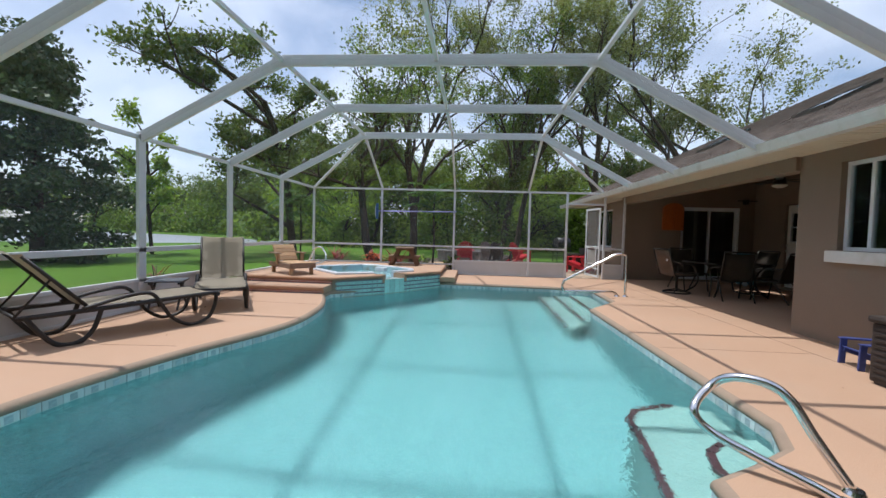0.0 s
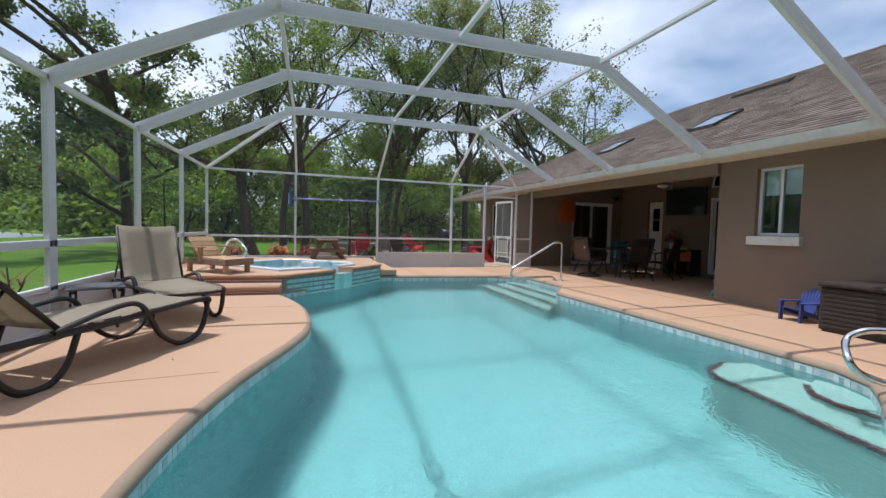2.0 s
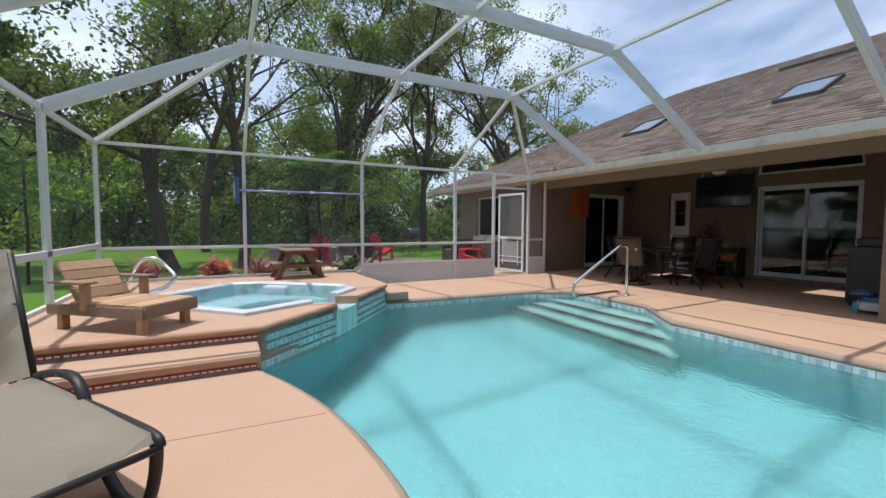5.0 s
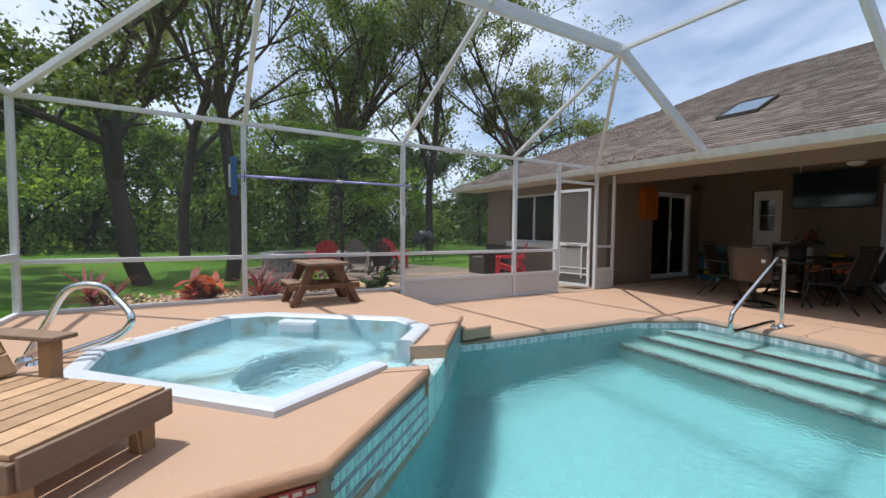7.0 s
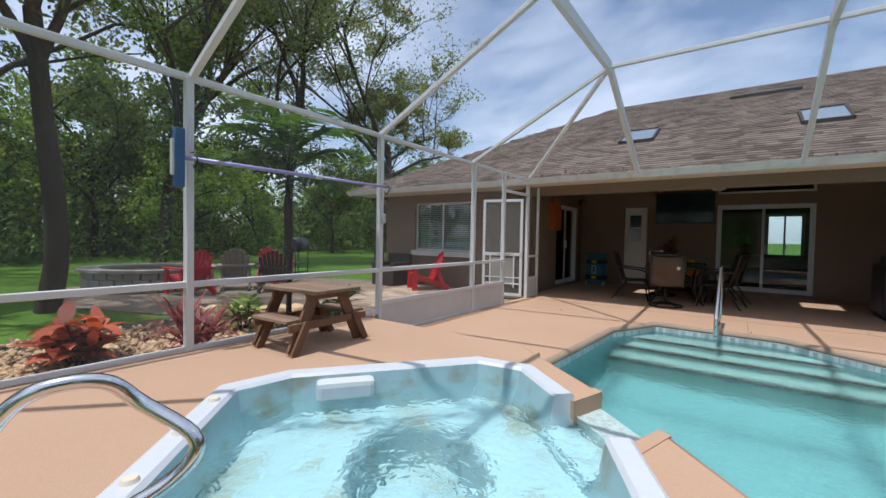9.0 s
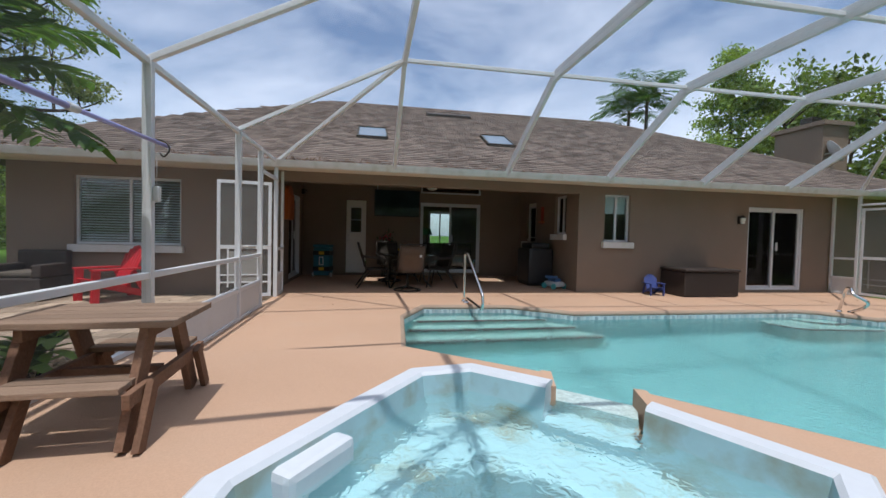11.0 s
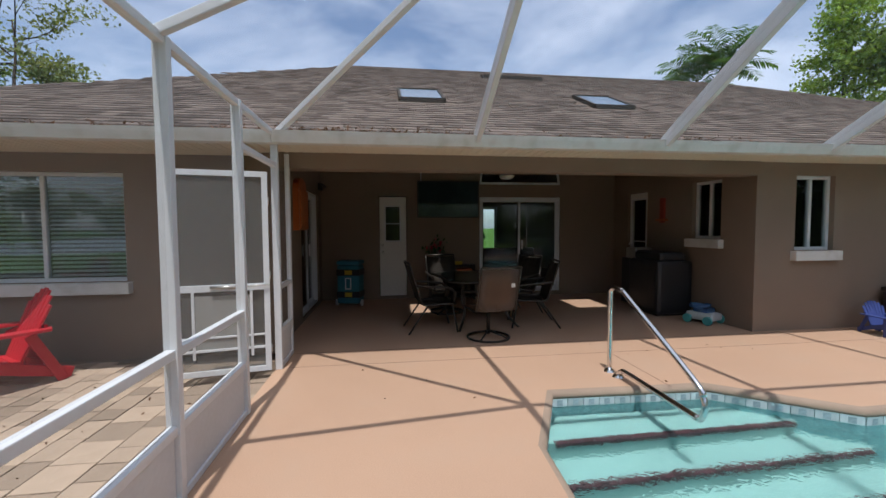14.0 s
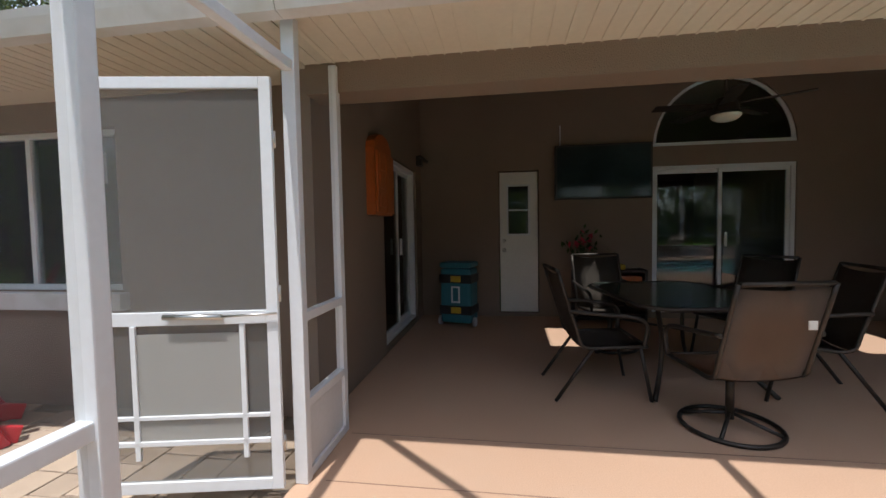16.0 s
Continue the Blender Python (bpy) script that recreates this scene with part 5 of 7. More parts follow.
def adirondack(at, mat_key, label, group="adirondack chairs", arms=True):
    """Slatted chair with a fan back; local -y is the front."""
    t = thing("adirondack_chair", label, "garden chair", group, at)
    m = M[mat_key]
    for s in (-1, 1):
        part("front_leg", beam(bmesh.new(), (s * 0.29, -0.38, 0.0), (s * 0.29, -0.36, 0.53), 0.045, 0.12, (0, 1, 0), 0.01), m, t)
        part("side_rail", beam(bmesh.new(), (s * 0.245, -0.36, 0.33), (s * 0.245, 0.48, 0.05), 0.04, 0.11, (0, 0, 1), 0.01), m, t)
        part("back_leg", beam(bmesh.new(), (s * 0.285, 0.16, 0.50), (s * 0.285, 0.40, 0.0), 0.04, 0.09, (0, 1, 0), 0.01), m, t)
        bm = bmesh.new()
        prism(bm, [(s * 0.23, 0.34), (s * 0.38, 0.30), (s * 0.40, -0.30), (s * 0.36, -0.43), (s * 0.26, -0.44), (s * 0.24, -0.3)], 0.53, 0.555)
        part("arm", bm, m, t)
    for k in range(6):
        y = -0.37 + 0.088 * k
        z = 0.375 - 0.13 * k / 5
        part("seat_slat", beam(bmesh.new(), (-0.245, y, z), (0.245, y, z), 0.078, 0.022, (0, 0.25, 1), 0.006), m, t)
    a = radians(112)
    n = 7
    for k in range(n):
        u = (k - 3) / 3
        Lb = 0.76 - 0.16 * u * u
        x0, x1 = u * 0.20, u * 0.265
        part("back_slat", beam(bmesh.new(), (x0, 0.10, 0.22), (x1, 0.10 - math.cos(a) * Lb, 0.22 + math.sin(a) * Lb), 0.071, 0.02, (0, -1, 0.2), 0.006), m, t)
    part("back_bar", beam(bmesh.new(), (-0.27, 0.285, 0.55), (0.27, 0.285, 0.55), 0.03, 0.07, (0, 0, 1), 0.006), m, t)
    part("back_bar", beam(bmesh.new(), (-0.22, 0.15, 0.25), (0.22, 0.15, 0.25), 0.03, 0.07, (0, 0, 1), 0.006), m, t)
    return t


G = -0.055
adirondack(pose(4.60, 14.24, G, 0, 0, -128), "red", "red moulded adirondack chair by the bedroom window")
adirondack(pose(0.5, 17.3, G, 0, 0, 185), "red", "red moulded adirondack chair facing the fire pit")
adirondack(pose(1.55, 17.5, G, 0, 0, 150), "grey_chair", "grey moulded adirondack chair beside the fire pit")
adirondack(pose(1.95, 16.55, G, 0, 0, 140), "brown_chair", "dark brown adirondack chair beside the fire pit")
adirondack(pose(2.9, 18.1, G, 0, 0, 120), "red", "red moulded adirondack chair behind the others")
adirondack(pose(4.76, 3.84, 0, 0, 0, -100) @ Matrix.Scale(0.47, 4), "blue", "small blue child's adirondack chair against the wall")


def storage_box():
    t = thing("deck_box", "dark brown wicker storage box against the wall", "storage box")
    part("body", B(4.34, 5.08, 2.10, 3.42, 0.02, 0.53, 0.02), M["wicker"], t)
    part("lid", B(4.31, 5.10, 2.08, 3.44, 0.535, 0.60, 0.03), M["wicker"], t)
    for k in range(9):
        z = 0.06 + 0.052 * k
        part("weave_rib", B(4.332, 4.342, 2.14, 3.38, z, z + 0.030, 0.003), M["wicker"], t)
    part("base", B(4.36, 5.06, 2.13, 3.39, 0.0, 0.02), M["black"], t)


storage_box()


def wall_light():
    t = thing("wall_lantern", "dark bronze wall lantern beside the sliding door", "wall lamp")
    part("back_plate", B(5.125, 5.158, 1.29, 1.39, 1.62, 1.80, 0.008), M["bronze"], t)
    bm = bmesh.new()
    bmesh.ops.create_cone(bm, cap_ends=True, segments=12, radius1=0.045, radius2=0.06, depth=0.13, matrix=Matrix.Translation((5.06, 1.34, 1.69)))
    part("shade", bm, M["lamp_glass"], t)
    bm = bmesh.new()
    bmesh.ops.create_cone(bm, cap_ends=True, segments=12, radius1=0.075, radius2=0.015, depth=0.06, matrix=Matrix.Translation((5.06, 1.34, 1.79)))
    part("cap", bm, M["bronze"], t)


wall_light()


# ---- porch things ----
def sling_chair(at, cloth, label, swivel=False):
    t = thing("patio_chair", label, "patio chair", "chairs round the patio table", at)
    F = M["bronze"]
    w = 0.26

    def sl(name, pts):
        bm = bmesh.new()
        rows = [[bm.verts.new((w * u, y, z - 0.02 * (1 - u * u))) for u in (-1, -0.5, 0, 0.5, 1)] for y, z in pts]
        for a, b in zip(rows, rows[1:]):
            for k in range(4):
                bm.faces.new((a[k], a[k + 1], b[k + 1], b[k])).smooth = True
        bmesh.ops.solidify(bm, geom=bm.faces[:], thickness=0.008)
        part(name, bm, M[cloth], t)
    sl("seat", [(-0.25, 0.425), (-0.1, 0.415), (0.08, 0.40), (0.2, 0.40)])
    sl("backrest", [(0.2, 0.41), (0.25, 0.56), (0.31, 0.76), (0.37, 0.96)])
    for s in (-1, 1):
        x = s * (w + 0.01)
        part("side_frame", tube(bmesh.new(), smooth_path([(x, -0.27, 0.41), (x, 0.0, 0.405), (x, 0.19, 0.41), (x, 0.25, 0.56), (x, 0.38, 0.98)], 4), 0.014, 8), F, t)
        part("arm", tube(bmesh.new(), smooth_path([(x * 1.08, 0.29, 0.68), (x * 1.1, 0.05, 0.655), (x * 1.1, -0.18, 0.63), (x * 1.08, -0.26, 0.56), (x * 1.05, -0.24, 0.42)], 4), 0.016, 8), F, t)
        if not swivel:
            part("leg", tube(bmesh.new(), [(x, -0.22, 0.41), (x * 1.02, -0.30, 0.0)], 0.014, 8), F, t)
            part("leg", tube(bmesh.new(), [(x, 0.12, 0.40), (x * 1.02, 0.40, 0.0)], 0.014, 8), F, t)
    part("cross_bar", tube(bmesh.new(), [(-w, 0.38, 0.98), (w, 0.38, 0.98)], 0.014, 8), F, t)
    part("cross_bar", tube(bmesh.new(), [(-w, -0.27, 0.41), (w, -0.27, 0.41)], 0.013, 8), F, t)
    if swivel:
        part("post", tube(bmesh.new(), [(0, -0.03, 0.06), (0, -0.03, 0.39)], 0.026, 10), F, t)
        part("base_ring", tube(bmesh.new(), [(0.28 * math.cos(2 * math.pi * k / 28), -0.03 + 0.28 * math.sin(2 * math.pi * k / 28), 0.016) for k in range(29)], 0.015, 8), F, t)
        for k in range(4):
            a = math.pi / 4 + k * math.pi / 2
            part("spoke", tube(bmesh.new(), [(0, -0.03, 0.10), (0.27 * math.cos(a), -0.03 + 0.27 * math.sin(a), 0.025)], 0.012, 8), F, t)
        part("tag", B(-0.20, -0.15, 0.345, 0.35, 0.72, 0.77), M["door"], t, "small white fabric patch").rotation_euler = (0, 0, 0)
    return t


def patio_table():
    t = thing("patio_table", "dark green glass patio table with a bronze frame", "patio table", at=pose(6.45, 9.10, 0, 0, 0, 8))
    o = [(-0.72, -0.42), (-0.52, -0.55), (0.52, -0.55), (0.72, -0.42), (0.72, 0.42), (0.52, 0.55), (-0.52, 0.55), (-0.72, 0.42)]
    bm = bmesh.new()
    prism(bm, o, 0.705, 0.715)
    part("tabletop", bm, M["table_glass"], t)
    part("rim", tube(bmesh.new(), [(x * 1.01, y * 1.01, 0.705) for x, y in o + o[:1]], 0.017, 8), M["bronze"], t)
    for sx in (-1, 1):
        for sy in (-1, 1):
            part("leg", tube(bmesh.new(), smooth_path([(sx * 0.55, sy * 0.42, 0.70), (sx * 0.42, sy * 0.32, 0.42), (sx * 0.44, sy * 0.34, 0.18), (sx * 0.60, sy * 0.46, 0.0)], 5), 0.019, 8), M["bronze"], t)
    part("stretcher", tube(bmesh.new(), [(-0.42, -0.32, 0.40), (0.42, 0.32, 0.40)], 0.012, 8), M["bronze"], t)


M["table_glass"] = mat("dark_green_glass_top", (0.02, 0.035, 0.028), 0.12, 0, 0.15, 4, 30, 0.02, 0.6)
patio_table()
sling_chair(pose(5.40, 9.14, 0, 0, 0, 100), "cloth_brown", "brown sling swivel chair with a round base", True)
sling_chair(pose(6.03, 9.82, 0, 0, 0, 5), "cloth_grey", "dark grey sling patio chair pulled up to the table")
sling_chair(pose(6.10, 8.33, 0, 0, 0, 170), "cloth_grey", "dark grey sling patio chair turned from the table")
sling_chair(pose(6.95, 8.30, 0, 0, 0, 205), "cloth_grey", "dark grey sling patio chair beside the table")
sling_chair(pose(7.25, 9.45, 0, 0, 0, -80), "cloth_grey", "dark grey sling patio chair at the head of the table", True)


def television():
    t = thing("television", "large dark wall-mounted television", "television")
    part("screen", B(BACK_X - 0.135, BACK_X - 0.13, 8.58, 9.82, 1.72, 2.42), M["tv"], t)
    part("casing", B(BACK_X - 0.128, BACK_X - 0.08, 8.55, 9.85, 1.69, 2.45, 0.008), M["black"], t)
    part("bracket", B(BACK_X - 0.08, BACK_X, 9.0, 9.4, 1.95, 2.2, 0.004), M["black"], t)
    part("cable", B(BACK_X - 0.03, BACK_X - 0.01, 9.755, 9.77, 2.45, 2.75), M["white"], t)


television()


def sideboard():
    t = thing("storage_shelf", "dark open shelf unit with orange bins", "shelf unit")
    for z in (0.04, 0.36, 0.68):
        part("shelf", B(BACK_X - 0.36, BACK_X - 0.02, 8.68, 9.62, z, z + 0.03, 0.004), M["wicker"], t)
    for y in (8.68, 9.13, 9.58):
        part("upright", B(BACK_X - 0.36, BACK_X - 0.02, y, y + 0.035, 0.0, 0.72, 0.004), M["wicker"], t)
    for y in (8.74, 9.20):
        c = thing("storage_bin", "orange fabric storage bin on the shelf", "storage bin", "shelf bins", pose(BACK_X - 0.33, y, 0.39))
        part("body", B(0, 0.28, 0, 0.34, 0, 0.24, 0.015), M["orange"], c)
    v = thing("potted_flowers", "pink flowers in a pale pot on the shelf", "potted plant", at=pose(BACK_X - 0.2, 9.48, 0.71))
    bm = bmesh.new()
    bmesh.ops.create_cone(bm, cap_ends=True, segments=14, radius1=0.06, radius2=0.085, depth=0.17, matrix=Matrix.Translation((0, 0, 0.085)))
    part("pot", bm, M["vac_white"], v)
    rnd = random.Random(5)
    for name, key, n, r in (("leaves", "leaf_dark", 60, 0.20), ("flowers", "pink", 26, 0.16)):
        bm = bmesh.new()
        for _ in range(n):
            c = Vector((rnd.gauss(0, r * 0.5), rnd.gauss(0, r * 0.6), 0.22 + abs(rnd.gauss(0, r * 0.7)) + (0.08 if key == "pink" else 0)))
            q = Euler((rnd.uniform(0, 6), rnd.uniform(0, 6), rnd.uniform(0, 6))).to_matrix()
            bm.faces.new([bm.verts.new(c + q @ Vector(p)) for p in ((-0.05, 0, 0), (0, 0.02, 0), (0.05, 0, 0), (0, -0.02, 0))])
        part(name, bm, M[key], v)
    c = thing("toy", "yellow toy on top of the shelf", "toy", at=pose(BACK_X - 0.2, 9.05, 0.71))
    part("body", B(-0.06, 0.06, -0.12, 0.12, 0, 0.07, 0.02), M["yellow"], c)


M["leaf_dark"] = leaf_mat("dark_leaf", (0.03, 0.06, 0.02))
M["pink"] = leaf_mat("pink_petal", (0.45, 0.05, 0.10))
sideboard()


def fridge_and_grill():
    f = thing("mini_fridge", "black mini fridge with a steel door against the porch wall", "fridge")
    part("body", B(7.24, 7.74, 5.45, 5.84, 0.0, 0.88, 0.015), M["black"], f)
    part("door", B(7.19, 7.235, 5.46, 5.83, 0.03, 0.60, 0.01), M["steel_dark"], f)
    part("freezer_door", B(7.19, 7.235, 5.46, 5.83, 0.62, 0.87, 0.01), M["black"], f)
    t = thing("toaster_oven", "silver toaster oven on the mini fridge", "toaster oven", at=pose(7.45, 5.66, 0.88))
    part("body", B(-0.16, 0.16, -0.17, 0.17, 0.0, 0.20, 0.02), M["chrome"], t)
    part("handle", B(-0.18, -0.162, -0.14, 0.14, 0.15, 0.165, 0.004), M["black"], t)
    g = thing("covered_grill", "gas grill under a black fabric cover", "covered grill", at=pose(6.66, 5.80, 0))
    bm = B(-0.42, 0.42, -0.32, 0.32, 0.03, 0.92, 0.07)
    box(bm, -0.36, 0.36, -0.24, 0.24, 0.90, 1.05, 0.06)
    part("cover", bm, M["black"], g)
    part("base", B(-0.36, 0.36, -0.28, 0.28, 0.0, 0.05), M["bronze"], g)


M["steel_dark"] = mat("brushed_dark_steel", (0.22, 0.21, 0.20), 0.35, 0.9, 0.08, 4, 80, 0.02)
fridge_and_grill()


def cooler():
    t = thing("rolling_cooler", "teal rolling cooler bag with black bands", "cooler", at=pose(8.18, 11.18, 0, 0, 0, -14))
    part("body", B(-0.16, 0.16, -0.22, 0.22, 0.04, 0.78, 0.05), M["teal"], t)
    part("lid", B(-0.17, 0.17, -0.225, 0.225, 0.785, 0.86, 0.03), M["teal"], t)
    for z in (0.16, 0.58):
        part("band", B(-0.166, 0.166, -0.226, 0.226, z, z + 0.12, 0.01), M["black"], t)
        part("patch", B(-0.171, -0.166, -0.08, 0.06, z + 0.02, z + 0.10), M["yellow"], t)
    for z0, z1, y0, y1 in ((0.32, 0.54, -0.065, -0.045), (0.32, 0.54, 0.035, 0.055), (0.52, 0.54, -0.045, 0.035), (0.32, 0.34, -0.045, 0.035)):
        part("printed_zero", B(-0.1685, -0.16, y0, y1, z0, z1), M["white"], t)
    for s in (-1, 1):
        bm = bmesh.new()
        bmesh.ops.create_cone(bm, cap_ends=True, segments=18, radius1=0.06, radius2=0.06, depth=0.03, matrix=pose(-0.08, s * 0.245, 0.06, 90, 0, 0))
        part("wheel", bm, M["vac_white"], t)


cooler()


def wall_cabinet():
    t = thing("dartboard_cabinet", "orange stained wooden dartboard cabinet with an arched top", "wall cabinet")
    bm = bmesh.new()
    o = [(6.22, 1.45), (6.78, 1.45), (6.78, 2.06)] + [(6.50 + 0.28 * math.cos(a), 2.06 + 0.16 * math.sin(a)) for a in (math.pi * k / 8 for k in range(1, 8))] + [(6.22, 2.06)]
    lo = [bm.verts.new((x, NORTH_Y - 0.085, z)) for x, z in o]
    hi = [bm.verts.new((x, NORTH_Y, z)) for x, z in o]
    bm.faces.new(lo)
    bm.faces.new(hi[::-1])
    for i in range(len(o)):
        bm.faces.new((lo[i], lo[(i + 1) % len(o)], hi[(i + 1) % len(o)], hi[i]))
    part("body", bm, M["orange"], t)
    for x0, x1 in ((6.23, 6.495), (6.505, 6.77)):
        part("door", B(x0, x1, NORTH_Y - 0.112, NORTH_Y - 0.088, 1.47, 2.04, 0.008), M["orange"], t)
    for k in range(3):
        part("panel", B(6.27, 6.45, NORTH_Y - 0.122, NORTH_Y - 0.113, 1.52 + 0.17 * k, 1.66 + 0.17 * k, 0.006), M["orange"], t)
    b = thing("wall_bracket", "dark metal bracket high on the porch wall", "bracket")
    part("arm", B(8.2, 8.72, NORTH_Y - 0.12, NORTH_Y - 0.08, 2.30, 2.33, 0.004), M["bronze"], b)
    part("plate", B(8.40, 8.52, NORTH_Y - 0.08, NORTH_Y, 2.22, 2.36, 0.004), M["bronze"], b)
    s = thing("wall_sconce", "red and orange hanging ornament on the porch wall", "wall ornament")
    part("board", B(7.02, 7.14, PIER_Y, PIER_Y + 0.04, 1.55, 2.00, 0.01), M["red_dim"], s)
    part("bracket", B(6.95, 7.20, PIER_Y, PIER_Y + 0.08, 1.58, 1.62, 0.008), M["orange"], s)


M["red_dim"] = mat("faded_red_paint", (0.30, 0.04, 0.02), 0.6)
wall_cabinet()


def ceiling_fan():
    t = thing("ceiling_fan", "dark ceiling fan with a frosted bowl light", "ceiling fan", at=pose(7.0, 8.43, 2.36))
    bm = bmesh.new()
    tube(bm, [(0, 0, 0.14), (0, 0, roof_z(7.0) - 0.2 - 2.36)], 0.013, 8)
    part("downrod", bm, M["bronze"], t)
    bm = bmesh.new()
    bmesh.ops.create_cone(bm, cap_ends=True, segments=20, radius1=0.12, radius2=0.09, depth=0.13, matrix=Matrix.Translation((0, 0, 0.09)))
    part("motor", bm, M["bronze"], t)
    bm = bmesh.new()
    bmesh.ops.create_uvsphere(bm, u_segments=20, v_segments=10, radius=0.13, matrix=Matrix.Diagonal((1, 1, 0.5, 1)))
    for v in bm.verts:
        v.co.z = min(v.co.z, 0.0)
    part("bowl", bm, M["lamp_glass"], t)
    for k in range(5):
        b = part("blade", B(0.12, 0.66, -0.065, 0.065, 0.085, 0.095, 0.003), M["bronze"], t)
        b.matrix_local = pose(0, 0, 0, 8, 0, 72 * k + 20)


ceiling_fan()


def pool_cleaner():
    t = thing("pool_cleaner", "pale grey robotic pool cleaner with aqua wheels and a blue hose", "pool cleaner", at=pose(5.78, 5.66, 0, 0, 0, 20))
    part("body", B(-0.20, 0.20, -0.15, 0.15, 0.05, 0.17, 0.045), M["vac_white"], t)
    part("hood", B(-0.12, 0.12, -0.10, 0.10, 0.16, 0.24, 0.035), M["vac_blue"], t)
    for sx in (-1, 1):
        for sy in (-1, 1):
            bm = bmesh.new()
            bmesh.ops.create_cone(bm, cap_ends=True, segments=20, radius1=0.065, radius2=0.065, depth=0.035, matrix=pose(sx * 0.15, sy * 0.17, 0.065, 90, 0, 0))
            part("wheel", bm, M["aqua_plastic"], t)
    pts = [(0.12 * math.cos(k * 0.5) * (1 + 0.12 * math.sin(k)), 0.10 + 0.12 * math.sin(k * 0.5), 0.255 + 0.006 * (k % 7)) for k in range(40)]
    part("hose", tube(bmesh.new(), pts, 0.016, 8), M["vac_blue"], t)


pool_cleaner()


def wall_pole():
    """Telescopic pole hooked across two posts of the end wall."""
    t = thing("pool_pole", "lavender-blue telescopic pool pole hung across the screen posts", "pool pole")
    y = CAGE_N - 0.11
    part("tube", tube(bmesh.new(), [(-1.98, y, 1.80), (-0.7, y, 1.81)], 0.017, 10), M["pole"], t)
    part("tube", tube(bmesh.new(), [(-0.7, y, 1.81), (0.34, y, 1.82)], 0.014, 10), M["pole"], t)
    part("clamp", tube(bmesh.new(), [(-0.76, y, 1.81), (-0.68, y, 1.81)], 0.022, 10), M["vac_white"], t)
    part("brush", B(-2.03, -1.96, y - 0.03, y + 0.03, 1.57, 2.02, 0.01), M["vac_blue"], t)
    part("brush_back", B(-2.05, -2.03, y - 0.02, y + 0.02, 1.66, 1.93, 0.006), M["vac_white"], t)
    for x in (-1.88, 0.27):
        part("hook", tube(bmesh.new(), smooth_path([(x, CAGE_N - 0.04, 1.86), (x, y, 1.85), (x, y - 0.04, 1.79), (x, y, 1.73), (x, y + 0.03, 1.76)], 4), 0.006, 6), M["bronze"], t)
    th = thing("pool_thermometer", "white pool thermometer hanging on a screen post", "thermometer")
    part("body", B(0.245, 0.295, CAGE_N - 0.085, CAGE_N - 0.037, 1.38, 1.50, 0.015), M["vac_white"], th)
    part("cord", tube(bmesh.new(), [(0.27, CAGE_N - 0.06, 1.50), (0.27, CAGE_N - 0.06, 1.72)], 0.003, 6), M["vac_white"], th)


M["pole"] = mat("lavender_aluminium", (0.34, 0.34, 0.62), 0.4, 0.3, 0.06, 4, 60, 0.02)
wall_pole()


def roof_extras():
    t = thing("chimney", "taupe stucco chimney with a flat cap behind the roof", "chimney")
    part("stack", B(7.7, 9.3, -5.2, -4.2, 0.0, 5.0), M["stucco"], t)
    part("cap", B(7.6, 9.4, -5.3, -4.1, 5.0, 5.14, 0.01), M["stucco"], t)
    part("flue", B(8.3, 8.7, -4.9, -4.5, 5.14, 5.45, 0.01), M["bronze"], t)
    d = thing("satellite_dish", "grey satellite dish on the chimney", "satellite dish", at=pose(7.45, -4.3, 4.1, 60, 0, -35))
    bm = bmesh.new()
    bmesh.ops.create_uvsphere(bm, u_segments=20, v_segments=12, radius=0.75)
    bmesh.ops.delete(bm, geom=[v for v in bm.verts if v.co.z > -0.62], context='VERTS')
    bmesh.ops.translate(bm, verts=bm.verts[:], vec=(0, 0, 0.7))
    bmesh.ops.solidify(bm, geom=bm.faces[:], thickness=0.012)
    part("dish", bm, M["vac_white"], d)
    part("arm", tube(bmesh.new(), [(0, -0.3, 0.05), (0, -0.15, 0.42)], 0.015, 6), M["chrome"], d)
    part("mount", tube(bmesh.new(), [(0, 0, -0.04), (0.28, 0.05, -0.18)], 0.02, 6), M["chrome"], d)
    v = thing("roof_vent", "dark low ridge vent on the shingles", "roof vent")
    x = 9.2
    bm = bmesh.new()
    hexa(bm, [(x - 0.12, 7.0, roof_z(x - 0.12)), (x + 0.12, 7.0, roof_z(x + 0.12)), (x + 0.12, 8.35, roof_z(x + 0.12)), (x - 0.12, 8.35, roof_z(x - 0.12)),
              (x - 0.12, 7.0, roof_z(x - 0.12) + 0.10), (x + 0.12, 7.0, roof_z(x + 0.12) + 0.07), (x + 0.12, 8.35, roof_z(x + 0.12) + 0.07), (x - 0.12, 8.35, roof_z(x - 0.12) + 0.10)])
    part("hood", bm, M["bronze"], v)


roof_extras()


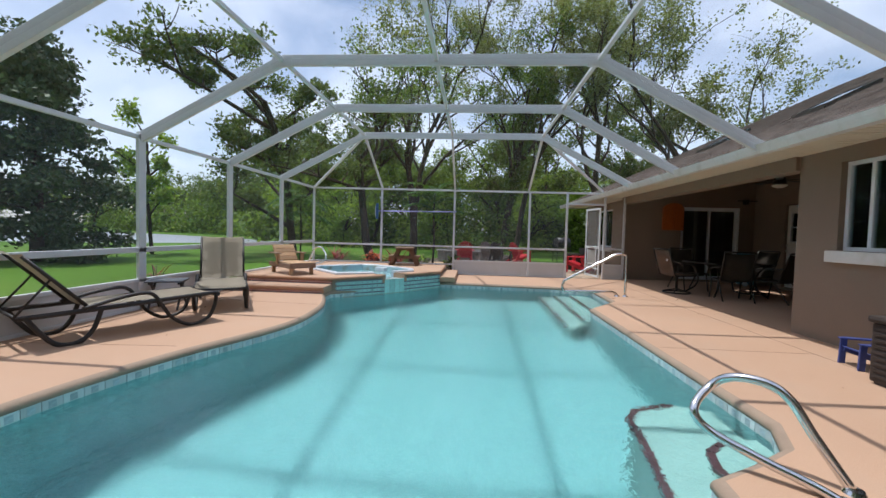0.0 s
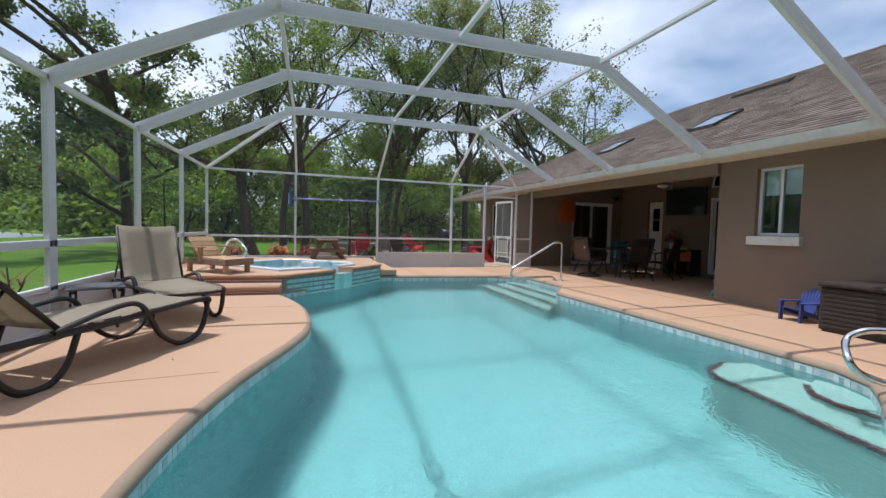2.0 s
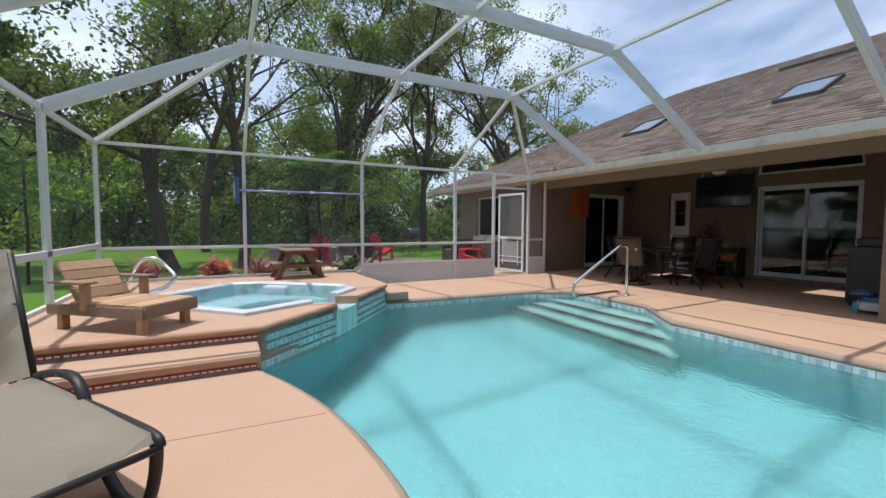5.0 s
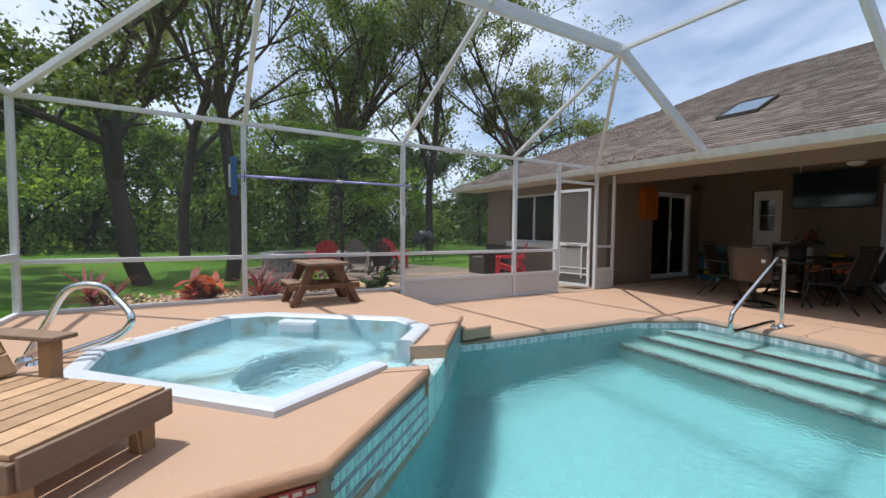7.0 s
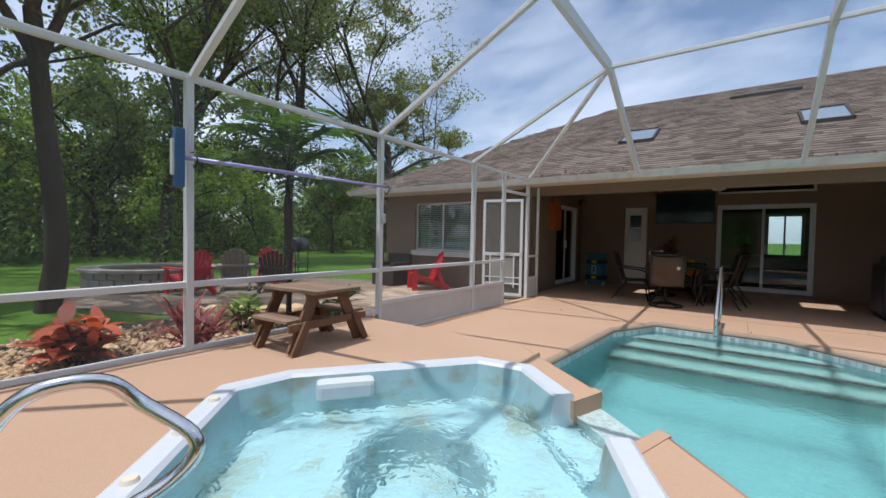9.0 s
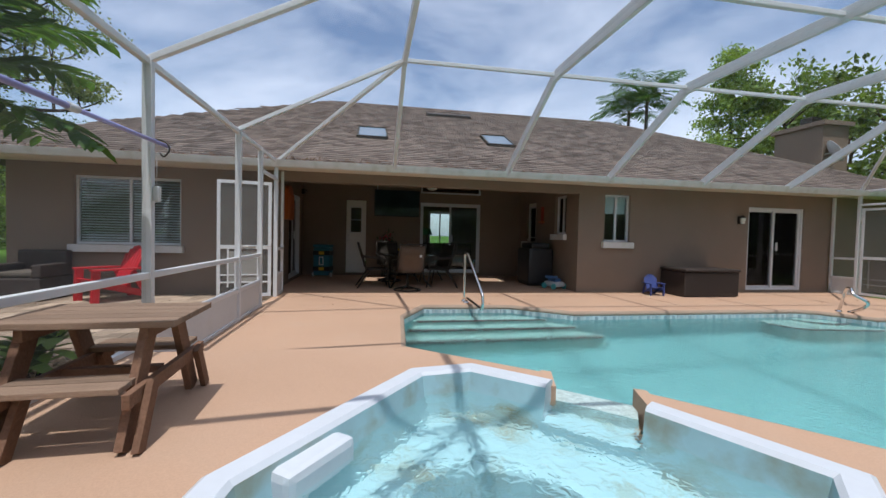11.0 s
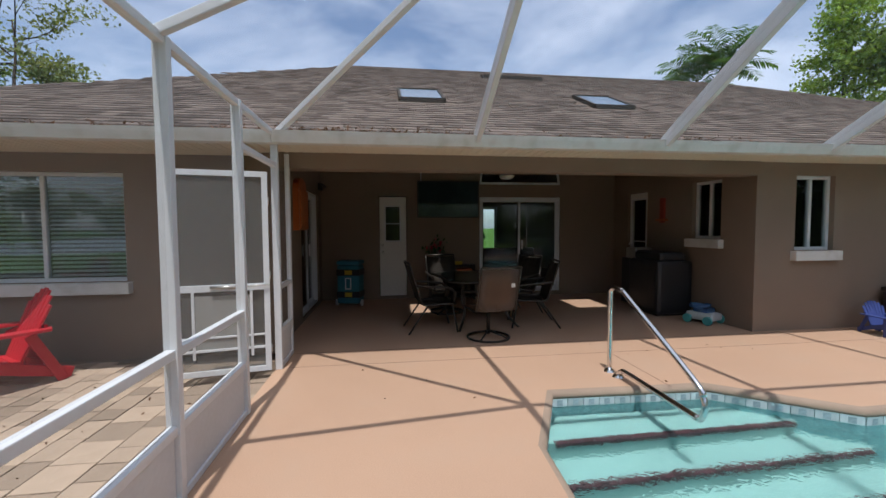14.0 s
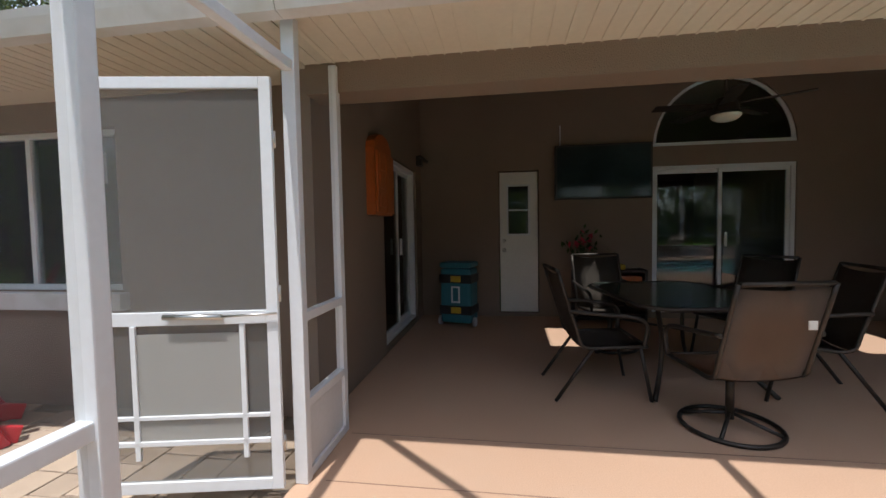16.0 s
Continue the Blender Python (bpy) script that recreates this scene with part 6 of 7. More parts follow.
# ---- patio and beds beyond the screen ----
def patio():
    bm = bmesh.new()
    prism(bm, [(0.9, CAGE_N + 0.05), (5.40, CAGE_N + 0.05), (5.40, 16.3), (4.6, 18.0), (3.2, 20.4), (0.4, 21.2), (-1.4, 19.8), (-1.5, 17.2), (-0.6, 15.2), (0.5, 13.6)], -0.14, -0.075)
    tagged(part("pavement", bm, M["grout"]), "sand-jointed base of the paver patio", "patio", kind="structure")
    near = thing("paver_patio", "tan and buff concrete paver patio", "patio", kind="structure")
    rnd = random.Random(3)
    meshes = {}
    for w, l in ((0.30, 0.20), (0.20, 0.20), (0.30, 0.30)):
        meshes[(w, l)] = to_mesh("paver", B(0.004, w - 0.005, 0.004, l - 0.005, -0.085, -0.055, 0.006), M["paver"])
    count = 0
    y = CAGE_N + 0.06
    while y < 16.2:
        l = rnd.choice((0.20, 0.20, 0.30))
        x = 1.0 + rnd.uniform(-0.15, 0)
        if y > 13.6:
            x -= (y - 13.6) * 0.6
        while x < 5.38:
            w = 0.30 if l == 0.30 else rnd.choice((0.30, 0.20))
            if x + w > 5.42:
                break
            if x > 1.9 and y < 14.9 and count < 300:
                shared("paver", meshes[(w, l)], pose(x, y, rnd.uniform(-0.004, 0.003), rnd.uniform(-0.4, 0.4), rnd.uniform(-0.4, 0.4), 0), near)
                count += 1
            else:
                meshes.setdefault("rest", []).append((x, y, w, l))
            x += w
        y += l
    bm = bmesh.new()
    for x, y, w, l in meshes["rest"]:
        if (x - 0.6) ** 2 + (y - 19) ** 2 < 90 and y > 13.4 - (x - 0.9) * 2 + 0.0:
            box(bm, x + 0.004, x + w - 0.005, y + 0.004, y + l - 0.005, -0.085, -0.056 + rnd.uniform(-0.003, 0.003))
    tagged(part("pavers_far", bm, M["paver"], near), kind="stuff")
    # fire pit ring
    f = thing("fire_pit", "round grey stone fire pit on the patio", "fire pit", at=pose(0.45, 19.2, -0.07))
    n = 26
    for row in range(3):
        for k in range(n):
            a = 2 * math.pi * (k + 0.5 * (row % 2)) / n
            s = part("stone", B(-0.135, 0.135, -0.12, 0.12, 0, 0.135, 0.015), M["stone"], f)
            s.matrix_local = pose(1.15 * math.cos(a), 1.15 * math.sin(a), 0.14 * row, 0, 0, math.degrees(a) + 90)
    bm = bmesh.new()
    for r0, r1, z0, z1 in ((0.98, 1.36, 0.42, 0.42), (1.36, 1.36, 0.42, 0.48), (0.98, 0.98, 0.42, 0.48), (0.98, 1.36, 0.48, 0.48)):
        band(bm, [(r0 * math.cos(2 * math.pi * k / 40), r0 * math.sin(2 * math.pi * k / 40)) for k in range(40)], z0, [(r1 * math.cos(2 * math.pi * k / 40), r1 * math.sin(2 * math.pi * k / 40)) for k in range(40)], z1)
    part("cap", bm, M["stone"], f)
    # pebble bed
    bm = bmesh.new()
    prism(bm, [(CAGE_W - 0.6, CAGE_N + 0.05), (0.9, CAGE_N + 0.05), (0.6, 13.5), (-0.6, 14.6), (-2.2, 14.4), (-3.4, 13.6), (-4.5, 13.2)], -0.12, 0.02)
    tagged(part("ground_bed", bm, M["soil"]), "mulched planting bed along the screen", "planting bed", kind="structure")
    rnd = random.Random(8)
    verts, faces = [], []
    ico = bmesh.new()
    bmesh.ops.create_icosphere(ico, subdivisions=1, radius=1)
    iv = [v.co.copy() for v in ico.verts]
    ifs = [[v.index for v in f.verts] for f in ico.faces]
    ico.free()
    for _ in range(11000):
        x, y = rnd.uniform(-4.4, 0.8), CAGE_N + 0.07 + abs(rnd.gauss(0, 1.0))
        if y > 14.2 or (y > 12.9 and (x > -0.2 or x < -3.6)):
            continue
        r = rnd.uniform(0.022, 0.05)
        q = Euler((rnd.uniform(0, 6), rnd.uniform(0, 6), rnd.uniform(0, 6))).to_matrix()
        c = Vector((x, y, 0.025 + rnd.uniform(0, 0.03)))
        k = len(verts)
        sc = Vector((1.0, rnd.uniform(0.6, 0.9), rnd.uniform(0.4, 0.7))) * r
        for v in iv:
            p = q @ Vector((v.x * sc.x, v.y * sc.y, v.z * sc.z))
            verts.append((c.x + p.x, c.y + p.y, c.z + p.z))
        faces += [[i + k for i in f] for f in ifs]
    me = bpy.data.meshes.new("pebbles")
    me.from_pydata(verts, [], faces)
    me.materials.append(M["pebble"])
    for p in me.polygons:
        p.use_smooth = True
    tagged(new("pebbles", me), "tan and brown river pebbles in the bed", "pebbles", kind="stuff")
    # edging stones towards the patio
    rnd = random.Random(12)
    for k in range(9):
        t = k / 8
        x, y = 0.75 - 1.35 * t, 13.2 + 1.3 * t
        bm = bmesh.new()
        bmesh.ops.create_icosphere(bm, subdivisions=2, radius=0.14)
        for v in bm.verts:
            v.co *= 1 + 0.25 * noise.noise(v.co * 6 + Vector((k, 0, 0)))
            v.co.z *= 0.7
        s = part("edging_stone", bm, M["pebble"])
        s.matrix_world = pose(x, y, 0.07, 0, 0, rnd.uniform(0, 360))
        tagged(s, "brown rounded edging stone beside the bed", "stone", "edging stones")
    g = thing("barbecue_grill", "black kettle-topped barbecue cart on the lawn", "barbecue", at=pose(5.3, 20.6, -0.1, 0, 0, 20))
    bm = bmesh.new()
    tube(bm, [(-0.35, 0, 0.95), (0.35, 0, 0.95)], 0.26, 18)
    part("barrel", bm, M["black"], g)
    for sx in (-1, 1):
        for sy in (-1, 1):
            part("leg", tube(bmesh.new(), [(sx * 0.36, sy * 0.2, 0), (sx * 0.36, sy * 0.2, 0.85)], 0.018, 6), M["black"], g)
    part("shelf", B(-0.4, 0.4, -0.24, 0.24, 0.30, 0.33), M["black"], g)
    part("chimney", tube(bmesh.new(), [(0.25, 0, 1.15), (0.25, 0, 1.4)], 0.035, 8), M["black"], g)
    part("side_table", B(-0.75, -0.38, -0.2, 0.2, 0.86, 0.89), M["black"], g)
    c = thing("wicker_armchair", "dark wicker armchair beside the bedroom wall", "armchair", at=pose(4.75, 15.55, G, 0, 0, -90))
    part("base", B(-0.38, 0.38, -0.38, 0.38, 0.0, 0.38, 0.03), M["wicker"], c)
    part("backrest", B(-0.38, 0.38, 0.22, 0.38, 0.38, 0.82, 0.05), M["wicker"], c)
    for s in (-1, 1):
        part("arm", B(s * 0.32 - 0.07, s * 0.32 + 0.07, -0.38, 0.22, 0.38, 0.60, 0.03), M["wicker"], c)
    part("cushion", B(-0.25, 0.25, -0.36, 0.22, 0.385, 0.48, 0.04), M["cloth_grey"], c)


patio()


# ---- plants ----
M.update({
    "leaf_oak": leaf_mat("oak_leaf", (0.09, 0.135, 0.038), 0.55, 0.35),
    "leaf_light": leaf_mat("light_leaf", (0.185, 0.22, 0.095), 0.45, 0.40),
    "leaf_mid": leaf_mat("green_leaf", (0.125, 0.195, 0.046), 0.6, 0.40),
    "leaf_bright": leaf_mat("bright_leaf", (0.19, 0.29, 0.062), 0.5, 0.42),
    "leaf_pine": leaf_mat("pine_needle", (0.06, 0.095, 0.045), 0.4, 0.15),
    "leaf_red": leaf_mat("croton_leaf", (0.36, 0.085, 0.045), 0.7, 0.3),
    "leaf_ti": leaf_mat("burgundy_leaf", (0.20, 0.045, 0.050), 0.5, 0.3),
    "leaf_palm": leaf_mat("palm_leaf", (0.06, 0.13, 0.03), 0.4, 0.35),
})


def leaf_mesh(name, centres, size, material, seed, aspect=0.55, droop=0.0):
    """Small four-cornered leaves, one at each centre, turned at random."""
    rng = np.random.default_rng(seed)
    c = np.asarray(centres, dtype=np.float64)
    n = len(c)
    a = rng.normal(size=(n, 3))
    a[:, 2] -= droop
    a /= np.linalg.norm(a, axis=1)[:, None]
    b = np.cross(a, rng.normal(size=(n, 3)))
    b /= np.linalg.norm(b, axis=1)[:, None] + 1e-9
    s = size * rng.uniform(0.6, 1.4, (n, 1))
    v = np.stack((c - a * s, c + b * s * aspect, c + a * s, c - b * s * aspect), axis=1).reshape(-1, 3)
    me = bpy.data.meshes.new(name)
    me.vertices.add(4 * n)
    me.vertices.foreach_set("co", v.ravel())
    me.loops.add(4 * n)
    me.loops.foreach_set("vertex_index", np.arange(4 * n, dtype=np.int32))
    me.polygons.add(n)
    me.polygons.foreach_set("loop_start", np.arange(0, 4 * n, 4, dtype=np.int32))
    me.update(calc_edges=True)
    me.materials.append(material)
    return me


def grow(seed, height, trunk_r, lean, limbs, fork, spread, up, depth=3, shrink=0.72, bend=0.34):
    """Branch lines of a tree: lists of points with radii at both ends, and the twig tips."""
    rnd = random.Random(seed)
    lines, tips = [], []

    def go(p, d, length, r, level):
        pts = [p]
        n = 6 if level < 2 else 4
        turn = Vector((rnd.gauss(0, 1), rnd.gauss(0, 1), 0)) * (0.10 if level == 0 else 0.22)
        for _ in range(n):
            d = (d + turn * 0.35 + Vector((rnd.gauss(0, bend), rnd.gauss(0, bend), rnd.gauss(0, bend * 0.6) + up)) * 0.35).normalized()
            pts.append(pts[-1] + d * length / n)
        lines.append((pts, r, r * (0.62 if level == 0 else 0.42)))
        if level >= depth:
            tips.extend(pts[1:])
            return
        if level == depth - 1:
            tips.extend(pts[3:])
        k = limbs if level == 0 else rnd.choice((2, 3, 3, 4))
        start = rnd.uniform(0, 6.28)
        for i in range(k):
            f = fork + (1 - fork) * (i + rnd.uniform(0.2, 0.8)) / k if level == 0 else rnd.uniform(0.35, 1.0)
            q = pts[min(n, max(1, int(round(f * n))))]
            ang = start + 2.4 * i + rnd.uniform(-0.5, 0.5)
            side = Vector((math.cos(ang), math.sin(ang), rnd.uniform(-0.25, 0.45)))
            w = spread * rnd.uniform(0.75, 1.25)
            dd = (d * (1 - w) + side * w + Vector((0, 0, 0.18))).normalized()
            go(q, dd, length * shrink * rnd.uniform(0.55, 1.15), r * rnd.uniform(0.42, 0.58), level + 1)
    go(Vector((0, 0, 0)), Vector(lean).normalized(), height, trunk_r, 0)
    return lines, tips


def sprays(tips, count, clump, seed, gap=0.02, grain=1.1):
    """Leaf places round the twigs, thinned by a coarse noise into clumps with gaps."""
    rng = np.random.default_rng(seed)
    tp = np.array([list(p) for p in tips])
    idx = rng.integers(0, len(tp), int(count * 1.7))
    c = tp[idx] + rng.normal(size=(len(idx), 3)) * clump * np.array([1, 1, 0.6])
    shift = Vector((seed * 1.7, 0, 0))
    keep = np.array([noise.noise(Vector(p) * grain + shift) > gap for p in c])
    return c[keep][:count]


def tree(name, label, at, seed, height, trunk_r, lean=(0, 0, 1), limbs=5, fork=0.5, spread=0.6, up=0.1, leaf="leaf_mid", size=0.10, count=9000, clump=0.55, depth=3, shrink=0.72, skirt=0, group="", vine=0):
    t = thing(name, label, "tree", group, at)
    lines, tips = grow(seed, height, trunk_r, lean, limbs, fork, spread, up, depth, shrink)
    bm = bmesh.new()
    for i, (pts, r0, r1) in enumerate(lines):
        tube(bm, smooth_path(pts, 2) if i < 12 else pts, r0, 8 if i < 6 else 5, r1, cap=False)
    part("trunk", bm, M["bark"], t)
    rng = np.random.default_rng(seed)
    c = sprays(tips, count, clump, seed)
    if skirt:
        k = int(skirt)
        ang, rad = rng.uniform(0, 6.283, k), np.minimum(np.abs(rng.normal(0, 1, k)), 1.9) * height * 0.42
        low = np.stack((rad * np.cos(ang), rad * np.sin(ang), rng.uniform(0.0, height * 0.9, k)), axis=1)
        lump = np.array([noise.noise(Vector(p) * 0.55) for p in low])
        c = np.concatenate((c, low[lump > -0.12]))
    ob = new("crown", leaf_mesh("crown", c, size, M[leaf], seed))
    ob.parent = t
    if vine:
        pts = [p for ps, r, _ in lines[:5] for p in smooth_path(ps, 3)]
        v = sprays(pts, vine, 0.30, seed + 1, -0.15, 0.9)
        ob = new("vine", leaf_mesh("vine", v, 0.085, M["leaf_oak"], seed + 1))
        ob.parent = t
    return t


def conifer(name, label, at, seed, height, trunk_r, reach, leaf, size, count, clump, low=0.12, group=""):
    """A straight stem with whorls of drooping limbs that shorten towards the top."""
    t = thing(name, label, "tree", group, at)
    rnd = random.Random(seed)
    bm = bmesh.new()
    tube(bm, [(0, 0, 0), (0.05, 0.03, height * 0.5), (0, 0, height)], trunk_r, 8, 0.02, cap=False)
    tips = []
    n = int(height * 5)
    for k in range(n):
        f = low + (1 - low) * k / n
        z = height * f
        r = reach * (1 - f) ** 0.75 * rnd.uniform(0.55, 1.15) + 0.15
        a = 2.4 * k + rnd.uniform(-0.3, 0.3)
        d = Vector((math.cos(a), math.sin(a), rnd.uniform(0.0, 0.35)))
        pts = [Vector((0, 0, z)) + d * r * u + Vector((0, 0, -0.18 * r * u * u)) for u in (0, 0.35, 0.7, 1.0)]
        tube(bm, pts, 0.03, 5, 0.008, cap=False)
        tips += [pts[1].lerp(pts[3], u) for u in (0, 0.3, 0.55, 0.8, 1.0)]
    part("trunk", bm, M["bark"], t)
    ob = new("crown", leaf_mesh("crown", sprays(tips, count, clump, seed, -0.2), size, M[leaf], seed))
    ob.parent = t
    return t


# the trees that stand out
tree("oak_tree", "dark leafy oak leaning over the lawn behind the pool cage", pose(-3.45, 16.9, -0.1), 21, 4.6, 0.19, (-0.30, 0.0, 1), 7, 0.50, 0.66, 0.05, "leaf_oak", 0.07, 8500, 0.30, 3, 0.66)
tree("oak_tree", "forked oak with a rough brown trunk behind the flower bed", pose(-1.75, 17.0, -0.1), 34, 4.6, 0.17, (0.03, 0.02, 1), 4, 0.75, 0.40, 0.16, "leaf_mid", 0.055, 7500, 0.28, 4, 0.78)
tree("vine_covered_tree", "tall tree with a trunk wrapped in dark vine", pose(2.4, 24.5, -0.1), 55, 8.2, 0.24, (0.10, 0, 1), 6, 0.45, 0.40, 0.14, "leaf_mid", 0.08, 12000, 0.32, 3, 0.66, vine=9000)
tree("live_oak_tree", "wide open-crowned live oak with small pale leaves behind the house", pose(10.4, 21.6, -0.1), 77, 6.8, 0.24, (0.14, 0, 1), 7, 0.45, 0.58, 0.12, "leaf_light", 0.075, 30000, 0.34, 4, 0.84)
tree("live_oak_tree", "open-crowned tree with small pale leaves behind the lawn", pose(8.2, 25.5, -0.1), 91, 8.0, 0.22, (0.0, 0, 1), 6, 0.5, 0.48, 0.14, "leaf_light", 0.075, 24000, 0.34, 4, 0.78)
tree("live_oak_tree", "slender pale-leaved tree at the edge of the woods", pose(3.8, 28.5, -0.1), 95, 8.6, 0.20, (0.0, 0, 1), 6, 0.55, 0.45, 0.14, "leaf_light", 0.075, 20000, 0.34, 4, 0.74)
tree("live_oak_tree", "tall pale-leaved tree among the woods", pose(-3.0, 26.0, -0.1), 93, 7.6, 0.21, (0.04, 0, 1), 6, 0.45, 0.50, 0.12, "leaf_light", 0.075, 23000, 0.34, 4, 0.75)
tree("lakeside_tree", "slender bright green tree beside the lake", pose(-13.5, 17.0, -0.1), 61, 5.2, 0.08, (0, 0, 1), 10, 0.25, 0.55, 0.1, "leaf_bright", 0.085, 4600, 0.24, 2, 0.36)
conifer("pine_tree", "dark shaggy pine by the lake shore", pose(-13.6, 12.2, -0.1), 66, 7.4, 0.2, 3.0, "leaf_pine", 0.10, 22000, 0.30, 0.05)
tree("oak_tree", "tall dark oak beyond the lawn", pose(-9.0, 21.5, -0.1), 68, 8.4, 0.22, (0.04, 0, 1), 11, 0.22, 0.64, 0.07, "leaf_oak", 0.085, 30000, 0.36, 3, 0.50)

# the woods: near kinds with fine leaves, far kinds with coarse ones
near_kinds = [
    tree("woodland_tree", "dense green broadleaf tree at the wood's edge", pose(-7.5, 33.0, -0.1), 101, 4.6, 0.14, (0.05, 0, 1), 7, 0.30, 0.58, 0.10, "leaf_mid", 0.10, 9500, 0.36, skirt=4500, group="woodland trees"),
    tree("woodland_tree", "bright green bushy tree at the wood's edge", pose(-2.5, 31.0, -0.1), 102, 3.2, 0.10, (0.0, 0.05, 1), 7, 0.22, 0.6, 0.10, "leaf_bright", 0.09, 8000, 0.34, skirt=4500, group="woodland trees"),
    tree("woodland_tree", "dark green broadleaf tree in the woods", pose(3.0, 34.0, -0.1), 103, 5.2, 0.15, (-0.05, 0, 1), 7, 0.30, 0.55, 0.12, "leaf_oak", 0.10, 10500, 0.38, skirt=4500, group="woodland trees"),
]
far_kinds = [
    tree("woodland_tree", "distant green tree across the lake", pose(-23, 57.0, -0.1), 111, 6.0, 0.2, (0, 0, 1), 7, 0.25, 0.6, 0.08, "leaf_mid", 0.26, 2600, 0.6, skirt=1000, group="distant trees"),
    tree("woodland_tree", "distant dark tree across the lake", pose(-36, 70.0, -0.1), 112, 6.8, 0.2, (0, 0, 1), 7, 0.25, 0.6, 0.08, "leaf_oak", 0.26, 2600, 0.6, skirt=1000, group="distant trees"),
]
rnd = random.Random(40)
near = [(x + rnd.uniform(-1.2, 1.2), 31 + rnd.uniform(-2, 3) + max(0, x - 8) * 0.12) for x in range(-12, 44, 4)]
near += [(x + rnd.uniform(-1.5, 1.5), 39 + rnd.uniform(-2, 3)) for x in range(-14, 50, 5)]
near += [(x + rnd.uniform(-1, 1), -10.5 + rnd.uniform(-1.2, 1.2)) for x in range(-16, 12, 3)]
near += [(x + rnd.uniform(-1, 1), -16 + rnd.uniform(-1.5, 1.5)) for x in range(-14, 14, 4)]
for x, y in near:
    k = rnd.choice((0, 0, 1, 1, 2)) if y > 0 else rnd.choice((0, 2, 2))
    s = rnd.uniform(0.85, 1.25) * (1.45 if y < -13 else (1.2 if y < 0 else (1.2 if y > 36 else 0.9)))
    copy_thing(near_kinds[k], pose(x, y, -0.1, 0, 0, rnd.uniform(0, 360)) @ Matrix.Scale(s, 4))
far = [(-18 - 5.5 * k + rnd.uniform(-1, 1), 52 + 5 * k + rnd.uniform(-2, 2)) for k in range(9)]
far += [(-70 - 11 * k, 70 + 2 * k + rnd.uniform(-4, 4)) for k in range(6)]
far += [(-60 - 9 * k, 2 + 1.5 * k + rnd.uniform(-3, 3)) for k in range(7)]
far += [(-30 - 7 * k + rnd.uniform(-2, 2), 66 + 6 * k + rnd.uniform(-3, 3)) for k in range(8)]
far += [(-22 - 8 * k + rnd.uniform(-2, 2), 55 + 5.5 * k + rnd.uniform(-3, 3)) for k in range(8)]
far += [(-24 + rnd.uniform(-2, 2), 6 - 6 * k) for k in range(4)]
for x, y in far:
    s = rnd.uniform(0.75, 1.15)
    copy_thing(rnd.choice(far_kinds), pose(x, y, -0.1, 0, 0, rnd.uniform(0, 360)) @ Matrix.Scale(s, 4))


def far_wall():
    """Low scrub that closes the view under the trees."""
    rng = np.random.default_rng(9)
    c = []
    for x0, y0, x1, y1, n, h in ((-20, 37, 50, 38, 16000, 4.5), (-18, -13, 28, -13, 9000, 4.5), (-20, 52, -90, 92, 14000, 7.0), (-58, -6, -150, 30, 9000, 8.0), (-27, 8, -24, -16, 4000, 4.0)):
        t = rng.uniform(0, 1, n)
        p = np.stack((x0 + (x1 - x0) * t, y0 + (y1 - y0) * t, np.zeros(n)), axis=1)
        p += rng.normal(size=(n, 3)) * np.array([0.8, 1.4, 0])
        p[:, 2] = rng.uniform(0, 1, n) ** 0.8 * h * (0.65 + 0.5 * np.sin(t * 40 + x0) * np.sin(t * 17))
        c.append(p)
    ob = new("undergrowth", leaf_mesh("undergrowth", np.concatenate(c), 0.28, M["leaf_mid"], 4))
    tagged(ob, "dark green undergrowth below the woodland trees", "undergrowth", kind="stuff")


far_wall()


def blade(bm, base, d, length, width, droop, n=5):
    """A long arching leaf."""
    d = Vector(d).normalized()
    side = d.cross(Vector((0, 0, 1)))
    side = side.normalized() if side.length > 1e-3 else Vector((1, 0, 0))
    p = Vector(base)
    rows = []
    for k in range(n + 1):
        t = k / n
        w = width * math.sin(math.pi * min(1, 0.12 + 0.88 * t)) * 0.5 + 0.002
        rows.append((bm.verts.new(p - side * w), bm.verts.new(p + side * w)))
        d = (d + Vector((0, 0, -droop / n))).normalized()
        p = p + d * length / n
    for a, b in zip(rows, rows[1:]):
        bm.faces.new((a[0], a[1], b[1], b[0]))


def croton(at, key, label, n, length, width, stems, name="croton_bush", up=0.9):
    t = thing(name, label, "bush", at=at)
    rnd = random.Random(n)
    bm = bmesh.new()
    lf = bmesh.new()
    for s in range(stems):
        a = 2 * math.pi * s / stems
        tip = Vector((0.18 * math.cos(a), 0.18 * math.sin(a), rnd.uniform(0.25, 0.5)))
        tube(bm, [(0, 0, 0), tip * 0.5 + Vector((0.02, 0, 0)), tip], 0.012, 5, 0.006)
        for k in range(n // stems):
            b = 2 * math.pi * k / (n // stems) * 2.4
            f = rnd.uniform(0.35, 1.0)
            d = Vector((math.cos(b), math.sin(b), rnd.uniform(0.2, up + 0.4)))
            blade(lf, tip * f, d, length * rnd.uniform(0.7, 1.2), width * rnd.uniform(0.7, 1.2), rnd.uniform(0.4, 1.2), 4)
    part("stem", bm, M["bark"], t)
    part("foliage", lf, M[key], t)


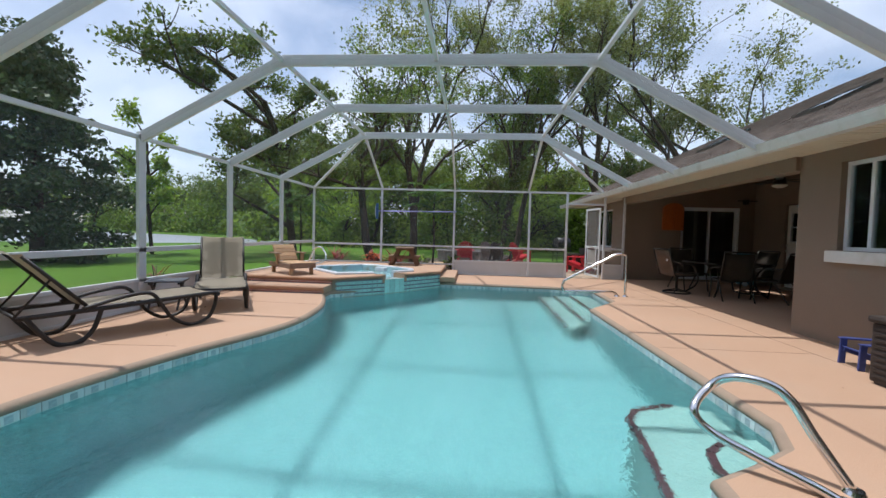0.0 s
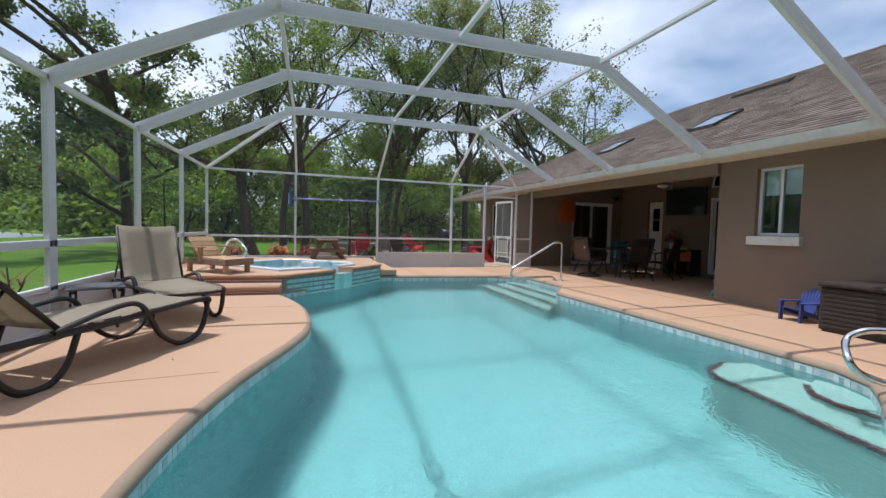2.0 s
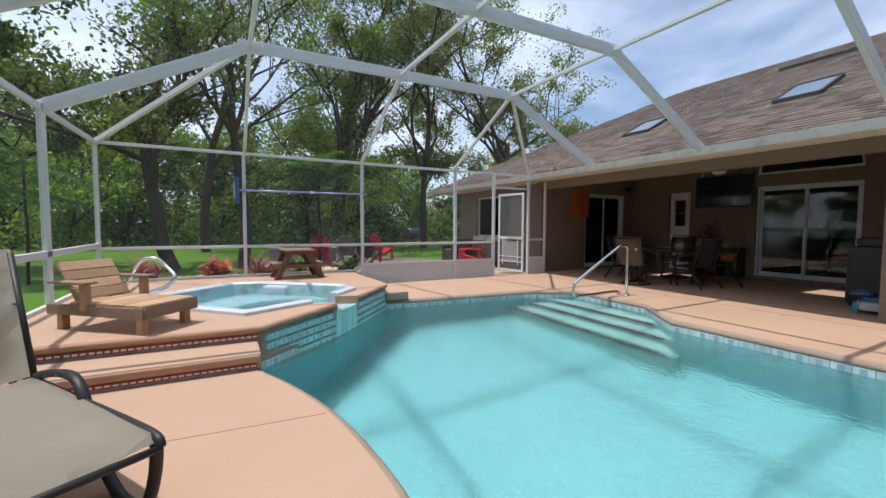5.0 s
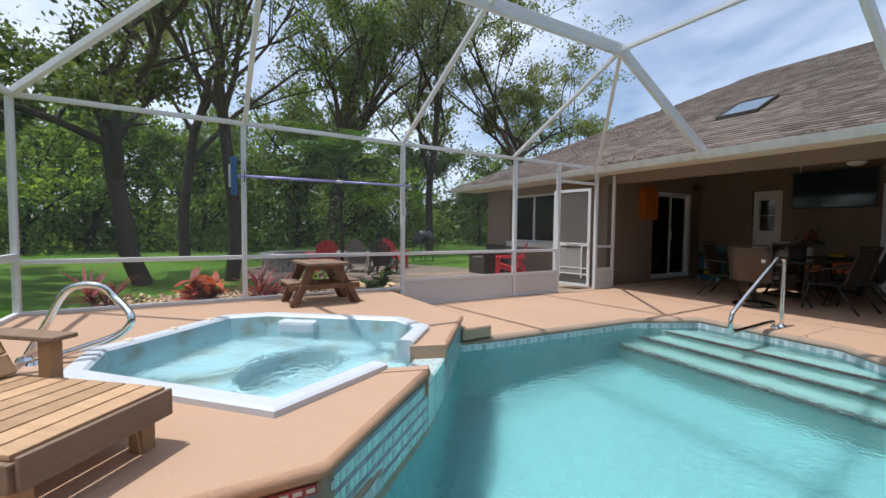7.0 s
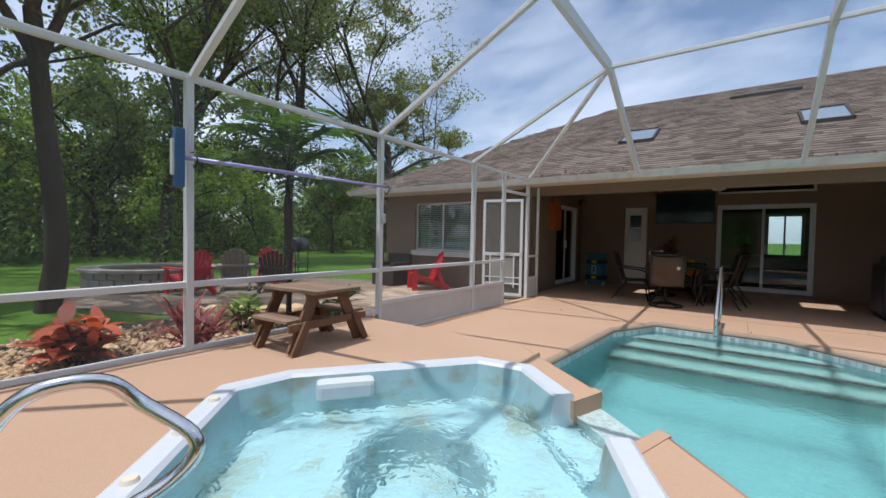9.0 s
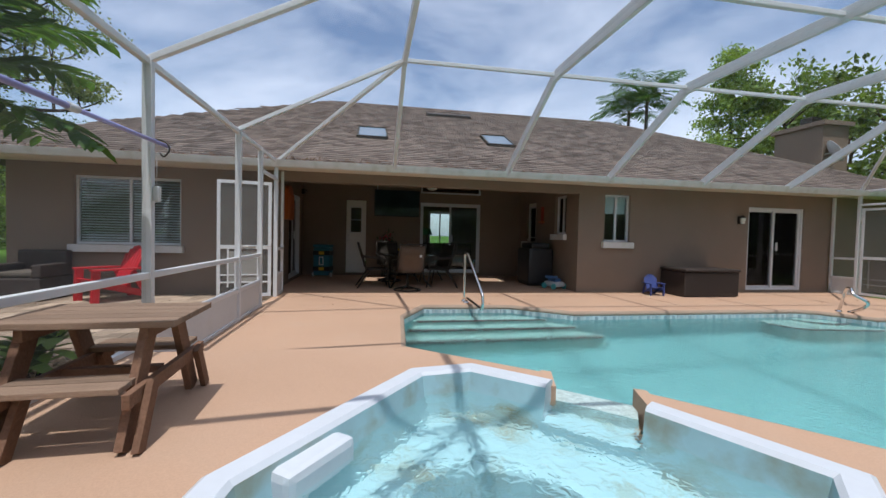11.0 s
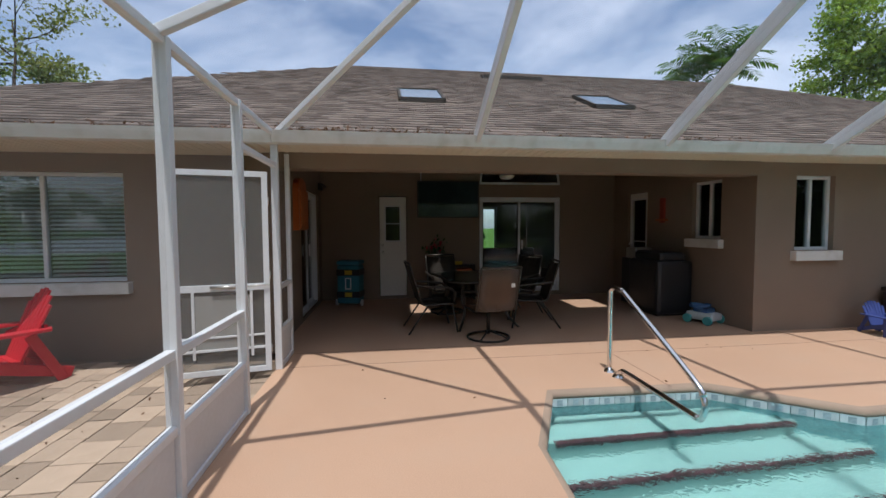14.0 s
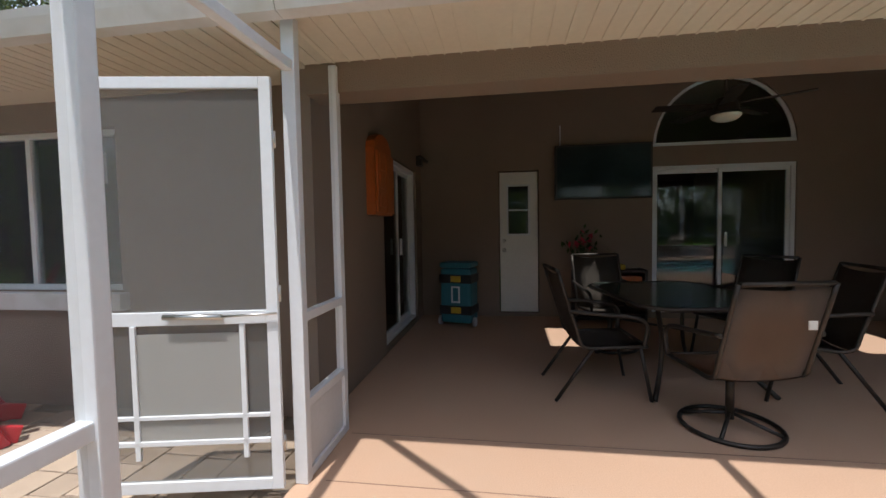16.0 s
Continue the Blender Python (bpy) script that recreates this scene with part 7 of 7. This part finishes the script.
croton(pose(-2.35, 12.65, 0) @ Matrix.Scale(1.12, 4), "leaf_red", "red and orange croton bush in the pebble bed", 120, 0.26, 0.10, 6)
croton(pose(-1.58, 12.2, 0), "leaf_ti", "burgundy spiky cordyline in the pebble bed", 90, 0.46, 0.035, 3, "cordyline", 1.6)
croton(pose(-3.45, 12.4, 0), "leaf_ti", "burgundy spiky cordyline near the corner", 80, 0.42, 0.035, 3, "cordyline", 1.6)
croton(pose(0.15, 12.3, 0), "leaf_mid", "green leafy shrub beside the patio", 70, 0.34, 0.09, 4, "shrub", 1.0)
croton(pose(-0.75, 12.9, 0), "leaf_bright", "low green shrub in the pebble bed", 60, 0.26, 0.07, 4, "shrub", 0.7)
croton(pose(-5.4, 7.2, -0.1) @ Matrix.Scale(1.15, 4), "leaf_ti", "bare twiggy shrub outside the screen", 40, 0.3, 0.02, 6, "shrub", 1.4)


def frond_tree(at, height, fronds, length, label, name="palm_tree", trunk=0.035, seed=5, low=0.5, width=0.045, lift=(0.25, 0.9)):
    """A slim stem with feathered leaves."""
    t = thing(name, label, "palm", at=at)
    rnd = random.Random(seed)
    part("trunk", tube(bmesh.new(), [(0, 0, 0), (0.03, 0.02, height * 0.4), (0.0, 0.03, height * 0.75), (0.02, 0.0, height)], trunk, 8, trunk * 0.5), M["bark"], t)
    for k in range(fronds):
        a = k * 2.4
        z = height * (low + (1 - low) * k / fronds)
        d = Vector((math.cos(a), math.sin(a), rnd.uniform(*lift) + 0.9 * (lift[1] > 1) * k / fronds))
        p = Vector((0.01, 0.01, z))
        bm = bmesh.new()
        pts = [p.copy()]
        for i in range(9):
            d = (d + Vector((0, 0, -0.13))).normalized()
            p = p + d * length / 9
            pts.append(p.copy())
            if i > 0:
                side = d.cross(Vector((0, 0, 1))).normalized()
                for s in (-1, 1):
                    for o in (0.0, 0.5):
                        blade(bm, p - d * o * length / 9, d * 0.7 + side * s + Vector((0, 0, rnd.uniform(-0.1, 0.35))), length * 0.30 * math.sin(math.pi * (0.15 + 0.8 * i / 9)) + 0.04, width, 0.5, 3)
        tube(bm, pts, 0.008, 4, 0.003, cap=False)
        part("frond", bm, M["leaf_palm"], t)


frond_tree(pose(-0.42, 12.45, 0.0), 2.40, 18, 0.92, "slim young palm with feathery leaves beside the screen", seed=5, low=0.74, width=0.062, lift=(0.35, 1.1))
frond_tree(pose(-5.9, 15.2, -0.1), 2.6, 16, 1.3, "broad feathery palm at the lawn's edge", seed=8, low=0.7)
for x, y, h in ((17.8, -5.2, 9.3), (19.3, -5.1, 9.0)):
    frond_tree(pose(x, y, -0.1), h, 22, 2.2, "tall palm behind the house roof", seed=int(h * 10), low=0.95, trunk=0.16, width=0.09, lift=(0.2, 1.2))
conifer("cypress_tree", "light green conical tree behind the house", pose(13.6, -6.6, -0.1), 44, 10.2, 0.15, 3.6, "leaf_bright", 0.075, 20000, 0.30)


# ---- interior behind the glass ----
def interior():
    s = thing("lamp", "table lamp with a green shade seen through the glass", "lamp", at=pose(11.2, 8.0, 0.06))
    bm = bmesh.new()
    bmesh.ops.create_cone(bm, cap_ends=False, segments=16, radius1=0.22, radius2=0.14, depth=0.22, matrix=Matrix.Translation((0, 0, 1.25)))
    part("shade", bm, M["green"], s)
    part("base", tube(bmesh.new(), [(0, 0, 0), (0, 0, 1.18)], 0.025, 8), M["bronze"], s)
    c = thing("sofa", "dark sofa in the living room", "sofa", at=pose(11.8, 7.2, 0.06))
    part("base", B(-0.4, 0.4, -0.9, 0.9, 0.0, 0.42, 0.05), M["dark"], c)
    part("backrest", B(-0.42, -0.2, -0.9, 0.9, 0.42, 0.85, 0.06), M["dark"], c)
    slider("door_6", "x", 15.8, 6.2, 7.3, 0.1, 2.3, label="glazed garden door across the living room")


interior()


def litter():
    rng = np.random.default_rng(31)
    n = 420
    y = np.concatenate((rng.normal(10.9, 0.7, n // 2), rng.uniform(6.0, 16.0, n - n // 2)))
    x = EAVE_X - 0.02 + np.abs(rng.normal(0, 0.10, n))
    c = np.stack((x, y, roof_z(x) + 0.02 + rng.uniform(0, 0.012, n)), axis=1)
    ob = new("leaf_litter", leaf_mesh("leaf_litter", c, 0.030, M["dry_leaf"], 6, 0.3))
    tagged(ob, "dry brown leaf litter lying along the eave", "leaf litter", kind="stuff")
    m = 90
    c = np.stack((rng.uniform(-3.6, 5.0, m), rng.uniform(-1.0, 11.4, m), np.full(m, 0.006)), axis=1)
    c = np.array([p for p in c if not (-2.4 < p[0] < 3.6 and -0.2 < p[1] < 9.7) and not (p[0] < 0.1 and p[1] > 7)])
    c2 = np.stack((rng.uniform(1.8, 5.2, 60), rng.uniform(11.9, 15.5, 60), np.full(60, -0.045)), axis=1)
    ob = new("fallen_leaves", leaf_mesh("fallen_leaves", np.concatenate((c, c2)), 0.016, M["dry_leaf"], 8, 0.4))
    tagged(ob, "scattered dry leaf scraps on deck and patio", "leaf litter", kind="stuff")
    bm = bmesh.new()
    for a, b in (((4.58, -1.2), (4.58, 11.5)), ((5.08, 5.45), (5.08, 11.55)), ((-3.9, 3.35), (-2.15, 3.5)), ((-3.9, 6.2), (-1.66, 6.05)), ((2.95, 4.3), (4.58, 4.3)), ((3.5, 7.9), (4.58, 7.9))):
        beam(bm, (*a, 0.0008), (*b, 0.0008), 0.007, 0.0016)
    tagged(part("trim_joints", bm, M["joint"]), "narrow saw-cut joints across the pool deck", "joint", kind="structure")


M["dry_leaf"] = leaf_mat("dry_leaf", (0.13, 0.06, 0.025), 0.5, 0.15)
M["joint"] = mat("deck_joint", (0.26, 0.16, 0.11), 0.9)
litter()


# ---- shingles, laid last ----
def shingles():
    rnd = random.Random(2)
    roof_ob = bpy.data.objects["roof"]
    dx = 0.128 / math.sqrt(1 + PITCH * PITCH)
    me_list = []
    for w in (0.16, 0.22, 0.28):
        bm = bmesh.new()
        l = 0.150 / math.sqrt(1 + PITCH * PITCH)
        hexa(bm, [(0, 0.003, 0.001), (l, 0.003, 0.001 + PITCH * l), (l, w - 0.003, 0.001 + PITCH * l), (0, w - 0.003, 0.001),
                  (0, 0.003, 0.019), (l, 0.003, 0.006 + PITCH * l), (l, w - 0.003, 0.006 + PITCH * l), (0, w - 0.003, 0.019)])
        me_list.append((w, l, to_mesh("shingle", bm, M["shingle_tab"])))
    verts, faces = [], []
    count = 0
    x = EAVE_X - 0.01
    while x < RIDGE_X - 0.1:
        y = -4.2 + (x - EAVE_X) + rnd.uniform(0, 0.1)
        end = 17.05 - (x - EAVE_X)
        while y < end - 0.1:
            w, l, me = rnd.choice(me_list)
            if not any(s[0] - 0.1 < x < s[1] + 0.02 and s[2] - 0.2 < y < s[3] + 0.02 for s in SKYLIGHTS):
                z = roof_z(x)
                if count < 300 and 8.6 < y < 12.2 and x < 7:
                    ob = new("shingle", me)
                    ob.parent = roof_ob
                    ob.matrix_world = Matrix.Translation((x, y, z))
                    count += 1
                else:
                    k = len(verts)
                    for a, b, c in ((0, 0.003, 0.001), (l, 0.003, 0.001 + PITCH * l), (l, w - 0.003, 0.001 + PITCH * l), (0, w - 0.003, 0.001),
                                    (0, 0.003, 0.019), (l, 0.003, 0.006 + PITCH * l), (l, w - 0.003, 0.006 + PITCH * l), (0, w - 0.003, 0.019)):
                        verts.append((x + a, y + b, z + c))
                    faces += [[k + i for i in f] for f in ((4, 5, 6, 7), (0, 1, 5, 4), (2, 3, 7, 6), (3, 0, 4, 7))]
            y += w
        x += dx
    me = bpy.data.meshes.new("shingle_courses")
    me.from_pydata(verts, [], faces)
    me.materials.append(M["shingle_tab"])
    ob = new("shingle_courses", me)
    ob.parent = roof_ob
    tagged(ob, kind="stuff")


M["shingle_tab"] = mat("brown_shingle_tab", (0.185, 0.150, 0.130), 0.95, 0, 0.2, 1.2, 160, 0.6, 0.1, island=0.42, objrand=0.38)
shingles()
